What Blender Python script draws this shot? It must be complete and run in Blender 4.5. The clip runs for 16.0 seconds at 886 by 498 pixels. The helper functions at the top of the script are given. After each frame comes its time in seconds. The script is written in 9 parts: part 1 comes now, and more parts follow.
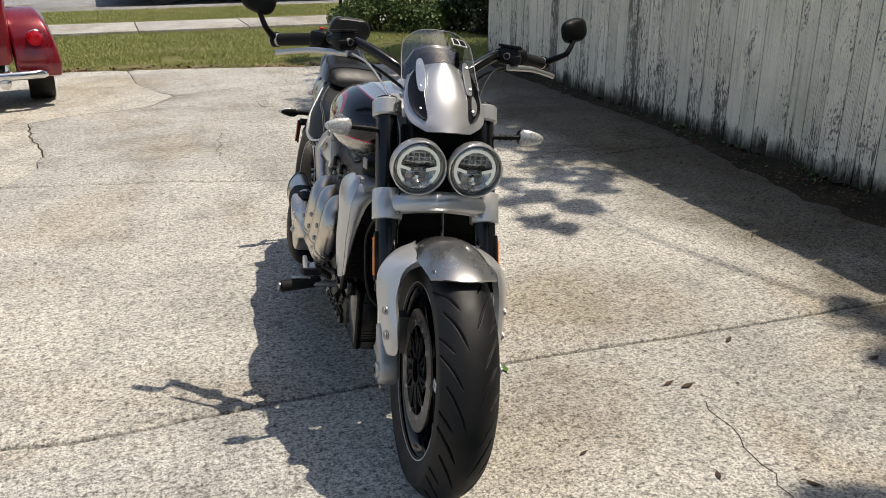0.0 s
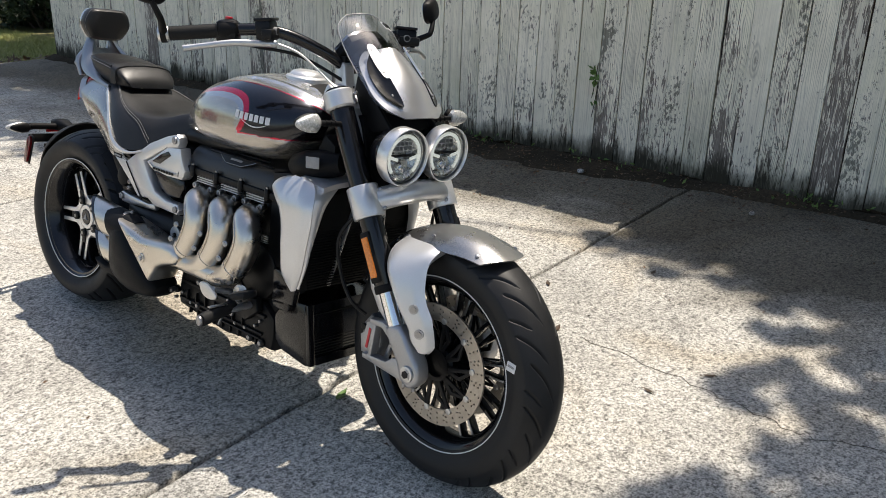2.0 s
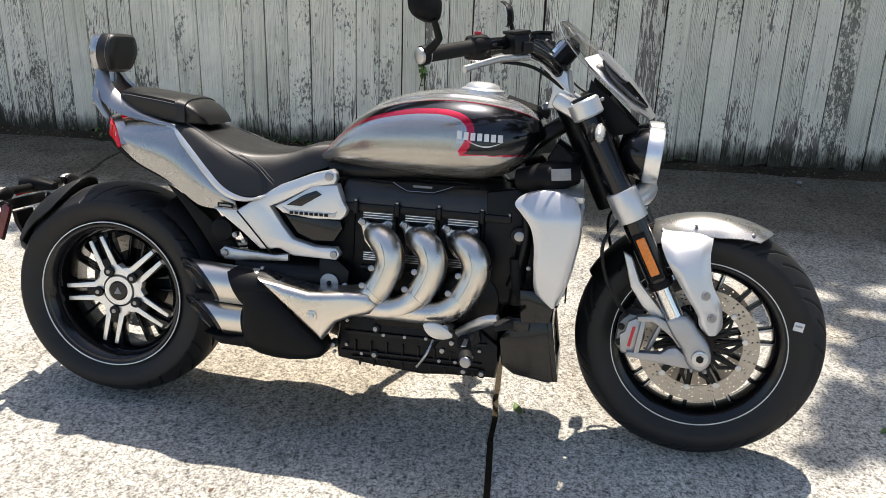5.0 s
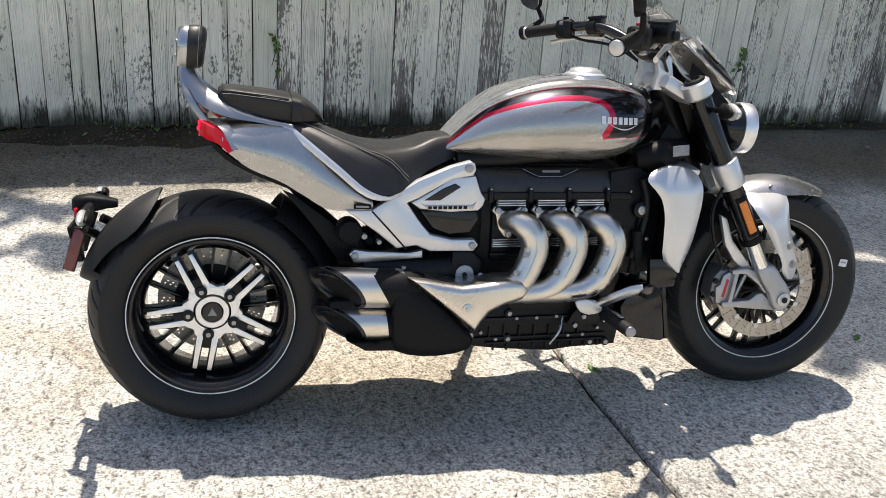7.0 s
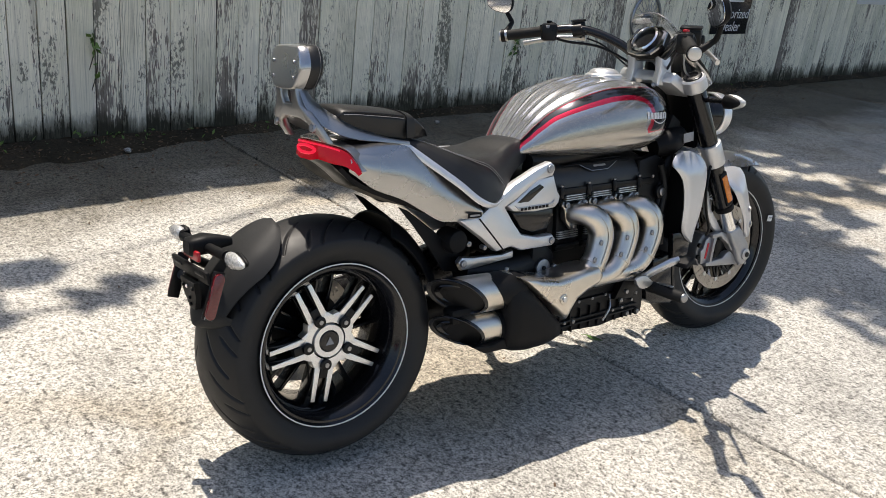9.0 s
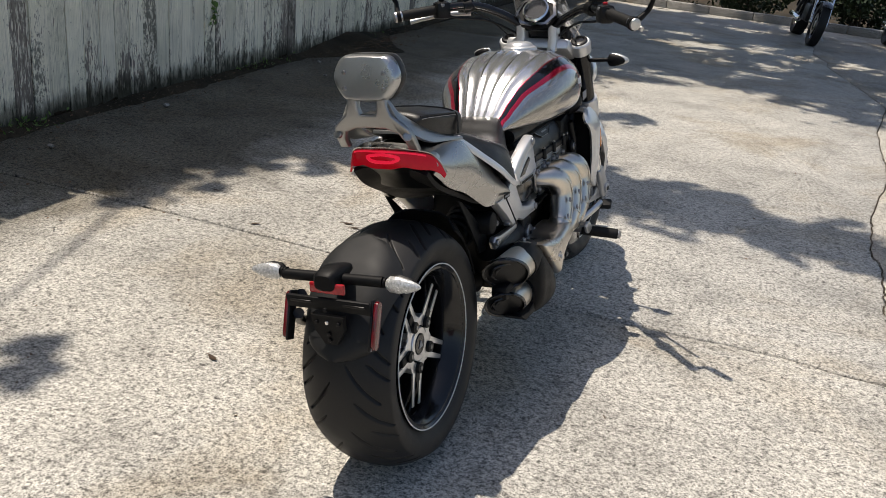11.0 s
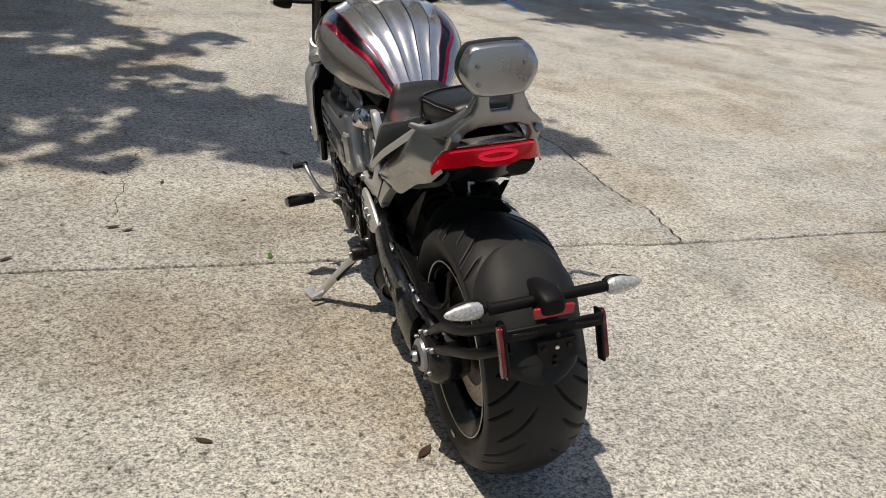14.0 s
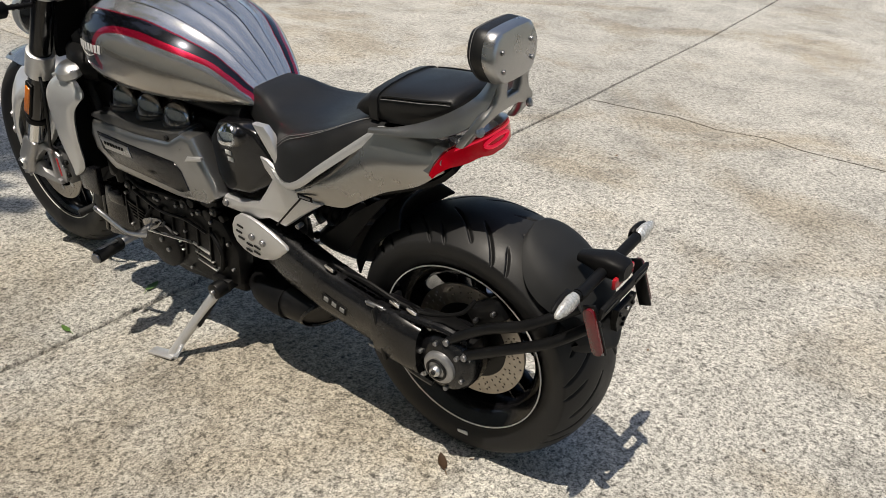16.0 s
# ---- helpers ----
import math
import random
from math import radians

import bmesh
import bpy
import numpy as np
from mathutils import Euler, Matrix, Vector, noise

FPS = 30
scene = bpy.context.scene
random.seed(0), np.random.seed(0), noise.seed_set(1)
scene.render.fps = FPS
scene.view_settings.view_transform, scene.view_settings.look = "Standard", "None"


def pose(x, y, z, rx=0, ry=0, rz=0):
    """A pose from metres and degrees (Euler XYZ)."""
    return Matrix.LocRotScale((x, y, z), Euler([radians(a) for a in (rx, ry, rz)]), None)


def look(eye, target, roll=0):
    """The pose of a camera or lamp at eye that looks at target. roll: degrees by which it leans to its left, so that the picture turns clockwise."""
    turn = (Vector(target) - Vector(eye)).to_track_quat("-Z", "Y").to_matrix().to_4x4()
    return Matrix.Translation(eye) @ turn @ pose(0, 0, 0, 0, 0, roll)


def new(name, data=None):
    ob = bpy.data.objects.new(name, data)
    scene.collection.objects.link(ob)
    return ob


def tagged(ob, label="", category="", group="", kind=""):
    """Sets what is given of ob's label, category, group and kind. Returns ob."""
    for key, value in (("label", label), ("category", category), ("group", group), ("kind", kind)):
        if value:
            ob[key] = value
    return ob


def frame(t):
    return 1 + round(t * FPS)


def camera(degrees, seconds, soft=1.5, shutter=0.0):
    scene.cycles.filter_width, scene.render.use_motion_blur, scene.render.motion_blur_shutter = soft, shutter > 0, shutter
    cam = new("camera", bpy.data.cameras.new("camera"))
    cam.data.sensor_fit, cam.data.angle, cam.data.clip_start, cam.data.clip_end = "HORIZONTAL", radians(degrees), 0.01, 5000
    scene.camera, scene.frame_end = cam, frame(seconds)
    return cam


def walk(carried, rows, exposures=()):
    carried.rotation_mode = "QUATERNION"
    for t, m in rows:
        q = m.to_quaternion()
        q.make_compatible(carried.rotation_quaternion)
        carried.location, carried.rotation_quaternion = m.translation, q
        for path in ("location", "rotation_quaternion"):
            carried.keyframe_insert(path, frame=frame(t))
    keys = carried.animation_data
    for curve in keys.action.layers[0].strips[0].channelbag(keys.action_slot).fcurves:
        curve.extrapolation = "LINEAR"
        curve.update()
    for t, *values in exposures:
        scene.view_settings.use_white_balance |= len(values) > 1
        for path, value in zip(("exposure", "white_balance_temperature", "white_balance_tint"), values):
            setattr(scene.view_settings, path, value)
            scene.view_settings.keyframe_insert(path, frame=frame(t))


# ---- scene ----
cam = camera(53.9, 16.0, soft=0.65)
PATH = [
    (0, (0.433, 0.432, 1.465), (1.109, 2.173, 0.752), 0.2),
    (0.5, (0.133, 0.614, 1.448), (1.065, 2.225, 0.716), 0.0),
    (1, (-0.111, 0.776, 1.439), (1.051, 2.24, 0.726), 1.3),
    (1.5, (-0.282, 0.999, 1.434), (1.068, 2.288, 0.714), 1.8),
    (2, (-0.519, 1.23, 1.426), (1.019, 2.287, 0.705), 1.8),
    (2.5, (-0.72, 1.455, 1.421), (0.926, 2.324, 0.689), 1.8),
    (3, (-0.799, 1.712, 1.428), (0.928, 2.416, 0.705), 1.1),
    (3.5, (-0.922, 1.986, 1.421), (0.871, 2.524, 0.718), 2.3),
    (4, (-1.081, 2.288, 1.419), (0.743, 2.703, 0.711), 2.5),
    (4.2, (-1.095, 2.41, 1.404), (0.738, 2.779, 0.694), 2.7),
    (6.3, (-0.981, 3.696, 1.431), (0.852, 3.393, 0.692), 1.5),
    (6.5, (-0.964, 3.825, 1.424), (0.853, 3.448, 0.679), 2.4),
    (7, (-0.95, 4.174, 1.427), (0.797, 3.559, 0.673), 4.5),
    (7.5, (-0.828, 4.447, 1.398), (0.84, 3.647, 0.637), 5.2),
    (8, (-0.674, 4.685, 1.423), (0.874, 3.669, 0.668), 5.7),
    (8.5, (-0.567, 5.022, 1.426), (0.888, 3.873, 0.676), 5.6),
    (9, (-0.404, 5.262, 1.414), (0.938, 3.969, 0.688), 6.6),
    (9.5, (-0.187, 5.461, 1.432), (1.038, 4.046, 0.726), 5.8),
    (9.7, (-0.096, 5.536, 1.42), (1.002, 4.01, 0.736), 6.4),
    (11.8, (1.057, 6.128, 1.407), (1.33, 4.295, 0.654), 6.4),
    (12, (1.151, 6.13, 1.396), (1.332, 4.288, 0.638), 7.0),
    (12.5, (1.429, 6.042, 1.402), (1.299, 4.21, 0.611), 8.3),
    (13, (1.723, 5.971, 1.389), (1.273, 4.196, 0.584), 10.2),
    (13.5, (2.033, 5.9, 1.408), (1.456, 4.164, 0.6), 9.2),
    (14, (2.243, 5.694, 1.399), (1.472, 4.04, 0.582), 7.4),
    (14.5, (2.453, 5.49, 1.389), (1.426, 3.99, 0.553), 7.3),
    (15, (2.698, 5.297, 1.405), (1.435, 3.992, 0.566), 5.8),
    (15.5, (2.833, 5.063, 1.372), (1.429, 3.911, 0.534), 4.5),
    (16, (2.953, 4.841, 1.381), (1.378, 3.952, 0.527), 4.7),
]
walk(cam, [(t, look(eye, target, roll)) for t, eye, target, roll in PATH],
     exposures=[(0, 0.32, 7050, 11), (1, 0.53, 6950, 11), (2, 0.75, 6880, 11), (3, 0.88, 6850, 11), (4, 1.01, 6850, 11), (6.5, 1.05, 6900, 12), (8, 0.92, 6900, 12), (9.5, 0.70, 6900, 12), (12, 0.22, 7000, 12), (13, 0.15, 7000, 12), (14, 0.08, 7000, 11), (15, 0.14, 6970, 10), (16, 0.22, 6950, 10)])

# ---------------------------------------------------------------- light
SUN_TO = Vector((0.3655, -0.04, 1.0)).normalized()
world = bpy.data.worlds.new("world")
scene.world = world
world.use_nodes = True
wn = world.node_tree
sky = wn.nodes.new("ShaderNodeTexSky")
sky.sky_type, sky.sun_disc = "NISHITA", False
sky.sun_elevation, sky.sun_rotation = radians(69.8), radians(96.2)
sky.air_density, sky.dust_density = 1.0, 1.5
wn.nodes["Background"].inputs[1].default_value = 0.109
wn.links.new(sky.outputs[0], wn.nodes["Background"].inputs[0])
sun = new("sun", bpy.data.lights.new("sun", "SUN"))
sun.data.energy, sun.data.angle, sun.data.color = 3.75, radians(0.53), (1.0, 0.95, 0.87)
sun.matrix_world = look(SUN_TO * 30, (0, 0, 0))


# ---------------------------------------------------------------- materials
def mat(name, color=(0.5, 0.5, 0.5), rough=0.5, metal=0.0, coat=0.0, spec=0.5):
    m = bpy.data.materials.new(name)
    m.use_nodes = True
    b = m.node_tree.nodes["Principled BSDF"]
    b.inputs["Base Color"].default_value = (*color, 1)
    b.inputs["Roughness"].default_value = rough
    b.inputs["Metallic"].default_value = metal
    b.inputs["Coat Weight"].default_value = coat
    b.inputs["Coat Roughness"].default_value = 0.06
    b.inputs["Specular IOR Level"].default_value = spec
    return m


def bsdf(m):
    return m.node_tree.nodes["Principled BSDF"]


def nd(m, kind, **values):
    n = m.node_tree.nodes.new(kind)
    for k, v in values.items():
        n.inputs[k.replace("_", " ")].default_value = v
    return n


def ln(m, a, b):
    m.node_tree.links.new(a, b)


def coords(m, scale=(1, 1, 1), random_shift=False):
    c = m.node_tree.nodes.new("ShaderNodeTexCoord")
    p = m.node_tree.nodes.new("ShaderNodeMapping")
    p.inputs["Scale"].default_value = scale
    ln(m, c.outputs["Object"], p.inputs["Vector"])
    if random_shift:
        info = m.node_tree.nodes.new("ShaderNodeObjectInfo")
        mul = m.node_tree.nodes.new("ShaderNodeVectorMath")
        mul.operation = "SCALE"
        mul.inputs[0].default_value = (37.0, 11.0, 53.0)
        ln(m, info.outputs["Random"], mul.inputs["Scale"])
        ln(m, mul.outputs[0], p.inputs["Location"])
    return p.outputs["Vector"]


def noise_tex(m, vec, scale, detail=4.0, rough=0.55, distort=0.0):
    n = nd(m, "ShaderNodeTexNoise", Scale=scale, Detail=detail, Roughness=rough, Distortion=distort)
    ln(m, vec, n.inputs["Vector"])
    return n.outputs["Fac"]


def ramp(m, fac, stops):
    r = m.node_tree.nodes.new("ShaderNodeValToRGB")
    e = r.color_ramp.elements
    while len(e) < len(stops):
        e.new(0.5)
    for el, (p, c) in zip(e, stops):
        el.position = p
        el.color = (*c, 1) if len(c) == 3 else c
    ln(m, fac, r.inputs[0])
    return r.outputs["Color"]


def grey(v):
    return (v, v, v)


def mix(m, fac, a, b, blend="MIX"):
    n = m.node_tree.nodes.new("ShaderNodeMix")
    n.data_type, n.blend_type = "RGBA", blend
    for src, i in ((fac, 0), (a, 6), (b, 7)):
        if hasattr(src, "links"):
            ln(m, src, n.inputs[i])
        elif i == 0:
            n.inputs[0].default_value = src
        else:
            n.inputs[i].default_value = (*src, 1)
    return n.outputs[2]


def math_node(m, op, a, b=0.0):
    n = m.node_tree.nodes.new("ShaderNodeMath")
    n.operation = op
    for src, i in ((a, 0), (b, 1)):
        if hasattr(src, "links"):
            ln(m, src, n.inputs[i])
        else:
            n.inputs[i].default_value = src
    return n.outputs[0]


def bump(m, height, strength=0.3, dist=0.002):
    b = nd(m, "ShaderNodeBump", Strength=strength, Distance=dist)
    ln(m, height, b.inputs["Height"])
    ln(m, b.outputs[0], bsdf(m).inputs["Normal"])


def worn(m, color, amount=0.15, scale=14.0, rough=(0.3, 0.5), grain=400.0, bump_d=0.0003, stretch=(1, 1, 1)):
    """Two scales of variation in colour and roughness."""
    v = coords(m, stretch)
    a, b = noise_tex(m, v, scale, 5), noise_tex(m, v, grain, 2)
    lo, hi = tuple(c * (1 - amount) for c in color), tuple(min(1, c * (1 + amount)) for c in color)
    c1 = ramp(m, a, [(0.3, lo), (0.7, hi)])
    c2 = ramp(m, b, [(0.35, grey(0.86)), (0.65, grey(1.0))])
    ln(m, mix(m, 1.0, c1, c2, "MULTIPLY"), bsdf(m).inputs["Base Color"])
    ln(m, ramp(m, a, [(0.3, grey(rough[0])), (0.7, grey(rough[1]))]), bsdf(m).inputs["Roughness"])
    if bump_d:
        bump(m, b, 0.4, bump_d)
    return m


# bike finishes
M_SILVER = worn(mat("silver_cast_paint", metal=0.66), (0.69, 0.69, 0.695), 0.05, 8, (0.28, 0.38), 900, 0.0001)
M_COVER = worn(mat("grey_silver_cover_paint", metal=0.9, coat=0.3), (0.36, 0.36, 0.36), 0.08, 8, (0.24, 0.34), 900, 0.0001)
M_CAST = worn(mat("cast_grey_metal", metal=0.8), (0.42, 0.42, 0.43), 0.08, 14, (0.36, 0.48), 500, 0.0002)
M_ALU = worn(mat("brushed_aluminium", metal=0.95), (0.60, 0.60, 0.60), 0.08, 20, (0.28, 0.42), 300, 0.0002, (1, 1, 12))
M_MACHINED = worn(mat("machined_wheel_face", metal=0.9), (0.82, 0.82, 0.82), 0.04, 12, (0.28, 0.38), 500, 0)
M_DARKCHROME = worn(mat("dark_chrome", metal=1.0), (0.32, 0.32, 0.32), 0.06, 10, (0.10, 0.18), 500, 0)
M_CHROME = worn(mat("chrome", metal=1.0), (0.85, 0.85, 0.85), 0.03, 10, (0.08, 0.16), 500, 0)
M_STEEL = worn(mat("brushed_exhaust_steel", metal=1.0), (0.70, 0.65, 0.58), 0.10, 7, (0.25, 0.36), 500, 0.00008)
M_BOLT = worn(mat("bolt_steel", metal=1.0), (0.34, 0.34, 0.35), 0.10, 20, (0.28, 0.42), 400, 0)
M_PLATE = worn(mat("plated_panel", metal=0.95), (0.48, 0.48, 0.485), 0.06, 12, (0.24, 0.36), 500, 0.0001)
M_RAIL = worn(mat("satin_cast_rail", metal=0.95), (0.37, 0.37, 0.37), 0.06, 12, (0.28, 0.40), 500, 0.0001)
M_BLACK = worn(mat("satin_black", spec=0.26), (0.005, 0.005, 0.0055), 0.25, 18, (0.30, 0.5), 700, 0.0002)
M_GLOSS = worn(mat("gloss_black", coat=0.25, spec=0.35), (0.005, 0.005, 0.006), 0.2, 20, (0.14, 0.24), 500, 0)
M_CORE = worn(mat("black_cooler_core", spec=0.15), (0.004, 0.004, 0.004), 0.2, 20, (0.6, 0.8), 500, 0)
M_SATIN = worn(mat("semi_gloss_black", spec=0.5), (0.006, 0.006, 0.007), 0.2, 18, (0.20, 0.32), 700, 0.0001)
M_CRINKLE = worn(mat("crinkle_black", spec=0.22), (0.005, 0.005, 0.0055), 0.3, 25, (0.32, 0.50), 1500, 0.0004)
M_CAMCOVER = worn(mat("satin_black_casting", spec=0.55), (0.013, 0.013, 0.014), 0.25, 25, (0.30, 0.44), 1500, 0.0004)
M_LEDGE = worn(mat("satin_grey_casting", metal=0.5), (0.09, 0.09, 0.09), 0.2, 20, (0.30, 0.42), 900, 0.0002)
M_PLASTIC = worn(mat("black_plastic", spec=0.15), (0.006, 0.006, 0.0065), 0.25, 16, (0.42, 0.6), 1200, 0.0003)
M_GUARD = worn(mat("matt_grey_black_plastic", spec=0.32), (0.013, 0.0135, 0.014), 0.15, 16, (0.56, 0.70), 1200, 0.0003)
M_RUBBER = worn(mat("tyre_rubber", spec=0.34), (0.0105, 0.0105, 0.011), 0.40, 12, (0.44, 0.64), 260, 0.0005)
M_GRIP = worn(mat("grip_rubber", spec=0.25), (0.011, 0.011, 0.011), 0.3, 30, (0.6, 0.8), 300, 0.0008)
M_LEATHER = worn(mat("seat_vinyl", spec=0.42), (0.009, 0.009, 0.0095), 0.2, 10, (0.36, 0.50), 650, 0.0006)
M_DISC = worn(mat("disc_steel", metal=0.9), (0.44, 0.40, 0.35), 0.14, 30, (0.3, 0.45), 500, 0.0002)
M_CALIPER = worn(mat("grey_caliper_paint", metal=0.7), (0.20, 0.20, 0.205), 0.12, 20, (0.34, 0.46), 500, 0.0002)
M_STITCH = mat("stitching", (0.17, 0.17, 0.17), 0.8)
M_WHITE = worn(mat("white_print"), (0.72, 0.72, 0.72), 0.06, 30, (0.4, 0.5), 500, 0)
M_GREYPRINT = worn(mat("grey_print"), (0.28, 0.28, 0.28), 0.1, 40, (0.4, 0.5), 500, 0)
M_PINLINE = mat("rim_line", (0.62, 0.62, 0.60), 0.45)
M_REDPRINT = mat("red_print", (0.55, 0.02, 0.03), 0.4)
M_ORANGE = worn(mat("amber_reflector", coat=0.6), (0.75, 0.20, 0.01), 0.15, 200, (0.15, 0.25), 800, 0.0003)
M_CLEARRED = worn(mat("clear_red_reflector", coat=0.4), (0.42, 0.010, 0.018), 0.2, 200, (0.15, 0.25), 900, 0.0004)
M_REDREFLEX = worn(mat("red_reflector", coat=0.6), (0.12, 0.005, 0.008), 0.2, 200, (0.15, 0.25), 900, 0.0004)
M_BLUELINE = mat("worn_blue_line", rough=0.85, spec=0.2)
ln(M_BLUELINE, ramp(M_BLUELINE, noise_tex(M_BLUELINE, coords(M_BLUELINE), 6.0, 6, 0.7), [(0.50, (0.11, 0.25, 0.46)), (0.62, (0.34, 0.36, 0.36))]), bsdf(M_BLUELINE).inputs["Base Color"])
M_BLUEKERB = worn(mat("blue_paint"), (0.10, 0.28, 0.55), 0.25, 6, (0.6, 0.8), 120, 0.001)


def glass_mat(name, color=(1, 1, 1), rough=0.0, alpha=0.12, tint=(0.02, 0.02, 0.02)):
    """Clear thin sheet: mostly see-through, with a glossy skin."""
    m = bpy.data.materials.new(name)
    m.use_nodes = True
    nt = m.node_tree
    nt.nodes.clear()
    out = nt.nodes.new("ShaderNodeOutputMaterial")
    tr, gl, mx = (nt.nodes.new(k) for k in ("ShaderNodeBsdfTransparent", "ShaderNodeBsdfGlossy", "ShaderNodeMixShader"))
    fr, up, mul, add = nt.nodes.new("ShaderNodeLayerWeight"), *(nt.nodes.new("ShaderNodeMath") for _ in range(3))
    up.operation, mul.operation, add.operation = "POWER", "MULTIPLY", "ADD"
    up.inputs[1].default_value, mul.inputs[1].default_value, add.inputs[1].default_value = 4.0, 0.7, alpha
    fr.inputs["Blend"].default_value = 0.5
    nt.links.new(fr.outputs["Facing"], up.inputs[0])
    nt.links.new(up.outputs[0], mul.inputs[0])
    nt.links.new(mul.outputs[0], add.inputs[0])
    tr.inputs[0].default_value = (*color, 1)
    gl.inputs["Roughness"].default_value = rough
    nt.links.new(add.outputs[0], mx.inputs[0])
    nt.links.new(tr.outputs[0], mx.inputs[1])
    nt.links.new(gl.outputs[0], mx.inputs[2])
    nt.links.new(mx.outputs[0], out.inputs[0])
    return m


M_SMOKE = glass_mat("smoked_screen", (0.93, 0.93, 0.93), 0.02, 0.11)
M_LENS = glass_mat("clear_lens", (0.96, 0.96, 0.96), 0.02, 0.04)
M_DIAL = glass_mat("dial_glass", (0.75, 0.77, 0.8), 0.02, 0.05)
M_FACET = worn(mat("faceted_reflector", metal=0.85), (0.62, 0.64, 0.62), 0.35, 90, (0.18, 0.34), 300, 0.002)
M_MIRROR = mat("mirror_glass", (0.9, 0.9, 0.9), 0.01, 1.0)
M_CLEARLAMP = worn(mat("clear_indicator_lens", coat=0.8, metal=0.35), (0.60, 0.60, 0.58), 0.35, 160, (0.10, 0.3), 500, 0.002)
M_TAIL = worn(mat("red_lamp_lens", coat=0.12, spec=0.25), (0.20, 0.0010, 0.006), 0.2, 60, (0.10, 0.16), 400, 0.0002)
bsdf(M_TAIL).inputs["Emission Color"].default_value = (0.9, 0.004, 0.02, 1)
bsdf(M_TAIL).inputs["Emission Strength"].default_value = 0.15


def emitter(name, color, strength):
    m = mat(name, color, 0.4)
    bsdf(m).inputs["Emission Color"].default_value = (*color, 1)
    bsdf(m).inputs["Emission Strength"].default_value = strength
    return m


M_TAILGLOW = emitter("lit_tail_lamp", (0.95, 0.012, 0.06), 0.48)
bsdf(M_TAILGLOW).inputs["Base Color"].default_value = (0.3, 0.002, 0.006, 1)
M_DRL = emitter("lit_running_light", (0.62, 0.66, 0.62), 0.34)


def tank_material():
    """Metallic paint with coach lines; 'sd' is the metres from the red line, 'fr' the way from the crest to it."""
    m = mat("tank_paint", rough=0.22, coat=0.8, metal=0.82)
    a, f = (m.node_tree.nodes.new("ShaderNodeAttribute") for _ in range(2))
    a.attribute_name, f.attribute_name = "sd", "fr"
    sd, fr = a.outputs["Fac"], f.outputs["Fac"]
    silver, dark, black, red, side = (0.62, 0.63, 0.65), (0.40, 0.41, 0.43), (0.012, 0.013, 0.018), (0.56, 0.012, 0.055), (0.42, 0.395, 0.36)
    tops = m.node_tree.nodes.new("ShaderNodeValToRGB")
    tops.color_ramp.interpolation = "CONSTANT"
    e = tops.color_ramp.elements
    bands = [(0.0, silver), (0.128, black), (0.142, silver), (0.405, black), (0.415, silver), (0.67, red), (0.70, black)]
    while len(e) < len(bands):
        e.new(0.5)
    for el, (p, c) in zip(e, bands):
        el.position, el.color = p, (*c, 1)
    ln(m, fr, tops.inputs[0])
    v = coords(m)
    flake = noise_tex(m, v, 900, 2)
    stain = noise_tex(m, v, 7, 4)
    base = mix(m, math_node(m, "LESS_THAN", sd, 0.0), tops.outputs[0], side)
    base = mix(m, math_node(m, "LESS_THAN", math_node(m, "ABSOLUTE", sd), 1.0), base, red)
    pin = math_node(m, "MULTIPLY", math_node(m, "LESS_THAN", sd, -1.0), math_node(m, "GREATER_THAN", sd, -2.9))
    base = mix(m, pin, base, (0.40, 0.415, 0.44))
    base = mix(m, 0.25, base, ramp(m, flake, [(0.35, grey(0.7)), (0.65, grey(1.0))]), "MULTIPLY")
    base = mix(m, 0.3, base, ramp(m, stain, [(0.35, grey(0.8)), (0.65, grey(1.0))]), "MULTIPLY")
    ln(m, base, bsdf(m).inputs["Base Color"])
    return m


M_TANK = tank_material()
M_COWLPAINT = worn(mat("grey_metallic_paint", metal=0.92, coat=0.6), (0.42, 0.415, 0.405), 0.05, 6, (0.24, 0.32), 1200, 0)
M_LEGPAINT = worn(mat("pale_silver_paint", metal=0.62, coat=0.2), (0.66, 0.66, 0.665), 0.05, 8, (0.28, 0.38), 900, 0.0001)
M_NOSEPAINT = worn(mat("silver_metallic_paint", metal=0.8, coat=0.5), (0.64, 0.64, 0.645), 0.05, 6, (0.26, 0.34), 1200, 0)
M_REDCAR = worn(mat("red_car_paint", metal=0.3, coat=1.0), (0.23, 0.006, 0.014), 0.08, 5, (0.2, 0.3), 900, 0)
M_DARKCAR = worn(mat("dark_car_paint", metal=0.3, coat=1.0), (0.012, 0.014, 0.02), 0.1, 5, (0.2, 0.3), 900, 0)


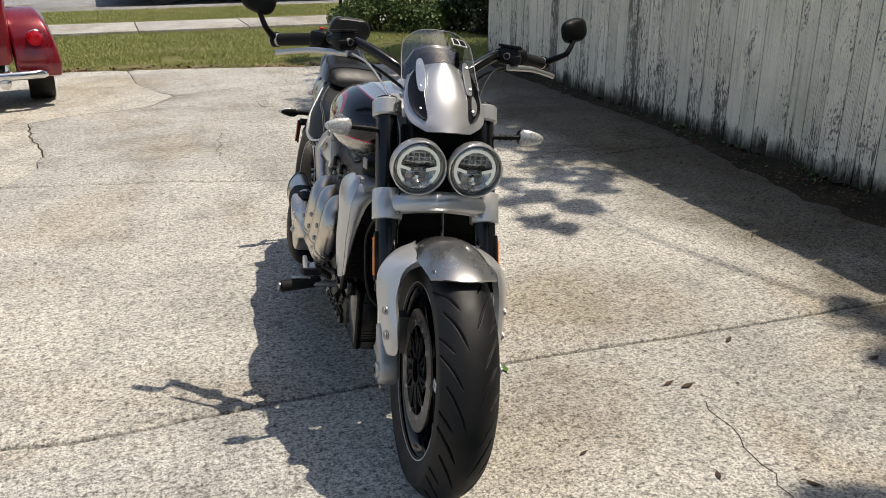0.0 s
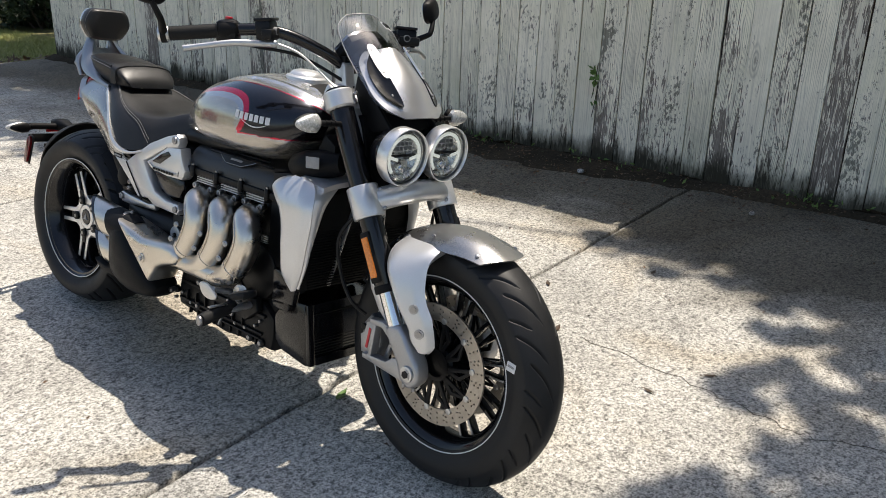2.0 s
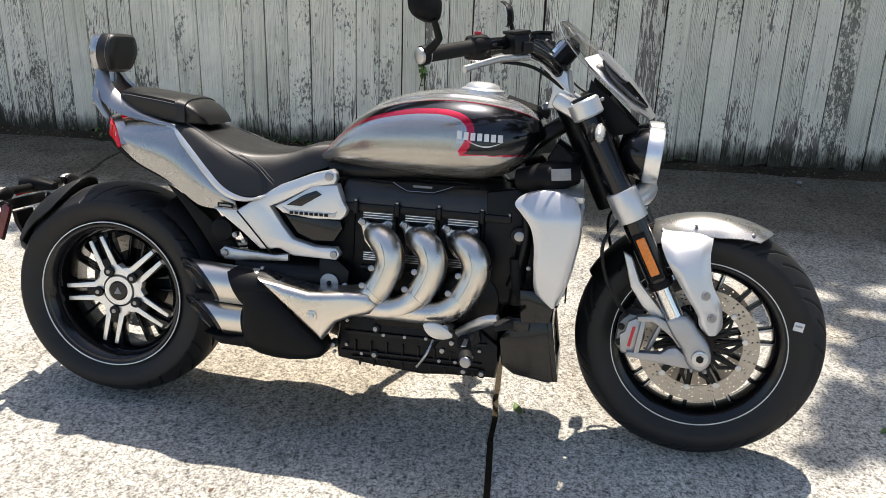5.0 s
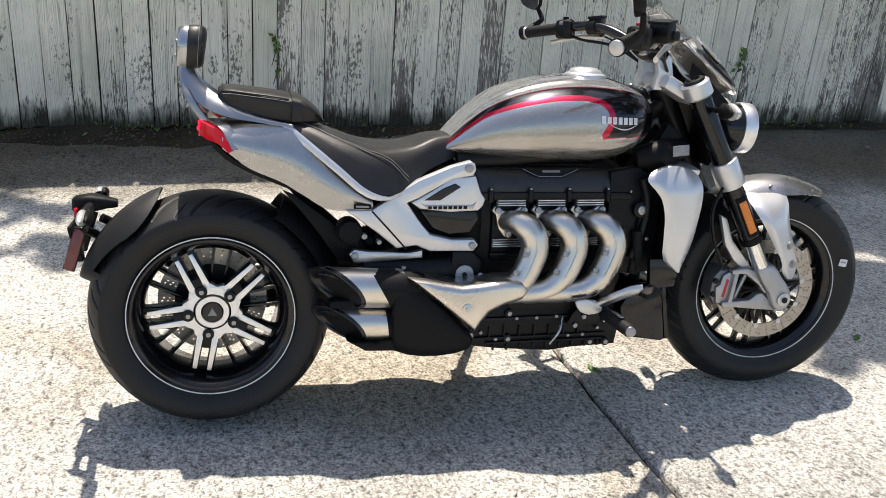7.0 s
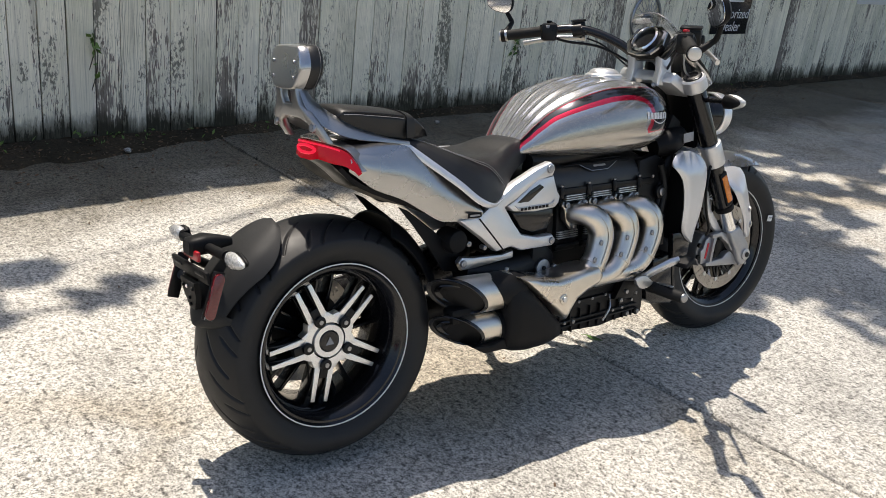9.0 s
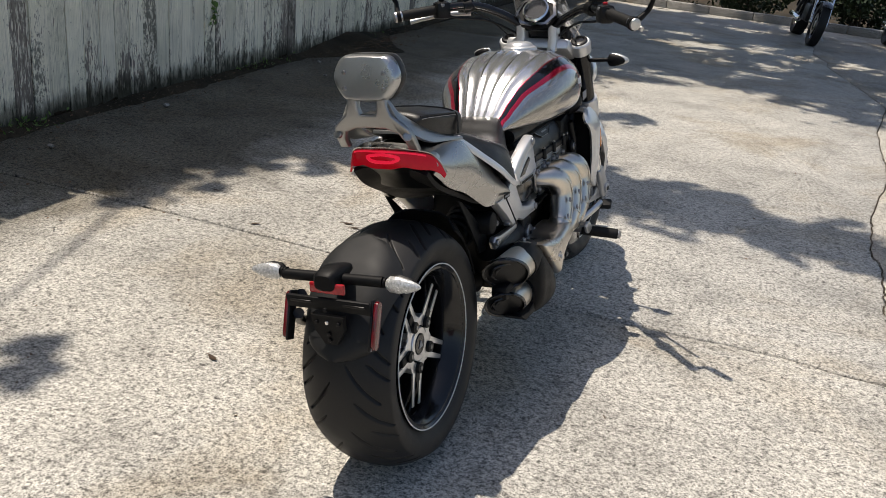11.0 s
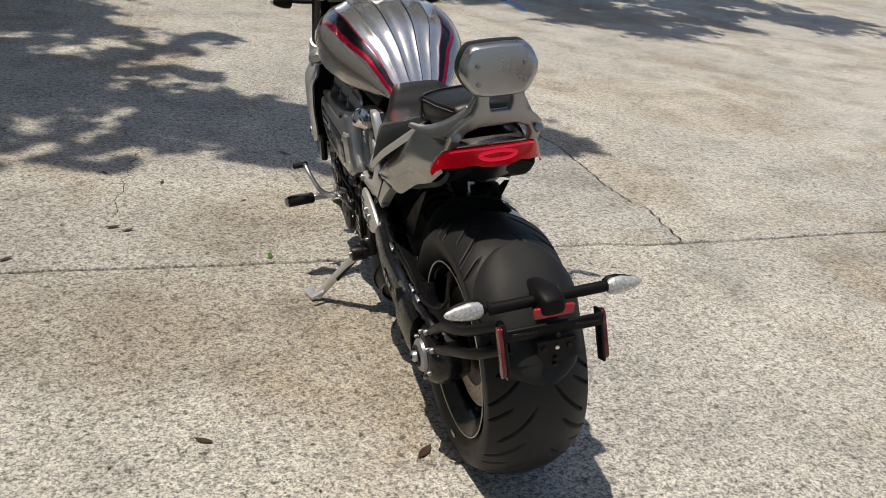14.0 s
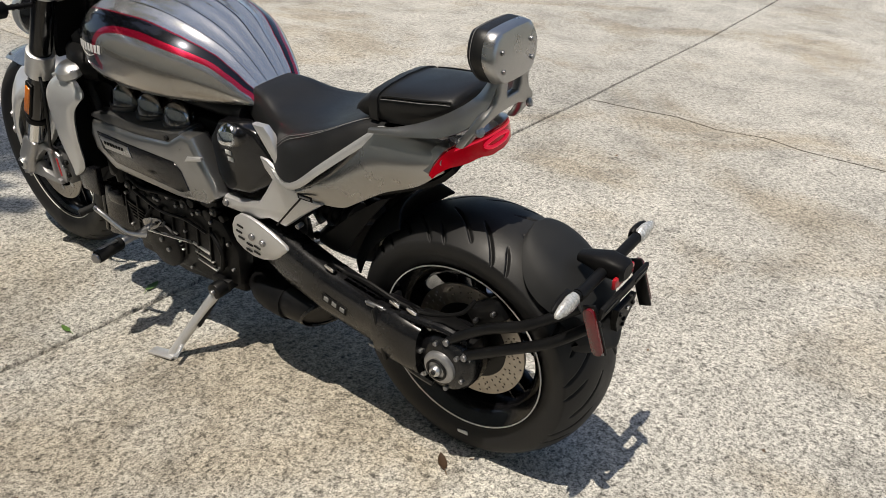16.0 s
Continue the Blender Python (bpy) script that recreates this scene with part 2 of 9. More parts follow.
def concrete(name, base=0.46, tint=(1.0, 0.94, 0.79), coarse=1.0, shade_stain=False):
    """Weathered brushed concrete with exposed sand and fine gravel."""
    m = mat(name, rough=0.9, spec=0.25)
    v = coords(m)
    col = lambda k: tuple(min(1.0, base * k * t) for t in tint)
    big = noise_tex(m, v, 0.5, 6, 0.62)
    mid = noise_tex(m, v, 2.6, 6, 0.65)
    blot = noise_tex(m, v, 36 * coarse, 4, 0.7, 0.4)
    grit = noise_tex(m, v, 88 * coarse, 4, 0.75, 0.3)
    fine = noise_tex(m, v, 210 * coarse, 2, 0.6)
    vor = nd(m, "ShaderNodeTexVoronoi", Scale=85.0 * coarse, Randomness=1.0)
    ln(m, v, vor.inputs["Vector"])
    c = ramp(m, big, [(0.3, col(0.80)), (0.52, col(1.02)), (0.72, col(1.16))])
    c = mix(m, 0.9, c, ramp(m, mid, [(0.28, grey(0.62)), (0.5, grey(0.98)), (0.7, grey(1.12))]), "MULTIPLY")
    c = mix(m, 1.0, c, ramp(m, blot, [(0.36, grey(0.60)), (0.45, grey(0.90)), (0.54, grey(1.05)), (0.66, grey(1.16))]), "MULTIPLY")
    c = mix(m, 1.0, c, ramp(m, grit, [(0.38, grey(0.40)), (0.45, grey(0.72)), (0.52, grey(1.10)), (0.68, grey(1.26))]), "MULTIPLY")
    c = mix(m, 1.0, c, ramp(m, fine, [(0.35, grey(0.66)), (0.5, grey(1.0)), (0.65, grey(1.18))]), "MULTIPLY")
    pebble = ramp(m, vor.outputs["Distance"], [(0.12, grey(1.0)), (0.34, grey(0.0))])
    which = ramp(m, vor.outputs["Color"], [(0.56, grey(0.0)), (0.60, grey(1.0))])
    c = mix(m, mix(m, 1.0, pebble, which, "MULTIPLY"), c, col(0.30))
    soil = noise_tex(m, v, 0.9, 5, 0.6, 0.8)
    c = mix(m, ramp(m, soil, [(0.50, grey(0.0)), (0.64, grey(0.55))]), c, mix(m, 1.0, c, (0.70, 0.60, 0.46), "MULTIPLY"))
    if shade_stain:
        # darker towards the fence: a stain, plus the fence's shade deepened in the colour
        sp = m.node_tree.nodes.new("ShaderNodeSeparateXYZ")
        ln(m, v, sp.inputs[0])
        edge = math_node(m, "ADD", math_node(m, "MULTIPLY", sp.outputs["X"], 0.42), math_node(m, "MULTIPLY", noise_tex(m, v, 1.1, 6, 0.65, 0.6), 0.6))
        # the slab south of the long joint stays darker further out
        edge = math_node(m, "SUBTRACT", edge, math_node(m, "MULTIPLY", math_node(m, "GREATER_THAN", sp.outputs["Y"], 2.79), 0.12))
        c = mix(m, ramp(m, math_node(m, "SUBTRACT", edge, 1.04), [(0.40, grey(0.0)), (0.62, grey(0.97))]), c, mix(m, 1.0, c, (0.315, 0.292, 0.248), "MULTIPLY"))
    drip = noise_tex(m, v, 7.0, 4, 0.6, 0.3)
    c = mix(m, 1.0, c, ramp(m, drip, [(0.27, grey(0.55)), (0.36, grey(1.0))]), "MULTIPLY")
    hole = noise_tex(m, v, 40 * coarse, 3, 0.65, 0.2)
    c = mix(m, 1.0, c, ramp(m, hole, [(0.34, grey(0.40)), (0.43, grey(1.0)), (0.62, grey(1.0)), (0.72, grey(1.18))]), "MULTIPLY")
    pit = noise_tex(m, v, 130 * coarse, 2, 0.5)
    c = mix(m, 1.0, c, ramp(m, pit, [(0.30, grey(0.25)), (0.38, grey(1.0))]), "MULTIPLY")
    ln(m, c, bsdf(m).inputs["Base Color"])
    h = math_node(m, "ADD", math_node(m, "MULTIPLY", grit, 1.0), math_node(m, "MULTIPLY", fine, 0.4))
    bump(m, h, 0.8, 0.006)
    return m


M_CONCRETE = concrete("slab_concrete", 0.525, (1.0, 0.964, 0.875), shade_stain=True)
M_WALKWAY = concrete("walkway_concrete", 0.46, (1.0, 0.97, 0.9))
M_KERB = concrete("kerb_concrete", 0.42, (1.0, 0.97, 0.92), 1.5)
M_ROAD = concrete("road_surface", 0.30, (1.0, 1.0, 1.0), 0.7)


def earth_mat(name, a, b, c):
    m = mat(name, rough=0.95, spec=0.15)
    v = coords(m)
    n1, n2 = noise_tex(m, v, 2.2, 6, 0.65), noise_tex(m, v, 55, 4, 0.7)
    k = ramp(m, n1, [(0.3, a), (0.5, b), (0.7, c)])
    ln(m, mix(m, 0.9, k, ramp(m, n2, [(0.3, grey(0.45)), (0.6, grey(1.0))]), "MULTIPLY"), bsdf(m).inputs["Base Color"])
    bump(m, n2, 0.8, 0.01)
    return m


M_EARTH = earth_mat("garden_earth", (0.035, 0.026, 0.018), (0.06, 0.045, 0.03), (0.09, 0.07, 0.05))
M_LAWN = earth_mat("lawn_soil", (0.10, 0.105, 0.04), (0.17, 0.16, 0.065), (0.26, 0.22, 0.12))
M_MULCH = earth_mat("mulch", (0.026, 0.022, 0.014), (0.050, 0.040, 0.026), (0.085, 0.062, 0.040))


def leaf_mat(name, a, b, trans=0.3):
    m = mat(name, rough=0.5, spec=0.35)
    g = m.node_tree.nodes.new("ShaderNodeNewGeometry")
    ln(m, ramp(m, g.outputs["Random Per Island"], [(0.0, a), (1.0, b)]), bsdf(m).inputs["Base Color"])
    return m


M_LEAF = leaf_mat("tree_leaves", (0.035, 0.07, 0.018), (0.08, 0.13, 0.035))
M_SHRUB = leaf_mat("shrub_leaves", (0.04, 0.075, 0.02), (0.11, 0.16, 0.05))
# shrub leaves again, with the shade they stand in put into the colour
M_SHADEDSHRUB = leaf_mat("shaded_shrub_leaves", (0.012, 0.025, 0.01), (0.03, 0.05, 0.02))
M_GRASS = leaf_mat("grass_blades", (0.15, 0.20, 0.045), (0.38, 0.38, 0.13))
M_DRYLEAF = leaf_mat("fallen_leaves", (0.05, 0.03, 0.018), (0.16, 0.09, 0.045))
M_GREENLEAF = leaf_mat("vine_leaves", (0.07, 0.14, 0.03), (0.14, 0.22, 0.05))
M_BARK = earth_mat("bark", (0.05, 0.04, 0.03), (0.09, 0.075, 0.06), (0.14, 0.12, 0.1))


def fence_mat():
    """White paint gone thin on old boards: arched grain, flaking and rot at the foot."""
    m = mat("weathered_white_paint", rough=0.85, spec=0.2)
    v = coords(m, (1, 1, 1), True)

    def scaled(k):
        p = m.node_tree.nodes.new("ShaderNodeMapping")
        p.inputs["Scale"].default_value = k
        ln(m, v, p.inputs["Vector"])
        return p.outputs[0]

    wave = nd(m, "ShaderNodeTexWave", Scale=4.2, Distortion=17.0, Detail=2.5, Detail_Scale=0.6, Detail_Roughness=0.5)
    wave.wave_type, wave.bands_direction = "BANDS", "Y"
    ln(m, scaled((8, 8, 1.1)), wave.inputs["Vector"])
    ring = wave.outputs["Fac"]
    fibre = noise_tex(m, scaled((210, 210, 2.2)), 1.0, 4, 0.6)
    flake = noise_tex(m, scaled((75, 75, 13)), 1.0, 5, 0.7, 0.3)
    streak = noise_tex(m, scaled((11, 11, 0.75)), 1.0, 5, 0.6, 0.3)
    run = noise_tex(m, scaled((34, 34, 1.4)), 1.0, 5, 0.65, 0.2)
    patch_ = noise_tex(m, v, 3.2, 4, 0.6)
    mould = noise_tex(m, v, 1.5, 5, 0.65)
    info = m.node_tree.nodes.new("ShaderNodeObjectInfo")
    lot = ramp(m, info.outputs["Random"], [(0.0, grey(0.31)), (0.55, grey(0.455)), (0.80, grey(0.52)), (1.0, grey(0.72))])
    pos = m.node_tree.nodes.new("ShaderNodeTexCoord")
    sep = m.node_tree.nodes.new("ShaderNodeSeparateXYZ")
    ln(m, pos.outputs["Object"], sep.inputs[0])
    low = math_node(m, "MAXIMUM", math_node(m, "SUBTRACT", 0.45, sep.outputs["Z"]), 0.0)
    tone = ramp(m, info.outputs["Random"], [(0.0, (0.97, 0.905, 0.735)), (0.3, (0.84, 0.79, 0.64)), (0.65, (0.95, 0.89, 0.725)), (1.0, (0.78, 0.73, 0.60))])
    paint = mix(m, 0.8, tone, ramp(m, patch_, [(0.32, grey(0.86)), (0.66, grey(1.07))]), "MULTIPLY")
    paint = mix(m, ramp(m, mould, [(0.48, grey(0.0)), (0.70, grey(0.55))]), paint, mix(m, 1.0, paint, (0.66, 0.70, 0.60), "MULTIPLY"))
    strong = ramp(m, math_node(m, "FRACT", math_node(m, "MULTIPLY", info.outputs["Random"], 7.3)), [(0.10, grey(0.25)), (0.60, grey(1.0))])
    area = noise_tex(m, v, 1.15, 3, 0.55, 0.4)
    strong = mix(m, 1.0, strong, ramp(m, area, [(0.38, grey(0.35)), (0.58, grey(1.0))]), "MULTIPLY")
    paint = mix(m, strong, paint, ramp(m, ring, [(0.0, grey(0.50)), (0.13, grey(0.72)), (0.28, grey(1.03))]), "MULTIPLY")
    paint = mix(m, 0.45, paint, ramp(m, fibre, [(0.34, grey(0.66)), (0.55, grey(1.02))]), "MULTIPLY")
    paint = mix(m, 0.75, paint, ramp(m, run, [(0.30, grey(0.56)), (0.44, grey(0.98)), (0.7, grey(1.05))]), "MULTIPLY")
    knot = nd(m, "ShaderNodeTexVoronoi", Scale=1.0, Randomness=1.0)
    ln(m, scaled((5.5, 5.5, 1.55)), knot.inputs["Vector"])
    eye = math_node(m, "ADD", knot.outputs["Distance"], math_node(m, "MULTIPLY", math_node(m, "SUBTRACT", patch_, 0.5), 0.08))
    rings = ramp(m, eye, [(0.0, grey(0.22)), (0.045, grey(0.40)), (0.06, grey(0.95)), (0.085, grey(0.52)), (0.105, grey(1.0)), (0.14, grey(0.72)), (0.165, grey(1.0))])
    paint = mix(m, 0.85, paint, rings, "MULTIPLY")
    wood = ramp(m, fibre, [(0.3, (0.075, 0.058, 0.050)), (0.5, (0.20, 0.165, 0.142)), (0.72, (0.35, 0.305, 0.265))])
    wood = mix(m, 0.6, wood, ramp(m, ring, [(0.0, grey(0.60)), (0.5, grey(1.0))]), "MULTIPLY")
    wear = math_node(m, "ADD", math_node(m, "MULTIPLY", streak, 0.62), math_node(m, "MULTIPLY", patch_, 0.38))
    wear = math_node(m, "ADD", wear, math_node(m, "ADD", math_node(m, "MULTIPLY", math_node(m, "SUBTRACT", lot, 0.45), 0.55), math_node(m, "MULTIPLY", low, 0.30)))
    bits = math_node(m, "ADD", wear, math_node(m, "MULTIPLY", math_node(m, "SUBTRACT", flake, 0.5), 0.9))
    bits = math_node(m, "SUBTRACT", bits, math_node(m, "MULTIPLY", ring, 0.07))
    bits = math_node(m, "ADD", bits, math_node(m, "MULTIPLY", math_node(m, "SUBTRACT", area, 0.5), 0.42))
    bare = ramp(m, bits, [(0.585, grey(0.0)), (0.625, grey(0.92))])
    c = mix(m, bare, paint, wood)
    speck = noise_tex(m, scaled((70, 70, 34)), 1.0, 4, 0.7, 0.2)
    cloud = noise_tex(m, scaled((2.6, 2.6, 1.3)), 1.0, 4, 0.6, 0.5)
    black = math_node(m, "ADD", math_node(m, "MULTIPLY", cloud, 0.85), math_node(m, "MULTIPLY", speck, 0.55))
    c = mix(m, ramp(m, black, [(0.80, grey(0.0)), (0.85, grey(0.75))]), c, (0.045, 0.043, 0.034))
    rot = math_node(m, "ADD", math_node(m, "MULTIPLY", low, 1.45), math_node(m, "ADD", math_node(m, "ADD", math_node(m, "MULTIPLY", streak, 0.30), math_node(m, "MULTIPLY", patch_, 0.34)), math_node(m, "MULTIPLY", flake, 0.22)))
    c = mix(m, ramp(m, rot, [(0.82, grey(0.0)), (0.90, grey(0.62)), (0.99, grey(0.95))]), c, (0.034, 0.032, 0.020))
    ln(m, c, bsdf(m).inputs["Base Color"])
    bump(m, math_node(m, "SUBTRACT", fibre, math_node(m, "MULTIPLY", bare, 0.5)), 0.5, 0.002)
    return m


M_FENCE = fence_mat()


# ---------------------------------------------------------------- mesh builders
def finish(bm, angle=38.0):
    bmesh.ops.recalc_face_normals(bm, faces=bm.faces)
    me = bpy.data.meshes.new("mesh")
    bm.to_mesh(me)
    bm.free()
    me.polygons.foreach_set("use_smooth", [True] * len(me.polygons))
    me.set_sharp_from_angle(angle=radians(angle))
    return me


def part(name, bm, material, parent=None, label="", angle=38.0):
    """One mesh object under a thing or under a part."""
    me = bm if isinstance(bm, bpy.types.Mesh) else finish(bm, angle)
    if not me.materials:
        me.materials.append(material)
    ob = new(name, me)
    ob.parent = parent
    if label:
        ob["label"] = label
    return ob


def mesh_from(verts, faces, material, angle=None):
    me = bpy.data.meshes.new("mesh")
    me.from_pydata([tuple(v) for v in verts], [], [tuple(f) for f in faces])
    me.materials.append(material)
    if angle is not None:
        me.polygons.foreach_set("use_smooth", [True] * len(me.polygons))
        me.set_sharp_from_angle(angle=radians(angle))
    return me


def empty(name, m=Matrix()):
    ob = new(name)
    ob.empty_display_size = 0.1
    ob.matrix_world = m
    return ob


def spline(pts, n=8, closed=False):
    """Catmull-Rom through the points."""
    p = [Vector(q) for q in pts]
    out, k = [], len(p)
    for i in range(k if closed else k - 1):
        if closed:
            a, b, c, d = p[i - 1], p[i], p[(i + 1) % k], p[(i + 2) % k]
        else:
            a, b, c, d = p[max(i - 1, 0)], p[i], p[i + 1], p[min(i + 2, k - 1)]
        for j in range(n):
            t = j / n
            out.append(0.5 * ((2 * b) + (c - a) * t + (2 * a - 5 * b + 4 * c - d) * t * t + (3 * b - a - 3 * c + d) * t**3))
    if not closed:
        out.append(p[-1])
    return out


def join(*bms):
    base = bms[0]
    for other in bms[1:]:
        me = bpy.data.meshes.new("tmp")
        other.to_mesh(me)
        other.free()
        base.from_mesh(me)
        bpy.data.meshes.remove(me)
    return base


def moved(bm, m):
    bm.transform(m)
    return bm


def flipped(bm):
    """Mirror image across the bike's middle plane."""
    bm.transform(Matrix.Diagonal((1, -1, 1, 1)))
    bmesh.ops.reverse_faces(bm, faces=bm.faces)
    return bm


def b_box(size, at=(0, 0, 0), bevel=0.004, rot=(0, 0, 0), seg=2):
    bm = bmesh.new()
    bmesh.ops.create_cube(bm, size=1.0, matrix=Matrix.Diagonal((*size, 1)))
    if bevel:
        bmesh.ops.bevel(bm, geom=bm.edges[:], offset=min(bevel, min(size) * 0.45), segments=seg, affect="EDGES", profile=0.5)
    bm.transform(pose(*at, *rot))
    return bm


def b_cyl(r, length, at=(0, 0, 0), axis="y", n=20, bevel=0.0, r2=None):
    bm = bmesh.new()
    bmesh.ops.create_cone(bm, cap_ends=True, segments=n, radius1=r, radius2=r if r2 is None else r2, depth=length)
    if bevel:
        rim = [e for e in bm.edges if abs(e.verts[0].co.z - e.verts[1].co.z) < 1e-6]
        bmesh.ops.bevel(bm, geom=rim, offset=bevel, segments=2, affect="EDGES", profile=0.5)
    turn = {"x": (0, 90, 0), "y": (-90, 0, 0), "z": (0, 0, 0)}[axis]
    bm.transform(pose(*at, *turn))
    return bm


def b_rod(a, b, r, n=12, bevel=0.0, r2=None):
    a, b = Vector(a), Vector(b)
    bm = b_cyl(r, (b - a).length, (0, 0, 0), "z", n, bevel, r2)
    bm.transform(Matrix.Translation((a + b) / 2) @ (b - a).to_track_quat("Z", "Y").to_matrix().to_4x4())
    return bm


def b_prof(pts, y0, y1, bevel=0.004, smooth=0, seg=2):
    """A side outline (x, z) with thickness from y0 to y1."""
    if smooth:
        pts = [(v.x, v.y) for v in spline([(p[0], p[1], 0) for p in pts], smooth, True)]
    bm = bmesh.new()
    lo = [bm.verts.new((x, y0, z)) for x, z in pts]
    hi = [bm.verts.new((x, y1, z)) for x, z in pts]
    k = len(pts)
    caps = [bm.faces.new(lo), bm.faces.new(hi[::-1])]
    for i in range(k):
        bm.faces.new((lo[i], hi[i], hi[(i + 1) % k], lo[(i + 1) % k]))
    bmesh.ops.recalc_face_normals(bm, faces=bm.faces)
    if bevel:
        edges = {e for f in caps for e in f.edges}
        bmesh.ops.bevel(bm, geom=list(edges), offset=bevel, segments=seg, affect="EDGES", profile=0.5, clamp_overlap=True)
    return bm


def b_loft(rings, caps=True, closed=True):
    bm = bmesh.new()
    vs = [[bm.verts.new(p) for p in ring] for ring in rings]
    k = len(rings[0])
    for a, b in zip(vs, vs[1:]):
        for i in range(k if closed else k - 1):
            j = (i + 1) % k
            bm.faces.new((a[i], a[j], b[j], b[i]))
    if caps and closed:
        bm.faces.new(vs[0][::-1])
        bm.faces.new(vs[-1])
    return bm


def b_tube(pts, r, n=10, steps=6, flat=1.0):
    """A round bar along a smooth line; r may be a number for each point."""
    if steps:
        rs = [r] * len(pts) if not isinstance(r, (list, tuple)) else list(r)
        line = spline([(*p, ) for p in pts], steps)
        rad = [v.x for v in spline([(q, 0, 0) for q in rs], steps)]
    else:
        line, rad = [Vector(p) for p in pts], ([r] * len(pts) if not isinstance(r, (list, tuple)) else r)
    rings, up = [], Vector((0.03, 1.0, 0.05)).normalized()
    for i, p in enumerate(line):
        t = (line[min(i + 1, len(line) - 1)] - line[max(i - 1, 0)]).normalized()
        if abs(t.dot(up)) > 0.95:
            up = Vector((1, 0.1, 0)).normalized()
        s = t.cross(up).normalized()
        u = s.cross(t).normalized()
        up = u
        rings.append([p + (s * math.cos(a) + u * math.sin(a) * flat) * rad[i] for a in (2 * math.pi * k / n for k in range(n))])
    return b_loft(rings)


def b_lathe(prof, at=(0, 0, 0), n=64, closed=False):
    """Rings of (radius, y) turned round the y axis."""
    bm = bmesh.new()
    rows = []
    for k in range(n):
        a = 2 * math.pi * k / n
        rows.append([bm.verts.new((r * math.cos(a), y, r * math.sin(a))) for r, y in prof])
    m = len(prof)
    for k in range(n):
        p, q = rows[k], rows[(k + 1) % n]
        for i in range(m if closed else m - 1):
            j = (i + 1) % m
            bm.faces.new((p[i], p[j], q[j], q[i]))
    bm.transform(Matrix.Translation(at))
    return bm


def b_sheet(fn, nu, nv, thick=0.004):
    """A curved sheet p = fn(u, v), u and v from 0 to 1, with thickness."""
    grid = [[Vector(fn(i / nu, j / nv)) for j in range(nv + 1)] for i in range(nu + 1)]
    bm = bmesh.new()
    nor = [[None] * (nv + 1) for _ in range(nu + 1)]
    for i in range(nu + 1):
        for j in range(nv + 1):
            du = grid[min(i + 1, nu)][j] - grid[max(i - 1, 0)][j]
            dv = grid[i][min(j + 1, nv)] - grid[i][max(j - 1, 0)]
            c = du.cross(dv)
            nor[i][j] = c.normalized() if c.length > 1e-9 else Vector((0, 0, 1))
    top = [[bm.verts.new(grid[i][j]) for j in range(nv + 1)] for i in range(nu + 1)]
    low = [[bm.verts.new(grid[i][j] - nor[i][j] * thick) for j in range(nv + 1)] for i in range(nu + 1)]
    for i in range(nu):
        for j in range(nv):
            bm.faces.new((top[i][j], top[i + 1][j], top[i + 1][j + 1], top[i][j + 1]))
            bm.faces.new((low[i][j], low[i][j + 1], low[i + 1][j + 1], low[i + 1][j]))
    for i in range(nu):
        bm.faces.new((top[i][0], low[i][0], low[i + 1][0], top[i + 1][0]))
        bm.faces.new((top[i][nv], top[i + 1][nv], low[i + 1][nv], low[i][nv]))
    for j in range(nv):
        bm.faces.new((top[0][j], top[0][j + 1], low[0][j + 1], low[0][j]))
        bm.faces.new((top[nu][j], low[nu][j], low[nu][j + 1], top[nu][j + 1]))
    return bm


def lerp(a, b, t):
    return a + (b - a) * t


def curve1(pts, x):
    """Smooth value at x through (x, value) points."""
    xs, ys = [p[0] for p in pts], [p[1] for p in pts]
    if x <= xs[0]:
        return ys[0]
    if x >= xs[-1]:
        return ys[-1]
    i = max(k for k in range(len(xs) - 1) if xs[k] <= x)
    t = (x - xs[i]) / (xs[i + 1] - xs[i])
    s = lambda k: (ys[min(k + 1, len(ys) - 1)] - ys[max(k - 1, 0)]) / (xs[min(k + 1, len(xs) - 1)] - xs[max(k - 1, 0)])
    h, m0, m1 = xs[i + 1] - xs[i], s(i), s(i + 1)
    return (2 * t**3 - 3 * t * t + 1) * ys[i] + (t**3 - 2 * t * t + t) * h * m0 + (3 * t * t - 2 * t**3) * ys[i + 1] + (t**3 - t * t) * h * m1


# ---------------------------------------------------------------- ground, slabs, lawn, road
def sheet(name, x0, x1, y0, y1, z, material, label, n=1, rough=0.0):
    bm = bmesh.new()
    bmesh.ops.create_grid(bm, x_segments=n, y_segments=n, size=0.5)
    for v in bm.verts:
        v.co = Vector((lerp(x0, x1, v.co.x + 0.5), lerp(y0, y1, v.co.y + 0.5), z))
        if rough:
            v.co.z += rough * noise.noise(v.co * 1.7)
    ob = part(name, bm, material)
    return tagged(ob, label, name.split("_")[0], kind="structure")


sheet("ground", -400, 400, -400, 400, -0.09, M_EARTH, "dark bare earth running out to the horizon")

FENCE_YAW = 0.2


def fence_x(y):
    return 4.308 + 0.0035 * y


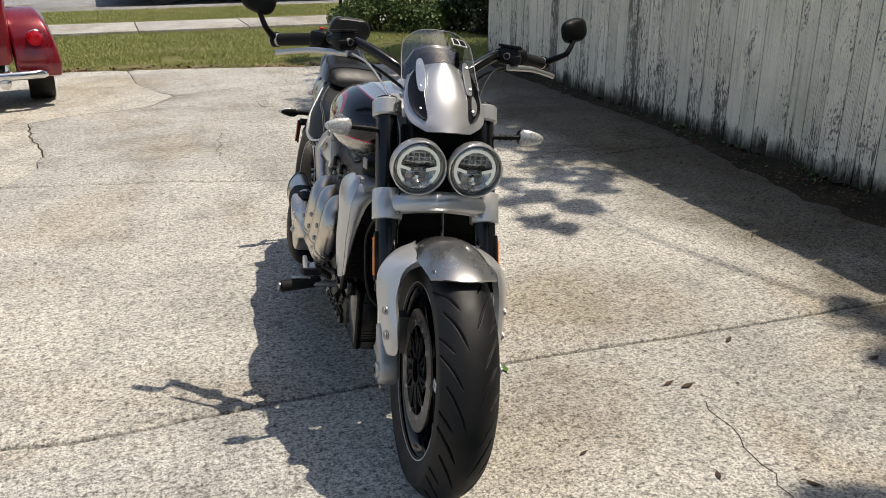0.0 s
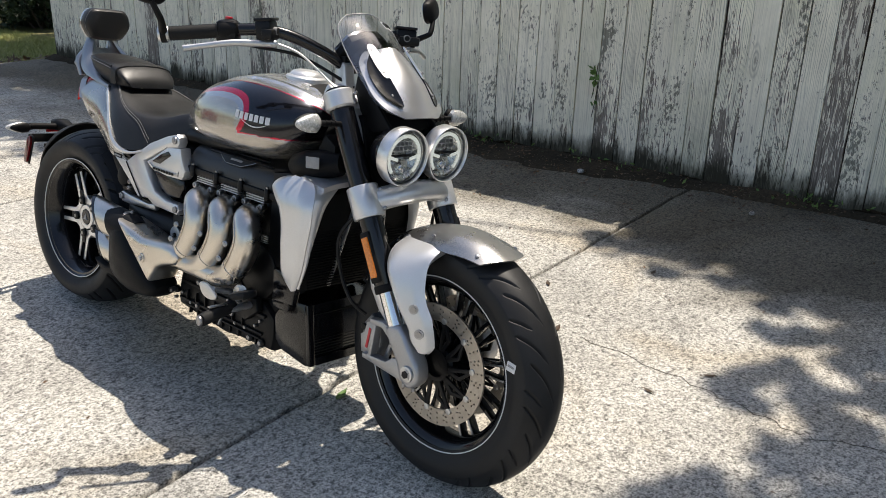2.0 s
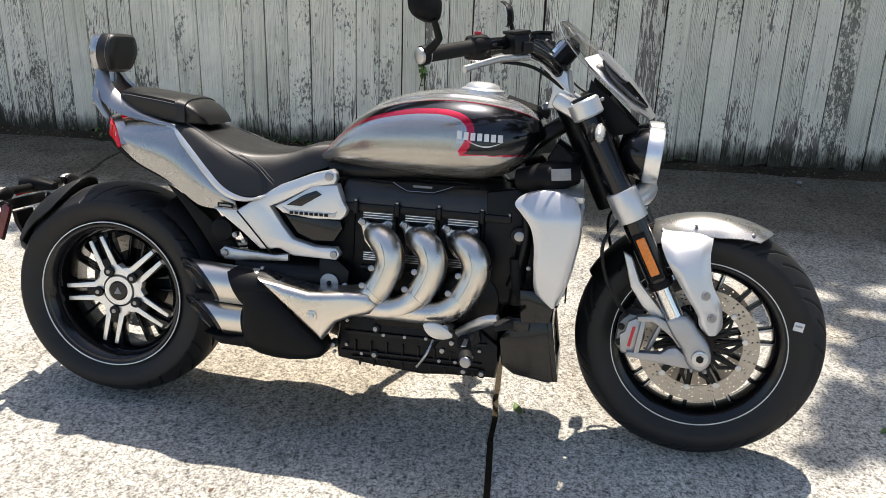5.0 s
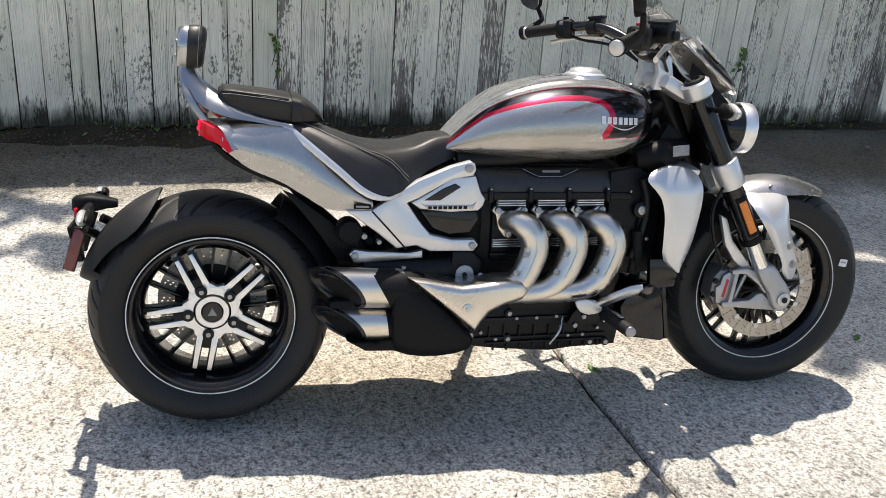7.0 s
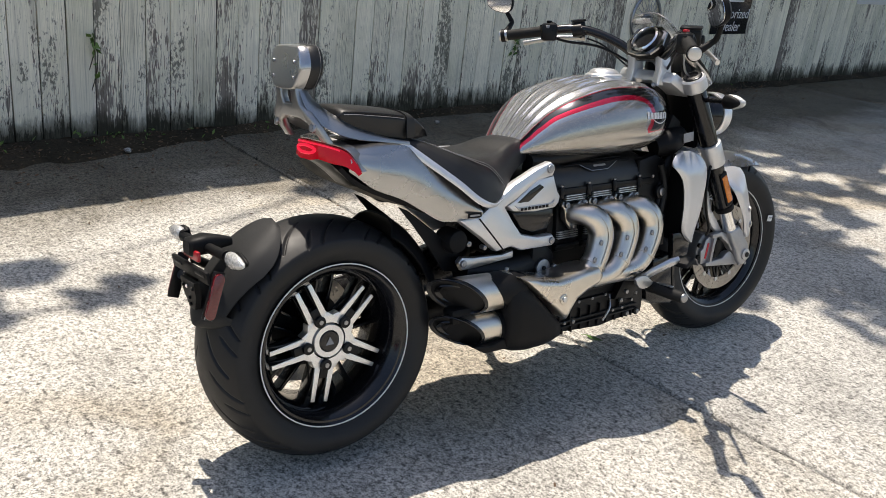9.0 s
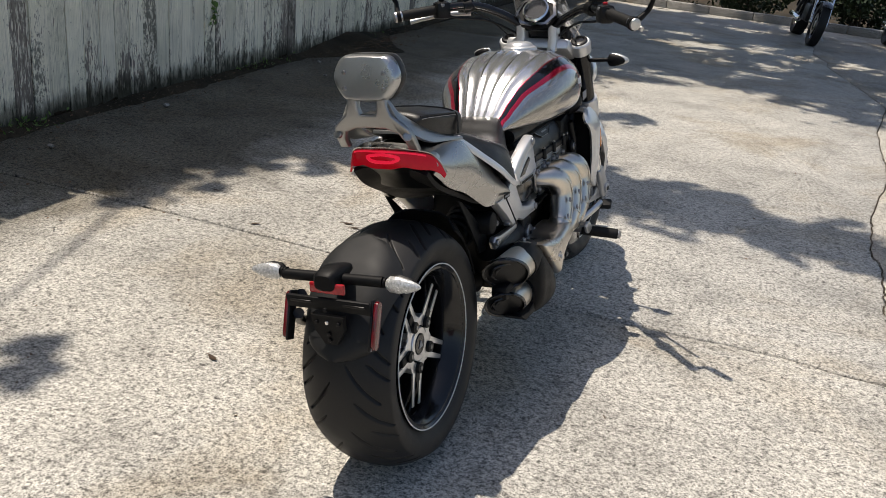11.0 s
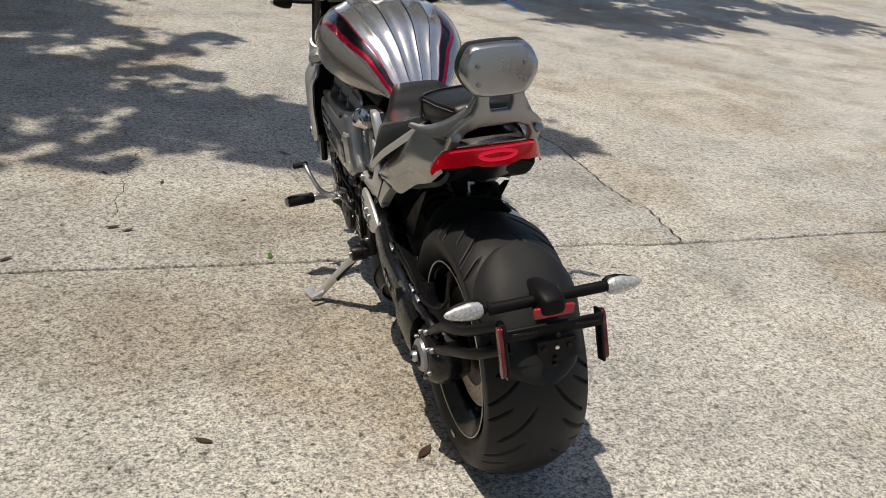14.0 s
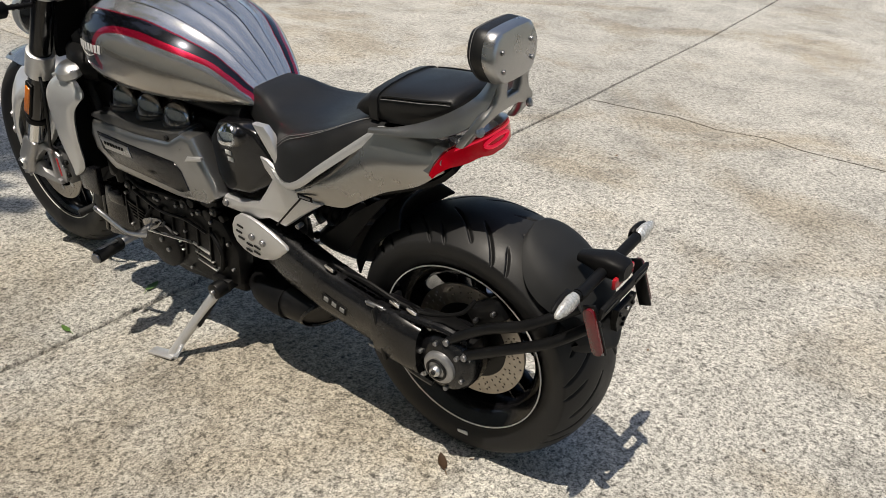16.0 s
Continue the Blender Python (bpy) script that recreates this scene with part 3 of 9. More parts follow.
def slab(pts, parent):
    """A cast slab from its outline, with eased edges; top at z = 0."""
    bm = bmesh.new()
    top = [bm.verts.new((x, y, 0.0)) for x, y in pts]
    f = bm.faces.new(top)
    if f.normal.z < 0 or sum((b[0] - a[0]) * (b[1] + a[1]) for a, b in zip(pts, pts[1:] + pts[:1])) > 0:
        f.normal_flip()
    bmesh.ops.recalc_face_normals(bm, faces=bm.faces)
    r = bmesh.ops.extrude_face_region(bm, geom=[f])
    low = [v for v in r["geom"] if isinstance(v, bmesh.types.BMVert)]
    bmesh.ops.translate(bm, verts=low, vec=(0, 0, -0.08))
    edges = [e for e in bm.edges if all(abs(v.co.z) < 1e-6 for v in e.verts)]
    bmesh.ops.bevel(bm, geom=edges, offset=0.006, segments=1, affect="EDGES")
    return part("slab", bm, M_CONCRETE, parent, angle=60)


def wander(a, b, n, amp, seed):
    """A broken line from a to b that strays sideways, as a crack does."""
    rnd = random.Random(seed)
    a, b = Vector((*a, 0)), Vector((*b, 0))
    side = (b - a).normalized().cross(Vector((0, 0, 1)))
    return [tuple((a.lerp(b, i / n) + side * (0 if i in (0, n) else amp * rnd.uniform(-1, 1)))[:2]) for i in range(n + 1)]


def chain(points, n, amp, seed):
    out = []
    for k, (a, b) in enumerate(zip(points, points[1:])):
        out += wander(a, b, n, amp, seed + k)[: (None if k == len(points) - 2 else -1)]
    return out


def offset(line, d):
    """The line moved d to its side all along."""
    out = []
    for i, (x, y) in enumerate(line):
        (ax, ay), (bx, by) = line[max(i - 1, 0)], line[min(i + 1, len(line) - 1)]
        k = math.hypot(bx - ax, by - ay)
        out.append((x - d * (by - ay) / k, y + d * (bx - ax) / k))
    return out


def shifted(line, dx, dy):
    return [(x + dx, y + dy) for x, y in line]


pavement = tagged(empty("pavement"), "old weathered concrete slabs with cracks and open joints", "pavement", kind="structure")
X0 = -14.0
joint_a = chain([(X0, 2.82), (-7.65, 2.90), (-4.58, 2.967), (-2.0, 2.963), (0.0, 2.935), (0.2, 2.893), (0.77, 2.908), (1.35, 2.90), (1.84, 2.879), (2.6, 2.835), (3.2, 2.815), (3.9, 2.80), (4.31, 2.775)], 5, 0.006, 3)
joint_b = chain([(X0, 7.0), (-0.2, 5.82), (0.72, 5.63), (1.27, 5.42), (2.79, 5.34), (4.36, 5.27)], 8, 0.03, 9)
joint_c = chain([(X0, -4.9), (-3.2, -5.0), (-0.66, -4.6), (1.6, -4.4), (4.18, -4.2)], 8, 0.03, 15)
crack_v = chain([(-0.19, 2.93), (-0.20, 2.83), (-0.25, 2.59), (-0.21, 2.42), (-0.21, 2.22), (-0.24, 1.97), (-0.27, 1.70), (-0.25, 1.45), (-0.29, 1.10), (-0.32, 0.78), (-0.55, -0.25), (-0.60, -0.99), (-0.66, -1.864), (-0.9, -3.2), (-0.72, -4.61)], 6, 0.010, 21)
crack_w = chain([(-0.72, -4.61), (-0.45, -7.0), (-0.7, -10.9)], 6, 0.06, 41)
crack_n = chain([(-0.2, 5.82), (-0.06, 6.1), (0.0, 6.5), (-0.04, 6.76), (-0.09, 7.05), (-0.13, 7.3), (-0.14, 7.53), (0.05, 7.68), (0.23, 7.78), (0.5, 7.8), (0.75, 7.9), (0.98, 8.29), (0.87, 8.56), (0.71, 9.05), (0.663, 9.8)], 3, 0.018, 51)
G = 0.009


def slab_row(lower, upper, cut=None):
    """Slabs between two joints, parted by a crack if there is one."""
    lo, up = shifted(lower, 0, G), shifted(upper, 0, -G)
    if cut is None:
        slab(lo + up[::-1], pavement)
        return
    a, b = cut[0], cut[-1]
    ll, lr = [p for p in lo if p[0] < b[0] - 0.02], [p for p in lo if p[0] > b[0] + 0.02]
    ul, ur = [p for p in up if p[0] < a[0] - 0.02], [p for p in up if p[0] > a[0] + 0.02]
    inner = cut[1:-1]
    ends = ((a[0], a[1] - G), (b[0], b[1] + G))
    line = [ends[0]] + inner + [ends[1]]
    left, right = offset(line, -0.003), offset(line, 0.003)
    slab(ll + left[::-1] + ul[::-1], pavement)
    slab(right + lr + ur[::-1], pavement)


edge_s = [(X0, -9.4), (-3.9, -9.95), (-2.8, -10.25), (-0.7, -11.0), (1.8, -11.3), (4.13, -11.55)]
edge_n = chain([(X0, 11.5), (-4.0, 10.6), (0.08, 9.93), (0.663, 9.86), (1.07, 9.8), (2.52, 9.47), (4.45, 9.2)], 6, 0.02, 77)
slab_row(joint_a, joint_b)
slab_row(joint_c, joint_a, crack_v)
slab_row(edge_s, joint_c, crack_w)
slab_row(joint_b, edge_n, crack_n[::-1])

def hairline(points, w, seed):
    """A fine open crack, filled with dirt."""
    line = chain(points, 5, 0.02, seed) if len(points) < 8 else points
    bm = bmesh.new()
    rows = [(bm.verts.new((*p, 0.0012)), bm.verts.new((*q, 0.0012))) for p, q in zip(offset(line, w), offset(line, -w))]
    for p, q in zip(rows, rows[1:]):
        bm.faces.new((p[0], p[1], q[1], q[0]))
    part("crack", bm, M_EARTH, pavement)


hairline([(0.985, 8.29), (1.24, 8.39), (1.58, 8.52), (1.9, 8.66)], 0.003, 61)
hairline(crack_n[6:36], 0.004, 65)
hairline(crack_v[1:-1], 0.0022, 66)
hairline(crack_w[1:-1], 0.0035, 67)
hairline([(-2.0, 2.99), (-2.0, 3.21), (-2.03, 3.53), (-1.95, 3.78), (-2.0, 4.04), (-1.91, 4.26), (-1.87, 4.68), (-1.84, 5.3), (-1.80, 5.93)], 0.0055, 73)
hairline([(2.12, 2.42), (2.06, 2.16), (2.03, 1.93), (1.99, 1.78), (1.95, 1.63), (1.96, 1.53), (2.0, 1.36)], 0.0016, 74)
hairline([(1.17, 6.75), (1.12, 6.5), (1.07, 6.09)], 0.003, 71)
sheet("joint_dirt", X0, 4.3, -9.3, 9.15, -0.022, M_MULCH, "dark dirt lying in the joints of the slabs")
sheet("lawn", -40, 40, 8.9, 13.25, -0.045, M_LAWN, "thin mown lawn with patches of soil", 60, 0.03)
sheet("verge", -40, 40, 14.3, 16.45, -0.02, M_LAWN, "grass strip between walkway and street", 50, 0.03)
walkway = tagged(empty("walkway"), "pale concrete footpath in square bays", "footpath", kind="structure")
for i in range(26):
    part("bay", b_box((1.486, 1.12, 0.10), (-19.3 + i * 1.5, 13.78 - 0.0 * i, -0.05), 0.008), M_WALKWAY, walkway)
sheet("road", -60, 60, 16.45, 26, -0.035, M_ROAD, "pale sunlit street surface")
sheet("far_verge", -60, 60, 26, 60, -0.03, M_LAWN, "lawn across the street")


# stained and grown-over foot of the fence
def litter_strip():
    bm = bmesh.new()
    rows = []
    for i in range(260):
        y = -11.0 + i * 0.078
        w = 0.10 + 0.12 * noise.noise((y * 0.9, 3.1, 0)) + 0.05 * noise.noise((y * 5.0, 1.0, 0)) + 0.04 * noise.noise((y * 14.0, 2.0, 0)) + 0.24 * max(0, 1 - ((y - 3.9) / 1.3) ** 2) * (0.9 + 0.3 * noise.noise((y * 4.1, 7.0, 0))) + (0.55 * max(0, 1 - abs(y + 2.2) / 1.0))
        w = max(0.08, w)
        x1 = fence_x(y) - 0.005
        hgt = 0.035 + 0.03 * noise.noise((y * 2.3, 9.0, 0)) + 0.09 * max(0, 1 - abs(y + 2.2) / 0.9)
        rows.append([bm.verts.new((x1 - w * k / 5, y, max(0.003, hgt * (1 - (k / 5) ** 1.3) + 0.008 * noise.noise((k * 3.0, y * 9, 1))) if k < 5 else -0.004)) for k in range(6)])
    for a, b in zip(rows, rows[1:]):
        for k in range(5):
            bm.faces.new((a[k], b[k], b[k + 1], a[k + 1]))
    ob = part("soil_strip", bm, M_MULCH)
    return tagged(ob, "dark damp soil and moss along the foot of the fence", "soil", kind="structure")


litter_strip()


def leaves_mesh(places, size, material, flat=False, seed=1, aspect=0.5):
    """Pointed leaf blades, two triangles each, at the places given."""
    rng = np.random.default_rng(seed)
    p = np.asarray(places, float)
    k = len(p)
    d = rng.normal(size=(k, 3))
    if flat:
        d[:, 2] *= 0.12
    d /= np.linalg.norm(d, axis=1)[:, None]
    o = rng.normal(size=(k, 3))
    if flat:
        o[:, 2] *= 0.25
    s = np.cross(d, o)
    if flat:
        s = np.stack([-d[:, 1], d[:, 0], rng.normal(size=k) * 0.35], 1)
    s /= np.linalg.norm(s, axis=1)[:, None] + 1e-9
    ln_ = size * rng.uniform(0.6, 1.3, k)[:, None]
    v = np.empty((k, 4, 3))
    v[:, 0], v[:, 2] = p - d * ln_ / 2, p + d * ln_ / 2
    v[:, 1], v[:, 3] = p + s * ln_ * aspect / 2 - d * ln_ * 0.08, p - s * ln_ * aspect / 2 - d * ln_ * 0.08
    if flat:
        v[:, 2, 2] += rng.uniform(0.0, 0.3, k) * ln_[:, 0]
        v[:, 1, 2] += rng.uniform(0.0, 0.25, k) * ln_[:, 0]
        low = v[:, :, 2].min(1) - p[:, 2]
        v[:, :, 2] -= low[:, None]
    idx = np.arange(4 * k).reshape(k, 4)
    return mesh_from(v.reshape(-1, 3), idx.tolist(), material)


rng = np.random.default_rng(11)


def debris():
    pts = []
    for _ in range(2400):
        y = rng.uniform(-6.0, 8.5) if rng.random() < 0.6 else rng.normal(3.9, 0.9)
        x = fence_x(y) - abs(rng.normal(0, 0.36 if 2.6 < y < 5.4 else 0.2)) - 0.02
        pts.append((x, y, 0.004 + 0.035 * max(0, 1 - (fence_x(y) - x) / 0.35)))
    for _ in range(900):
        a, r = rng.uniform(0, 6.28), abs(rng.normal(0, 0.45))
        pts.append((3.85 + 0.5 * r * math.cos(a), -2.2 + 1.6 * r * math.sin(a), 0.03 + 0.07 * max(0, 1 - r)))
    pts = [(min(x, fence_x(y) - 0.03), y, z) for x, y, z in pts]
    ob = new("leaf_litter", leaves_mesh(pts, 0.022, M_DRYLEAF, True, 4, 0.4))
    tagged(ob, "small dry brown leaves and twigs gathered by the fence", "leaf litter", kind="stuff")
    weeds = []
    for _ in range(260):
        y = rng.choice([3.3, 4.2, 2.2, -0.4, -2.4, 5.4]) + rng.normal(0, 0.22)
        weeds.append((fence_x(y) - 0.03 - abs(rng.normal(0, 0.07)), y, 0.03 + rng.uniform(0, 0.05)))
    ob = new("weeds", leaves_mesh(weeds, 0.032, M_GREENLEAF, False, 6, 0.4))
    tagged(ob, "low green weeds at the fence foot", "weeds", kind="stuff")


debris()


def grass(name, x0, x1, y0, y1, z, per, seed, skip=None):
    r = np.random.default_rng(seed)
    k = int((x1 - x0) * (y1 - y0) * per)
    x, y = r.uniform(x0, x1, k), r.uniform(y0, y1, k)
    if skip:
        keep = np.array([not skip(a, b) for a, b in zip(x, y)])
        x, y = x[keep], y[keep]
        k = len(x)
    h, a = r.uniform(0.02, 0.055, k), r.uniform(0, 2 * np.pi, k)
    lx, ly = r.normal(0, 0.03, k), r.normal(0, 0.03, k)
    w = 0.0032
    v = np.empty((k, 3, 3))
    v[:, 0] = np.stack([x - w * np.cos(a), y - w * np.sin(a), np.full(k, z)], 1)
    v[:, 1] = np.stack([x + w * np.cos(a), y + w * np.sin(a), np.full(k, z)], 1)
    v[:, 2] = np.stack([x + lx, y + ly, z + h], 1)
    ob = new(name, mesh_from(v.reshape(-1, 3), np.arange(3 * k).reshape(k, 3).tolist(), M_GRASS))
    return tagged(ob, "short sunlit yellow-green grass blades", "grass", kind="stuff")


def lawn_edge(x):
    return curve1([(-4.0, 10.6), (0.08, 9.95), (1.07, 9.83), (2.52, 9.50), (4.45, 9.22), (7, 8.9)], x)


grass("lawn_grass", -1.6, 5.2, 9.2, 13.2, -0.05, 5200, 5, lambda a, b: b < lawn_edge(a) + 0.04 or (noise.noise((a * 1.3, b * 1.3, 0)) > 0.5 and b < 12) or (b < lawn_edge(a) + 0.5 and noise.noise((a * 2.0, b * 4.0, 2)) > 0.0))
grass("verge_grass", -1.6, 6.5, 14.35, 16.4, -0.03, 4200, 6)
edge_pts = [(x, lawn_edge(x) + abs(rng.normal(0, 0.10)), -0.01) for x in rng.uniform(-1.6, 5.0, 900)]
tagged(new("edge_litter", leaves_mesh(edge_pts, 0.05, M_DRYLEAF, True, 8)), "brown leaves and thatch on the lawn's edge", "leaf litter", kind="stuff")


# ---------------------------------------------------------------- fence
fence = tagged(empty("fence", pose(4.308, 0, 0, 0, 0, -FENCE_YAW)), "tall board fence with flaking, mould-streaked white paint", "fence")
BOARD = 0.1425


def board_mesh(seed):
    r = random.Random(seed)
    w, h, bm = BOARD - 0.0062, 2.66, bmesh.new()
    cols, rows = 4, 9
    front = []
    z_low = [0.015 + 0.03 * r.random() for _ in range(cols + 1)]
    for j in range(rows + 1):
        row = []
        for i in range(cols + 1):
            z = lerp(z_low[i], h, j / rows)
            edge = 0.0020 * r.uniform(-1, 1) if i in (0, cols) else 0
            cup = 0.0025 * (1 - (2 * i / cols - 1) ** 2)
            row.append(bm.verts.new((-0.011 - cup, -w / 2 + w * i / cols + edge, z)))
        front.append(row)
    faces = [bm.faces.new((front[j][i], front[j + 1][i], front[j + 1][i + 1], front[j][i + 1])) for j in range(rows) for i in range(cols)]
    ext = bmesh.ops.extrude_face_region(bm, geom=faces)
    for v in ext["geom"]:
        if isinstance(v, bmesh.types.BMVert):
            v.co.x = 0.011
    return finish(bm, 30)


board_meshes = [board_mesh(k) for k in range(9)]
rb = random.Random(5)
n_boards = int((9.16 + 13.2) / BOARD)
for i in range(n_boards):
    ob = part("board", board_meshes[rb.randrange(9)], M_FENCE, fence)
    ob.matrix_basis = pose(rb.uniform(-0.003, 0.003), 9.16 - BOARD * (i + 0.5), rb.uniform(-0.012, 0.012), rb.uniform(-0.25, 0.25), 0, rb.uniform(-1.2, 1.2))
# added unseen sheet: blocks sun through the gaps; earth colour keeps them dark
part("gap_light_block", b_box((0.012, 22.3, 2.62), (0.021, -2.04, 1.26), 0.002), M_EARTH, fence)
for z in (0.35, 1.25, 2.15):
    part("rail", b_box((0.04, 22.4, 0.09), (0.049, -2.07, z), 0.004), M_FENCE, fence)
for k in range(10):
    part("post", b_box((0.09, 0.09, 2.6), (0.10, 9.0 - 2.4 * k, 1.3), 0.004), M_FENCE, fence)


# on the fence
def fence_at(y, z, out=0.016):
    return pose(fence_x(y) - out, y, z, 0, 0, -FENCE_YAW)


def wall_wheel():
    w = tagged(empty("wire_wheel", fence_at(-1.40, 0.695)), "old chromed wire wheel hung flat on the fence", "wheel ornament")
    turn = Matrix.Rotation(radians(90), 4, "Z")
    part("rim", moved(b_lathe([(0.205, -0.012), (0.215, 0.0), (0.205, 0.012), (0.19, 0.008), (0.19, -0.008)], n=48, closed=True), Matrix.Translation((-0.012, 0, 0)) @ turn), M_BOLT, w)
    part("hub", moved(b_lathe([(0.0, -0.075), (0.02, -0.07), (0.028, -0.05), (0.03, -0.03), (0.055, -0.02), (0.055, 0.0), (0.0, 0.004)], n=24), turn @ Matrix.Rotation(radians(180), 4, "Z") @ Matrix.Translation((0, -0.0, 0))), M_BOLT, w)
    for k in range(40):
        a = 2 * math.pi * k / 40
        b = a + (0.35 if k % 2 else -0.35)
        part("spoke", b_rod((-0.02 - 0.02 * (k % 2), 0.045 * math.cos(b), 0.045 * math.sin(b)), (-0.012, 0.193 * math.cos(a), 0.193 * math.sin(a)), 0.0022, 5), M_BOLT, w)


wall_wheel()


def text_mesh(words, size, material, at, parent, name="lettering", shear=0.0):
    cu = bpy.data.curves.new("words", "FONT")
    cu.body, cu.size, cu.align_x, cu.align_y, cu.extrude, cu.shear = words, size, "CENTER", "CENTER", 0.0008, shear
    tmp = new("tmp_text", cu)
    me = bpy.data.meshes.new_from_object(tmp.evaluated_get(bpy.context.evaluated_depsgraph_get()))
    bpy.data.objects.remove(tmp)
    me.materials.clear()
    me.materials.append(material)
    ob = new(name, me)
    ob.parent = parent
    ob.matrix_basis = at
    return ob


FACE = pose(0, 0, 0, 90, 0, -90)
dealer = tagged(empty("dealer_sign", fence_at(-2.81, 0.98, 0.022)), "black metal sign with white script lettering screwed to the fence", "sign")
part("plate", b_box((0.006, 0.655, 0.86), (0, 0, 0), 0.002), M_GLOSS, dealer)
text_mesh("Authorized", 0.135, M_WHITE, Matrix.Translation((-0.0055, 0, -0.235)) @ FACE, dealer, shear=0.18)
text_mesh("Dealer", 0.135, M_WHITE, Matrix.Translation((-0.0055, 0, -0.36)) @ FACE, dealer, shear=0.18)
part("print_bar", b_box((0.003, 0.34, 0.016), (-0.0045, 0, -0.11), 0), M_WHITE, dealer)
part("emblem_bar", b_box((0.003, 0.05, 0.20), (-0.0045, 0, 0.02), 0), M_WHITE, dealer)
part("emblem_cross", b_box((0.003, 0.22, 0.05), (-0.0045, 0, 0.08), 0), M_WHITE, dealer)
part("emblem_ring", moved(b_lathe([(0.13, -0.002), (0.145, -0.002), (0.145, 0.002), (0.13, 0.002)], n=40, closed=True), Matrix.Translation((-0.0045, 0, 0.22)) @ Matrix.Rotation(radians(90), 4, "Z")), M_WHITE, dealer)

poster = tagged(empty("poster", fence_at(-6.4, 1.25, 0.02)), "blank pale vinyl poster on the fence", "poster")
part("sheet", b_box((0.004, 1.75, 0.74), (0, 0, 0), 0.001), M_WHITE, poster)
banner = tagged(empty("banner", fence_at(-9.6, 0.80, 0.02)), "white vinyl banner with red and blue print", "banner")
M_BANNER = worn(mat("pale_blue_vinyl"), (0.50, 0.58, 0.66), 0.12, 5, (0.4, 0.5), 200, 0)
M_BLUEPRINT = worn(mat("blue_print"), (0.06, 0.12, 0.28), 0.15, 20, (0.4, 0.5), 200, 0)
part("sheet", b_box((0.004, 2.3, 0.78), (0, 0, 0), 0.001), M_BANNER, banner)
for k, (y, z, w, h, m_) in enumerate([(-0.35, 0.12, 1.3, 0.11, M_REDPRINT), (0.75, 0.10, 0.5, 0.22, M_BLUEPRINT), (0.1, -0.17, 1.7, 0.06, M_BLUEPRINT), (-0.3, -0.24, 0.9, 0.05, M_BLUEPRINT), (0.0, 0.31, 1.9, 0.035, M_BLUEPRINT)]):
    part("print_bar", b_box((0.002, w, h), (-0.005, y, z), 0), m_, banner)


def vine(y, z, n, seed, spread=0.07):
    r = np.random.default_rng(seed)
    x = fence_x(y) - 0.03
    pts = [(x - abs(r.normal(0, 0.015)), y + r.normal(0, spread * 0.5), z + r.normal(0, spread)) for _ in range(n)]
    v = tagged(empty("vine_sprig", Matrix()), "small green sprig growing through the boards", "vine")
    part("leaves", leaves_mesh(pts, 0.045, M_GREENLEAF, False, seed, 0.7), M_GREENLEAF, v)
    part("stem", b_tube([(fence_x(y) - 0.005, y + 0.03, z - 0.18), (x, y, z - 0.05), (x, y - 0.01, z + 0.07)], 0.0025, 6), M_BARK, v)


vine(3.47, 0.55, 9, 31, 0.035)
vine(3.46, 0.44, 3, 32, 0.03)
vine(0.23, 0.49, 20, 33, 0.045)


# ---------------------------------------------------------------- the motorcycle (x forward, y to its left, z up)
bike = tagged(empty("motorcycle", pose(1.255, 4.049, 0.003, -8.5, 0, -94.5)), "silver and black roadster motorcycle leaning on its side stand", "motorcycle")
RAKE = radians(27.9)
AXLE_F, AXLE_R = Vector((1.700, 0, 0.336)), Vector((0, 0, 0.323))
STEER_AXIS = Vector((-math.sin(RAKE), 0, math.cos(RAKE)))
STEER_AT = Vector((1.44, 0, 0.70))
STEER = Matrix.Translation(STEER_AT) @ Matrix.Rotation(radians(-4.0), 4, STEER_AXIS) @ Matrix.Translation(-STEER_AT)


def bp(name, bm, material, parent=bike, label="", angle=38.0):
    return part(name, bm, material, parent, label, angle)


def fp(name, bm, material, parent=bike, label="", angle=38.0):
    """A part that turns with the handlebar."""
    bm.transform(STEER)
    return part(name, bm, material, parent, label, angle)


def both(name, make, material, parent=bike, label="", put=bp, angle=38.0):
    return [put(name, make(), material, parent, label, angle), put(name, flipped(make()), material, parent, label, angle)]


def bolt(at, axis="y", r=0.008, h=0.006, parent=bike, put=bp, material=None, name="bolt"):
    a, r = Vector(at), 0.82 * r
    d = {"x": Vector((1, 0, 0)), "y": Vector((0, 1, 0)), "z": Vector((0, 0, 1))}[axis] if isinstance(axis, str) else Vector(axis).normalized()
    bm = b_rod(a - d * h / 2, a + d * h / 2, r, 12, r * 0.2)
    join(bm, b_rod(a - d * h * 0.62, a + d * h * 0.62, r * 0.45, 6))
    return put(name, bm, material or M_BOLT, parent)


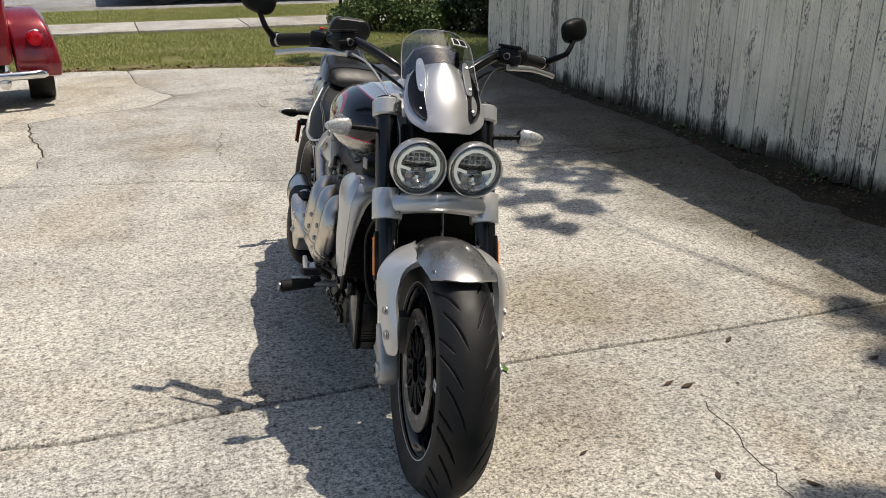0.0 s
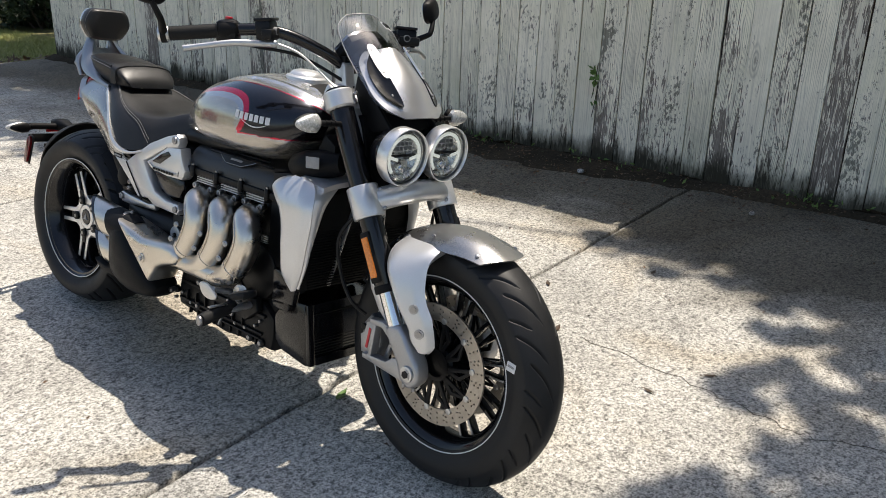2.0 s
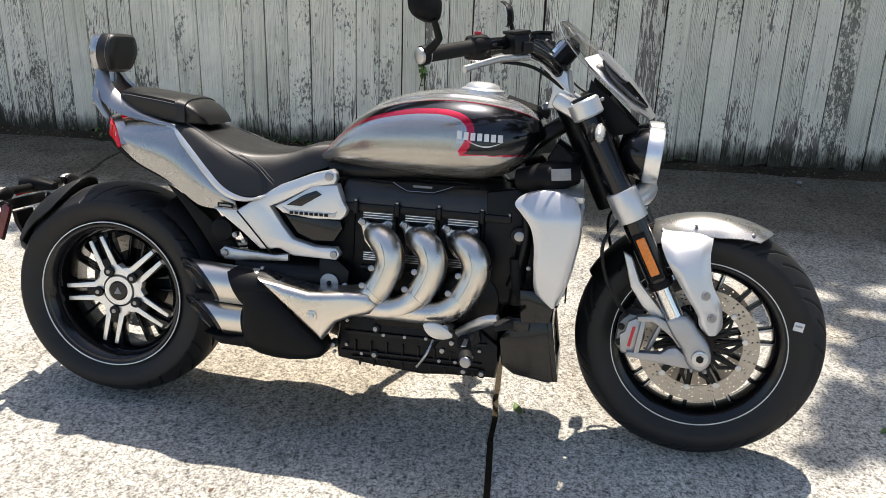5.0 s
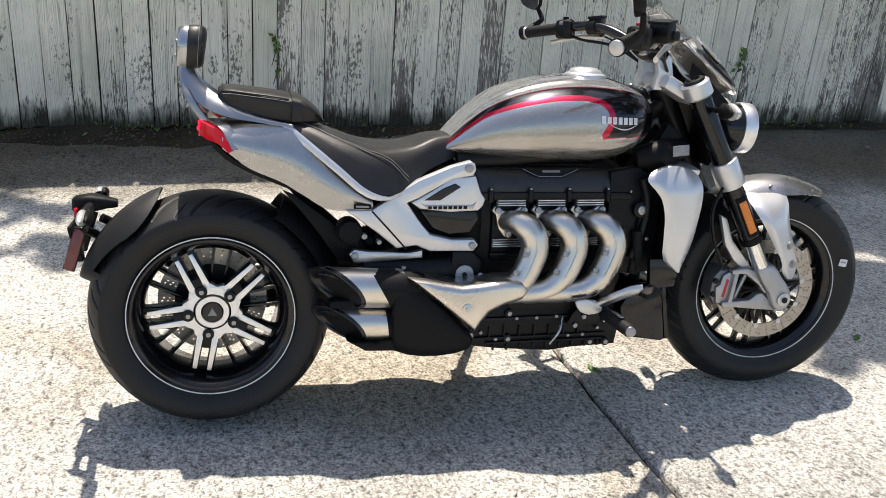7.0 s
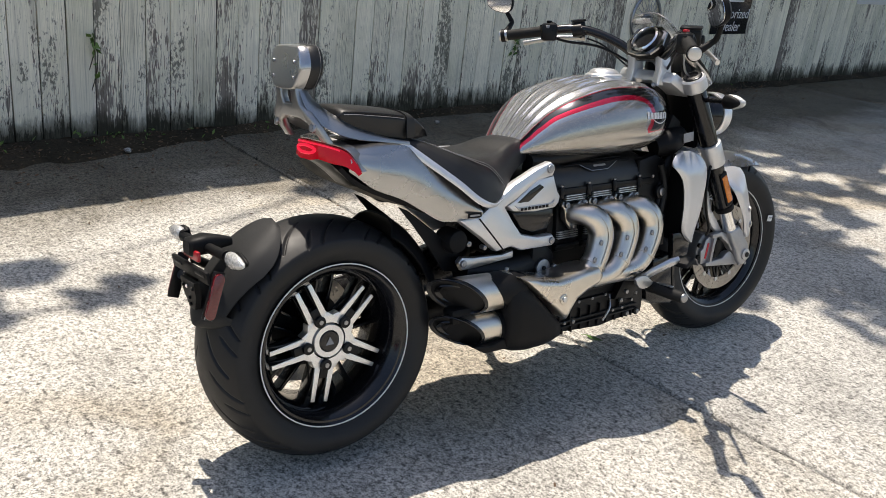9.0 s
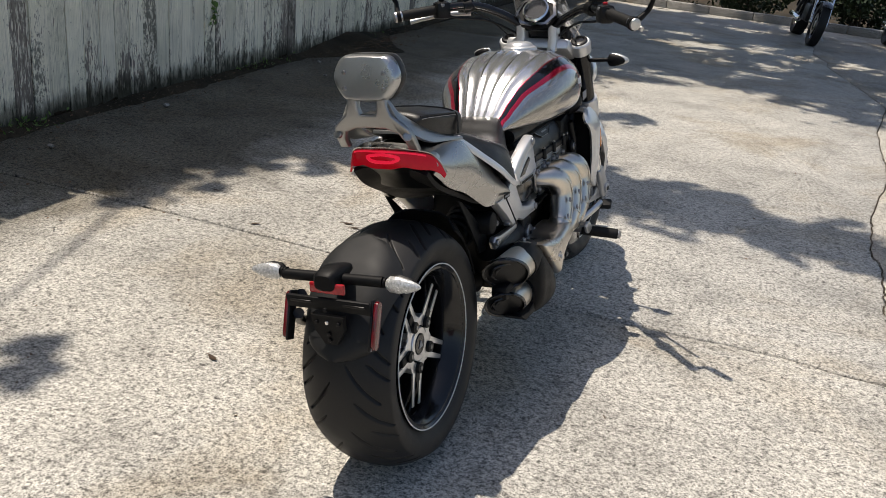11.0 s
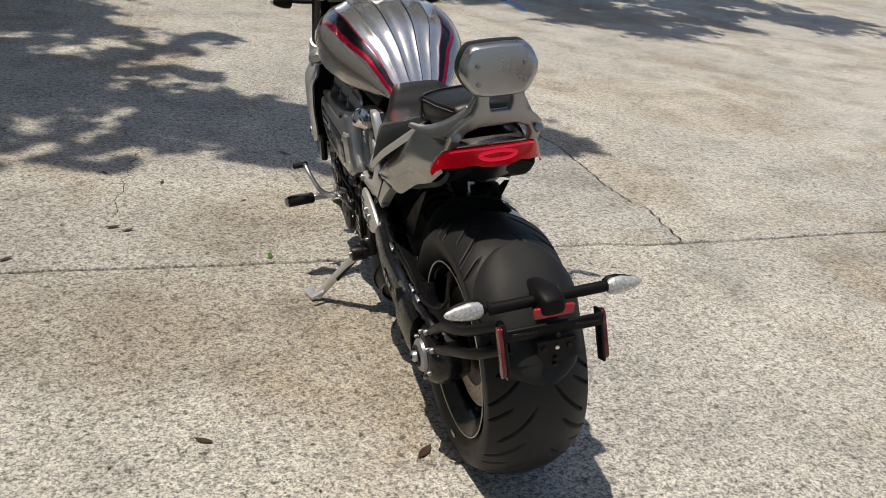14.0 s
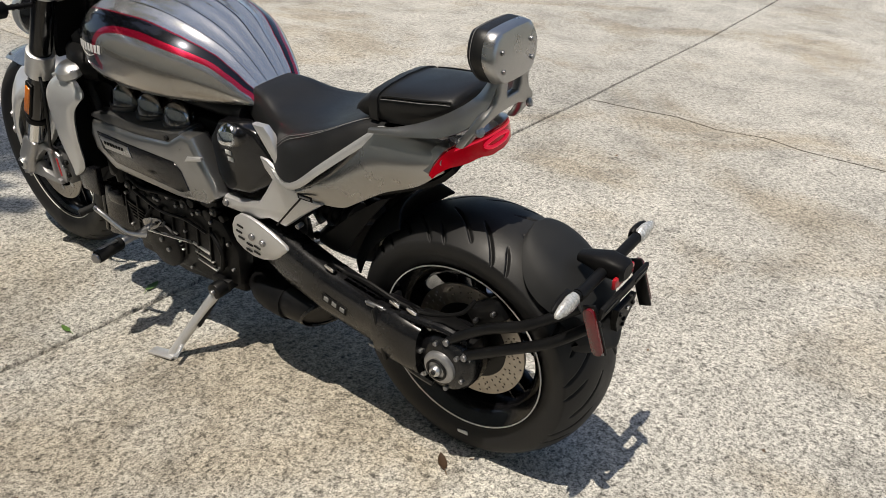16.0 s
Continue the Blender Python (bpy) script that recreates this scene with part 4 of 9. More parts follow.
# ---- wheels
def tyre_mesh(r_out, r_in, half, crown, nseg, seed, tread):
    """Tyre with swept grooves cut into the tread."""
    prof = []
    for k in range(91):
        s = -1 + 2 * k / 90
        prof.append((s * half, r_out - crown * abs(s) ** 2.4))
    y_sh, r_sh = half, r_out - crown
    side = []
    for k in range(1, 13):
        t = k / 12
        y = half + 0.004 * math.sin(math.pi * min(1, t * 1.4)) - (half * 0.20) * t**2.2
        side.append((y, lerp(r_sh, r_in, t)))
    full = [(-y, r) for y, r in side[::-1]] + [(y, r) for y, r in prof] + side
    y = np.array([p[0] for p in full])
    r = np.array([p[1] for p in full])
    m, n = len(full), nseg
    ang = np.linspace(0, 2 * np.pi, n, endpoint=False)
    A, Y = np.meshgrid(ang, y, indexing="ij")
    Rr = np.broadcast_to(r, (n, m)).copy()
    s = np.abs(Y) / half
    tread_zone = (np.abs(np.broadcast_to(y, (n, m))) <= half * 1.001) & (Rr > r_out - crown - 1e-4)
    cut = np.zeros((n, m))
    pitch = 2 * np.pi / tread
    for sign in (1, -1):
        on = (np.sign(Y) == sign) | (np.abs(Y) < 1e-6)
        for off, s0, s1, sweep, wid in ((0.0, 0.16, 0.84, 1.0, 0.0046), (0.36, 0.34, 1.0, 0.95, 0.0044), (0.70, 0.58, 1.0, 0.85, 0.0040)):
            ph = (A + (0.27 if sign < 0 else 0) * pitch - off * pitch - sweep * pitch * (np.clip(s, 0, 1) ** 0.62)) / pitch
            dist = np.abs(ph - np.round(ph)) * pitch * r_out
            inside = on & tread_zone & (s > s0) & (s < s1)
            taper = np.clip(np.minimum(s - s0, s1 + 0.05 - s) / 0.12, 0.25, 1.0)
            cut = np.maximum(cut, np.where(inside, np.clip(1.5 - dist / (wid * taper), 0, 1), 0))
    cut = cut * cut * (3 - 2 * cut)
    Rr = Rr - 0.0080 * cut
    v = np.stack([Rr * np.cos(A), Y, Rr * np.sin(A)], -1).reshape(-1, 3)
    i, j = np.meshgrid(np.arange(n), np.arange(m - 1), indexing="ij")
    i2 = (i + 1) % n
    f = np.stack([i * m + j, i * m + j + 1, i2 * m + j + 1, i2 * m + j], -1).reshape(-1, 4)
    return v, f


def tyre_part(parent, centre, put_m, *args):
    v, f = tyre_mesh(*args)
    me = mesh_from(v, f.tolist(), M_RUBBER)
    me.polygons.foreach_set("use_smooth", [True] * len(me.polygons))
    me.transform(put_m @ Matrix.Translation(centre))
    me.update()
    return part("tyre", me, M_RUBBER, parent)


def b_perforated(r0, r1, y, thick, holes, n=192, rows=10):
    """A brake disc with drilled holes: cells left out of a ring."""
    drop = set()
    for k in range(n):
        g, ph = divmod(k, 4)
        for row in range(1, rows - 1):
            if ph == (g % 3) and (row - 1) % 3 == g % 3 and row < rows - 1:
                drop.add((k, row))
    bm = bmesh.new()
    top = [[bm.verts.new((lerp(r0, r1, q / rows) * math.cos(2 * math.pi * k / n), y, lerp(r0, r1, q / rows) * math.sin(2 * math.pi * k / n))) for q in range(rows + 1)] for k in range(n)]
    for k in range(n):
        for q in range(rows):
            if (k, q) not in drop:
                bm.faces.new((top[k][q], top[k][q + 1], top[(k + 1) % n][q + 1], top[(k + 1) % n][q]))
    ext = bmesh.ops.extrude_face_region(bm, geom=bm.faces[:])
    bmesh.ops.translate(bm, verts=[v for v in ext["geom"] if isinstance(v, bmesh.types.BMVert)], vec=(0, thick, 0))
    return bm


def spin(bm, a, centre, m=Matrix()):
    bm.transform(m @ Matrix.Translation(centre) @ Matrix.Rotation(-a, 4, "Y"))
    return bm


def rear_wheel():
    rim = [(0.210, -0.103), (0.2155, -0.108), (0.2155, -0.098), (0.196, -0.085), (0.187, -0.03), (0.187, 0.06), (0.198, 0.09), (0.2155, 0.10), (0.2155, 0.106), (0.19, 0.085), (0.176, 0.06), (0.176, -0.03), (0.186, -0.086), (0.204, -0.103)]
    w = bp("rear_wheel", b_lathe(rim, AXLE_R, 96, True), M_GLOSS, bike, "gloss black cast wheel with machined spoke faces")
    tyre_part(w, AXLE_R, Matrix(), 0.3235, 0.210, 0.118, 0.040, 1080, 3, 11)
    for y in (-0.1095, 0.1075):
        bp("rim_line", b_lathe([(0.2165, y), (0.2195, y), (0.2195, y + 0.002), (0.2165, y + 0.002)], AXLE_R, 96, True), M_PINLINE, w)
    HUB_R = AXLE_R + Vector((0, 0.016, 0))
    bp("hub", b_lathe([(0.0, -0.066), (0.047, -0.066), (0.050, -0.062), (0.056, -0.052), (0.056, 0.05), (0.0, 0.05)], HUB_R, 40), M_BLACK, w)
    bp("hub_face", b_lathe([(0.030, -0.080), (0.044, -0.080), (0.046, -0.077), (0.047, -0.06), (0.030, -0.06)], HUB_R, 40, True), M_MACHINED, w)
    bp("star", b_lathe([(0.050, -0.0772), (0.069, -0.0772), (0.072, -0.074), (0.072, -0.055), (0.050, -0.055)], HUB_R, 60, True), M_MACHINED, w)
    bp("hub_cap", b_lathe([(0.0, -0.083), (0.026, -0.082), (0.029, -0.079), (0.029, -0.05)], HUB_R, 30), M_GLOSS, w)
    tri = [(-0.012, -0.009), (0.012, -0.009), (0.0, 0.013)]
    bp("emblem", moved(b_prof(tri, -0.0845, -0.0825, 0), Matrix.Translation(HUB_R)), M_GREYPRINT, w)
    a0 = radians(43)
    for k in range(5):
        a = a0 + 2 * math.pi * k / 5
        for s in (-1, 1):
            blade = b_prof([(0.048, s * 0.019 - 0.011), (0.120, s * 0.020 - 0.0105), (0.192, s * 0.021 - 0.009), (0.192, s * 0.021 + 0.009), (0.120, s * 0.020 + 0.0105), (0.048, s * 0.019 + 0.011)], -0.0735, -0.036, 0.001)
            for v in blade.verts:
                f = max(0.0, (v.co.x - 0.168) / 0.024)
                v.co.y += 0.030 * min(1.0, f)
            bp("spoke", spin(blade, a, HUB_R), M_GLOSS, w)
            face = b_prof([(0.058, s * 0.0205 - 0.0090), (0.120, s * 0.0200 - 0.0070), (0.168, s * 0.0195 - 0.0058), (0.168, s * 0.0195 + 0.0058), (0.120, s * 0.0200 + 0.0070), (0.058, s * 0.0205 + 0.0090)], -0.0765, -0.0730, 0.0006)
            bp("spoke_face", spin(face, a, HUB_R), M_MACHINED, w)
        lobe = b_prof([(0.049, -0.0355), (0.057, -0.0415), (0.074, -0.032), (0.072, -0.0115), (0.049, -0.0105)], -0.0768, -0.05, 0.0015)
        bp("spoke_root", spin(lobe, a, HUB_R), M_MACHINED, w)
        lobe = b_prof([(0.049, 0.0355), (0.057, 0.0415), (0.074, 0.032), (0.072, 0.0115), (0.049, 0.0105)], -0.0768, -0.05, 0.0015)
        bp("spoke_root", spin(lobe, a, HUB_R), M_MACHINED, w)
        nut = join(b_rod((0.064, -0.087, 0), (0.064, -0.058, 0), 0.0155, 20, 0.002), b_box((0.034, 0.022, 0.024), (0.086, -0.0685, 0), 0.003))
        nut = bp("wheel_nut", spin(nut, a, HUB_R), M_BLACK, w)
        bp("nut_end", spin(b_rod((0.064, -0.0895, 0), (0.064, -0.084, 0), 0.0062, 12), a, HUB_R), M_BOLT, nut)
        for q in (-1, 1):
            rib = b_prof([(0.045, q * 0.017 - 0.004), (0.182, q * 0.024 - 0.0035), (0.182, q * 0.024 + 0.0035), (0.045, q * 0.017 + 0.004)], -0.012, 0.030, 0.001)
            bp("inner_spoke", spin(rib, a + math.pi / 5, HUB_R), M_GLOSS, w)
    bp("brake_disc", moved(b_perforated(0.100, 0.150, 0.060, 0.006, 8), Matrix.Translation(AXLE_R)), M_DISC, w)
    bp("disc_carrier", b_lathe([(0.05, 0.054), (0.104, 0.058), (0.104, 0.064), (0.05, 0.066)], AXLE_R, 40, True), M_BLACK, w)
    tag = moved(b_box((0.030, 0.002, 0.024), (0, 0, 0), 0.0005), Matrix.Translation(AXLE_R + Vector((-0.015, 0.1175, -0.255))) @ Matrix.Rotation(0.2, 4, "Y"))
    bp("paper_tag", tag, M_WHITE, w)


def front_wheel():
    w = fp("front_wheel", b_lathe([(0.219, -0.052), (0.232, -0.056), (0.232, -0.048), (0.215, -0.040), (0.208, 0.0), (0.215, 0.040), (0.232, 0.048), (0.232, 0.056), (0.219, 0.052), (0.203, 0.036), (0.198, 0.0), (0.203, -0.036)], AXLE_F, 96, True), M_GLOSS, bike, "gloss black spoked cast wheel")
    tyre_part(w, AXLE_F, STEER, 0.3365, 0.225, 0.073, 0.040, 1080, 5, 11)
    for y in (-0.0632, 0.0612):
        fp("rim_line", b_lathe([(0.2315, y), (0.2342, y), (0.2342, y + 0.002), (0.2315, y + 0.002)], AXLE_F, 96, True), M_PINLINE, w)
    fp("hub", b_lathe([(0.0, -0.05), (0.040, -0.05), (0.045, -0.045), (0.033, -0.02), (0.033, 0.02), (0.045, 0.045), (0.040, 0.05), (0.0, 0.05)], AXLE_F, 32), M_BLACK, w)
    for k in range(10):
        a = radians(9) + 2 * math.pi * k / 10
        for s in (-1, 1):
            bm = b_prof([(0.034, s * 0.006 - 0.006), (0.205, s * 0.022 - 0.0045), (0.205, s * 0.022 + 0.0045), (0.034, s * 0.006 + 0.006)], -0.012, 0.012, 0.002)
            fp("spoke", spin(bm, a, AXLE_F), M_GLOSS, w)
            if k % 2 == 0:
                bm = b_prof([(0.14, s * 0.0155 - 0.0025), (0.203, s * 0.0218 - 0.0025), (0.203, s * 0.0218 + 0.0025), (0.14, s * 0.0155 + 0.0025)], -0.0145, -0.0115, 0.0004)
                fp("spoke_face", spin(bm, a, AXLE_F), M_ALU, w)
    for s in (-1, 1):
        y = s * 0.062 - (0.005 if s > 0 else 0)
        d = fp("brake_disc", moved(b_perforated(0.118, 0.162, y, 0.005, 10), Matrix.Translation(AXLE_F)), M_DISC, w)
        for k in range(10):
            a = 2 * math.pi * k / 10
            arm = b_prof([(0.036, -0.007), (0.085, 0.008), (0.122, 0.020), (0.122, 0.029), (0.082, 0.018), (0.036, 0.006)], y - 0.001, y + 0.006, 0.001)
            fp("carrier_arm", spin(arm, a, AXLE_F), M_BLACK, w)
            arm = b_prof([(0.036, -0.006), (0.085, -0.015), (0.122, 0.020), (0.122, 0.028), (0.082, -0.004), (0.036, 0.006)], y - 0.001, y + 0.006, 0.001)
            fp("carrier_arm", spin(arm, a, AXLE_F), M_BLACK, w)
            bob = b_cyl(0.0085, 0.010, (0.122, y + 0.0025, 0.024), "y", 12, 0.001)
            fp("disc_bobbin", spin(bob, a, AXLE_F), M_ALU, w)
        fp("carrier_ring", b_lathe([(0.033, y - 0.002), (0.044, y - 0.002), (0.044, y + 0.007), (0.033, y + 0.007)], AXLE_F, 30, True), M_BLACK, w)
    tag = moved(b_box((0.026, 0.002, 0.024), (0, 0, 0), 0.0005, (2, 0, 0)), Matrix.Translation(AXLE_F + Vector((0.247, -0.0765, 0.088))) @ Matrix.Rotation(0.15, 4, "Y"))
    tag = fp("paper_tag", tag, M_WHITE, w)
    fp("print_bar", moved(b_box((0.018, 0.0015, 0.005), (0, 0, 0), 0), Matrix.Translation(AXLE_F + Vector((0.247, -0.0785, 0.090))) @ Matrix.Rotation(0.15, 4, "Y")), M_GREYPRINT, tag)


rear_wheel()
front_wheel()


# ---- front end
def along_fork(z):
    """x of the fork's middle line at a height."""
    return 1.342 + (0.97 - z) * math.tan(RAKE)


def fork_leg(s):
    y = 0.138 * s
    leg = fp("fork_leg", b_rod((along_fork(0.985), y, 0.985), (along_fork(0.515), y, 0.515), 0.0315, 24, 0.003), M_GLOSS, bike, "black upper fork tube with bright stanchion")
    fp("stanchion", b_rod((along_fork(0.53), y, 0.53), (along_fork(0.41), y, 0.41), 0.0245, 20), M_CHROME, leg)
    fp("dust_seal", b_rod((along_fork(0.53), y, 0.53), (along_fork(0.512), y, 0.512), 0.034, 20, 0.002), M_PLASTIC, leg)
    foot = [(1.602, 0.426), (1.655, 0.446), (1.690, 0.405), (1.722, 0.366), (1.730, 0.325), (1.712, 0.298), (1.690, 0.296), (1.668, 0.315), (1.652, 0.352)]
    fp("fork_foot", b_prof(foot, y - 0.026, y + 0.026, 0.012, 2, 3), M_CAST, leg, "grey cast fork foot")
    # open triangular caliper carrier
    ya = y - s * 0.006
    for shape in ([(1.530, 0.424), (1.580, 0.430), (1.640, 0.408), (1.674, 0.376), (1.662, 0.345), (1.645, 0.352), (1.625, 0.376), (1.577, 0.412), (1.535, 0.410)],
                  [(1.512, 0.322), (1.512, 0.309), (1.630, 0.298), (1.700, 0.293), (1.700, 0.315), (1.660, 0.334), (1.640, 0.350), (1.622, 0.346), (1.600, 0.328), (1.545, 0.325)],
                  [(1.542, 0.415), (1.556, 0.412), (1.545, 0.323), (1.530, 0.320)]):
        fp("caliper_arm", b_prof(shape, ya - 0.013, ya + 0.013, 0.004), M_CAST, leg)
    fp("caliper_web", b_rod((1.600, y - s * 0.030, 0.41), (1.565, y - s * 0.030, 0.315), 0.007, 8), M_CAST, leg)
    cal = fp("brake_caliper", b_prof([(1.478, 0.335), (1.484, 0.395), (1.508, 0.424), (1.548, 0.420), (1.556, 0.36), (1.545, 0.308), (1.500, 0.306)], y - s * 0.050 - 0.034, y - s * 0.050 + 0.034, 0.010), M_CALIPER, leg, "grey four-piston brake caliper")
    fp("caliper_face", b_prof([(1.496, 0.318), (1.530, 0.315), (1.546, 0.404), (1.530, 0.416), (1.510, 0.404), (1.503, 0.375), (1.490, 0.366)], y - s * 0.010 - 0.006, y - s * 0.010 + 0.006, 0.003), M_CAST, cal)
    fp("print_bar", b_box((0.008, 0.002, 0.058), (1.521, y - s * 0.0035, 0.364), 0, (0, 10, 0)), M_REDPRINT, cal)
    for q in ((1.492, 0.385), (1.490, 0.342)):
        bolt((q[0], y - s * 0.014, q[1]), "y", 0.011, 0.010, cal, fp, M_BLACK)
    fp("axle_nut", join(b_cyl(0.021, 0.014, (1.700, y + s * 0.026, 0.336), "y", 24, 0.002), b_cyl(0.015, 0.018, (1.700, y + s * 0.026, 0.336), "y", 6)), M_ALU, leg)
    fp("axle_socket", b_cyl(0.0105, 0.006, (1.700, y + s * 0.034, 0.336), "y", 6), M_BLACK, leg)
    bolt((1.718, y + s * 0.018, 0.298), "z", 0.006, 0.01, leg, fp)
    bolt((1.683, y + s * 0.018, 0.298), "z", 0.006, 0.01, leg, fp)
    # side reflector, tilted with the leg
    a = Vector((along_fork(0.643), y + s * 0.030, 0.643))
    b = Vector((along_fork(0.548), y + s * 0.030, 0.548))
    d = (b - a).normalized()
    holder = moved(b_box((0.132, 0.010, 0.034), (0, 0, 0), 0.004), Matrix.Translation((a + b) / 2) @ Matrix.Rotation(math.atan2(-d.z, d.x), 4, "Y"))
    h = fp("reflector_holder", holder, M_PLASTIC, leg)
    fp("reflector", moved(b_box((0.105, 0.007, 0.024), (0, 0, 0), 0.006, (0, 0, 0), 3), Matrix.Translation((a + b) / 2 + Vector((0, s * 0.005, 0))) @ Matrix.Rotation(math.atan2(-d.z, d.x), 4, "Y")), M_ORANGE, h, "amber side reflector")


fork_leg(-1)
fork_leg(1)


def yokes():
    ax = lambda z, d=0.0: along_fork(z) + d
    up = fp("top_yoke", b_box((0.112, 0.245, 0.042), (ax(0.958) - 0.036, 0, 0.952), 0.012, (0, math.degrees(RAKE), 0)), M_SILVER, bike, "silver cast top fork clamp")
    for s in (-1, 1):
        fp("clamp", moved(b_lathe([(0.0, -0.023), (0.036, -0.023), (0.041, -0.018), (0.041, 0.020), (0.036, 0.025), (0.0, 0.025)], n=28), Matrix.Translation((ax(0.958), s * 0.138, 0.958)) @ Matrix.Rotation(-RAKE, 4, "Y") @ Matrix.Rotation(radians(90), 4, "X")), M_SILVER, up)
        fp("fork_cap", moved(b_lathe([(0.0, -0.004), (0.012, -0.004), (0.027, -0.002), (0.028, 0.008), (0.020, 0.010), (0.019, 0.006), (0.0, 0.006)], n=20), Matrix.Translation((ax(0.979), s * 0.138, 0.979)) @ Matrix.Rotation(-RAKE, 4, "Y") @ Matrix.Rotation(radians(90), 4, "X")), M_BLACK, up)
        for q in (-0.012, 0.012):
            bolt((ax(0.958) + 0.037, s * 0.120, 0.972 + q), (math.cos(RAKE), -s * 0.2, math.sin(RAKE)), 0.006, 0.01, up, fp)
    low = fp("lower_yoke", b_tube([(ax(0.72) + 0.012, -0.13, 0.725), (ax(0.72) + 0.040, -0.075, 0.742), (ax(0.72) + 0.052, 0, 0.750), (ax(0.72) + 0.040, 0.075, 0.742), (ax(0.72) + 0.012, 0.13, 0.725)], 0.030, 12, 6, 0.8), M_SILVER, bike, "silver arched lower fork clamp")
    for s in (-1, 1):
        fp("clamp", b_rod((ax(0.757), s * 0.138, 0.757), (ax(0.683), s * 0.138, 0.683), 0.041, 28, 0.003), M_SILVER, low)
        for q in (-0.022, 0.0, 0.022):
            bolt((ax(0.72 + q) + 0.034, s * 0.116, 0.735 + q), (math.cos(RAKE), -s * 0.55, math.sin(RAKE)), 0.0065, 0.014, low, fp)
    for s in (-1, 1):
        bolt((ax(0.72) + 0.057, s * 0.03, 0.735), "x", 0.006, 0.01, low, fp, M_BLACK)
    bp("head_stock", b_rod((1.29, 0, 0.96), (1.43, 0, 0.69), 0.036, 20), M_BLACK)
    fp("bridge_cover", b_sheet(lambda u, v: (ax(0.93) + 0.035 + 0.05 * u, lerp(-0.10, 0.10, v), 0.93 - 0.19 * u), 6, 6, 0.02), M_PLASTIC)


yokes()


def headlamp(s):
    c = Vector((1.532, s * 0.077 + 0.002, 0.845))
    tilt = Matrix.Translation(c) @ Matrix.Rotation(radians(4), 4, "Y") @ Matrix.Rotation(radians(-90), 4, "Z")
    bowl = fp("headlamp", moved(b_lathe([(0.0, -0.095), (0.035, -0.088), (0.058, -0.062), (0.068, -0.030), (0.070, -0.012), (0.066, -0.012), (0.062, -0.02), (0.05, -0.04), (0.0, -0.044)], n=48), tilt), M_GLOSS, bike, "round headlamp in a bright rim with lit running light")
    fp("rim", moved(b_lathe([(0.069, -0.024), (0.0725, -0.023), (0.0745, -0.019), (0.0745, 0.010), (0.0735, 0.0155), (0.0718, 0.0165), (0.0702, 0.014), (0.0692, 0.006), (0.0680, -0.004)], n=56), tilt), M_MACHINED, bowl, "bright polished rim")
    fp("inner_rim", moved(b_lathe([(0.0690, -0.002), (0.0655, -0.002), (0.0645, 0.006), (0.0620, 0.007), (0.0600, 0.002), (0.0595, -0.02), (0.066, -0.02)], n=48), tilt), M_DARKCHROME, bowl)

    def arc(a0, a1, r0, r1, y, name, m_):
        bm = b_sheet(lambda u, v: (lerp(r0, r1, v) * math.cos(radians(lerp(a0, a1, u))), y, lerp(r0, r1, v) * math.sin(radians(lerp(a0, a1, u)))), 40, 1, 0.004)
        fp(name, moved(bm, tilt), m_, bowl)

    arc(-46, 226, 0.0490, 0.0575, 0.004, "running_light", M_DRL)
    for q in (-1, 1):
        bar = b_box((0.032, 0.005, 0.0085), (q * 0.036, 0.001, -0.003), 0.002, (0, -q * 17, 0))
        fp("running_light", moved(bar, tilt), M_DRL, bowl)
    fp("reflector_bowl", moved(b_lathe([(0.0, -0.030), (0.030, -0.026), (0.050, -0.010), (0.0595, 0.001)], n=40), tilt), M_FACET, bowl, "bright faceted reflector")
    dish = b_lathe([(0.0, -0.040), (0.03, -0.034), (0.05, -0.014), (0.052, 0.0)], n=32)
    dish.transform(Matrix.Diagonal((1, 1, 0.60, 1)))
    fp("reflector", moved(dish, tilt @ Matrix.Translation((0, 0, 0.022))), M_CHROME, bowl)
    fp("lamp_unit", moved(b_box((0.066, 0.02, 0.040), (0, -0.020, -0.032), 0.010), tilt), M_PLATE, bowl)
    fp("lamp_unit_lens", moved(b_lathe([(0.0, 0.012), (0.010, 0.009), (0.016, 0.0), (0.016, -0.006)], n=20), tilt @ Matrix.Translation((0, -0.008, -0.032))), M_CHROME, bowl)
    for k in range(5):
        fp("reflector_fin", moved(b_box((0.002, 0.02, 0.030), (-0.03 + 0.015 * k, -0.014, 0.026), 0), tilt), M_MACHINED, bowl)
    for k in range(3):
        fp("reflector_fin", moved(b_box((0.076 - 0.012 * k, 0.014, 0.0018), (0, -0.012, 0.014 + 0.012 * k), 0), tilt), M_MACHINED, bowl)
    fp("divider", moved(b_box((0.090, 0.010, 0.006), (0, -0.004, 0.002), 0.002), tilt), M_BLACK, bowl)
    glass = fp("lens", moved(b_lathe([(0.0, 0.017), (0.03, 0.016), (0.050, 0.012), (0.0625, 0.007)], n=40), tilt), M_LENS, bowl)
    glass.visible_shadow = False


headlamp(-1)
headlamp(1)
both("headlamp_bracket", lambda: b_box((0.02, 0.012, 0.05), (1.50, -0.035, 0.775), 0.004), M_BLACK, put=fp)

SCREEN = [(0.0, 1.272, 1.176), (0.25, 1.335, 1.130), (0.5, 1.398, 1.077), (0.75, 1.462, 1.016), (1.0, 1.522, 0.935)]


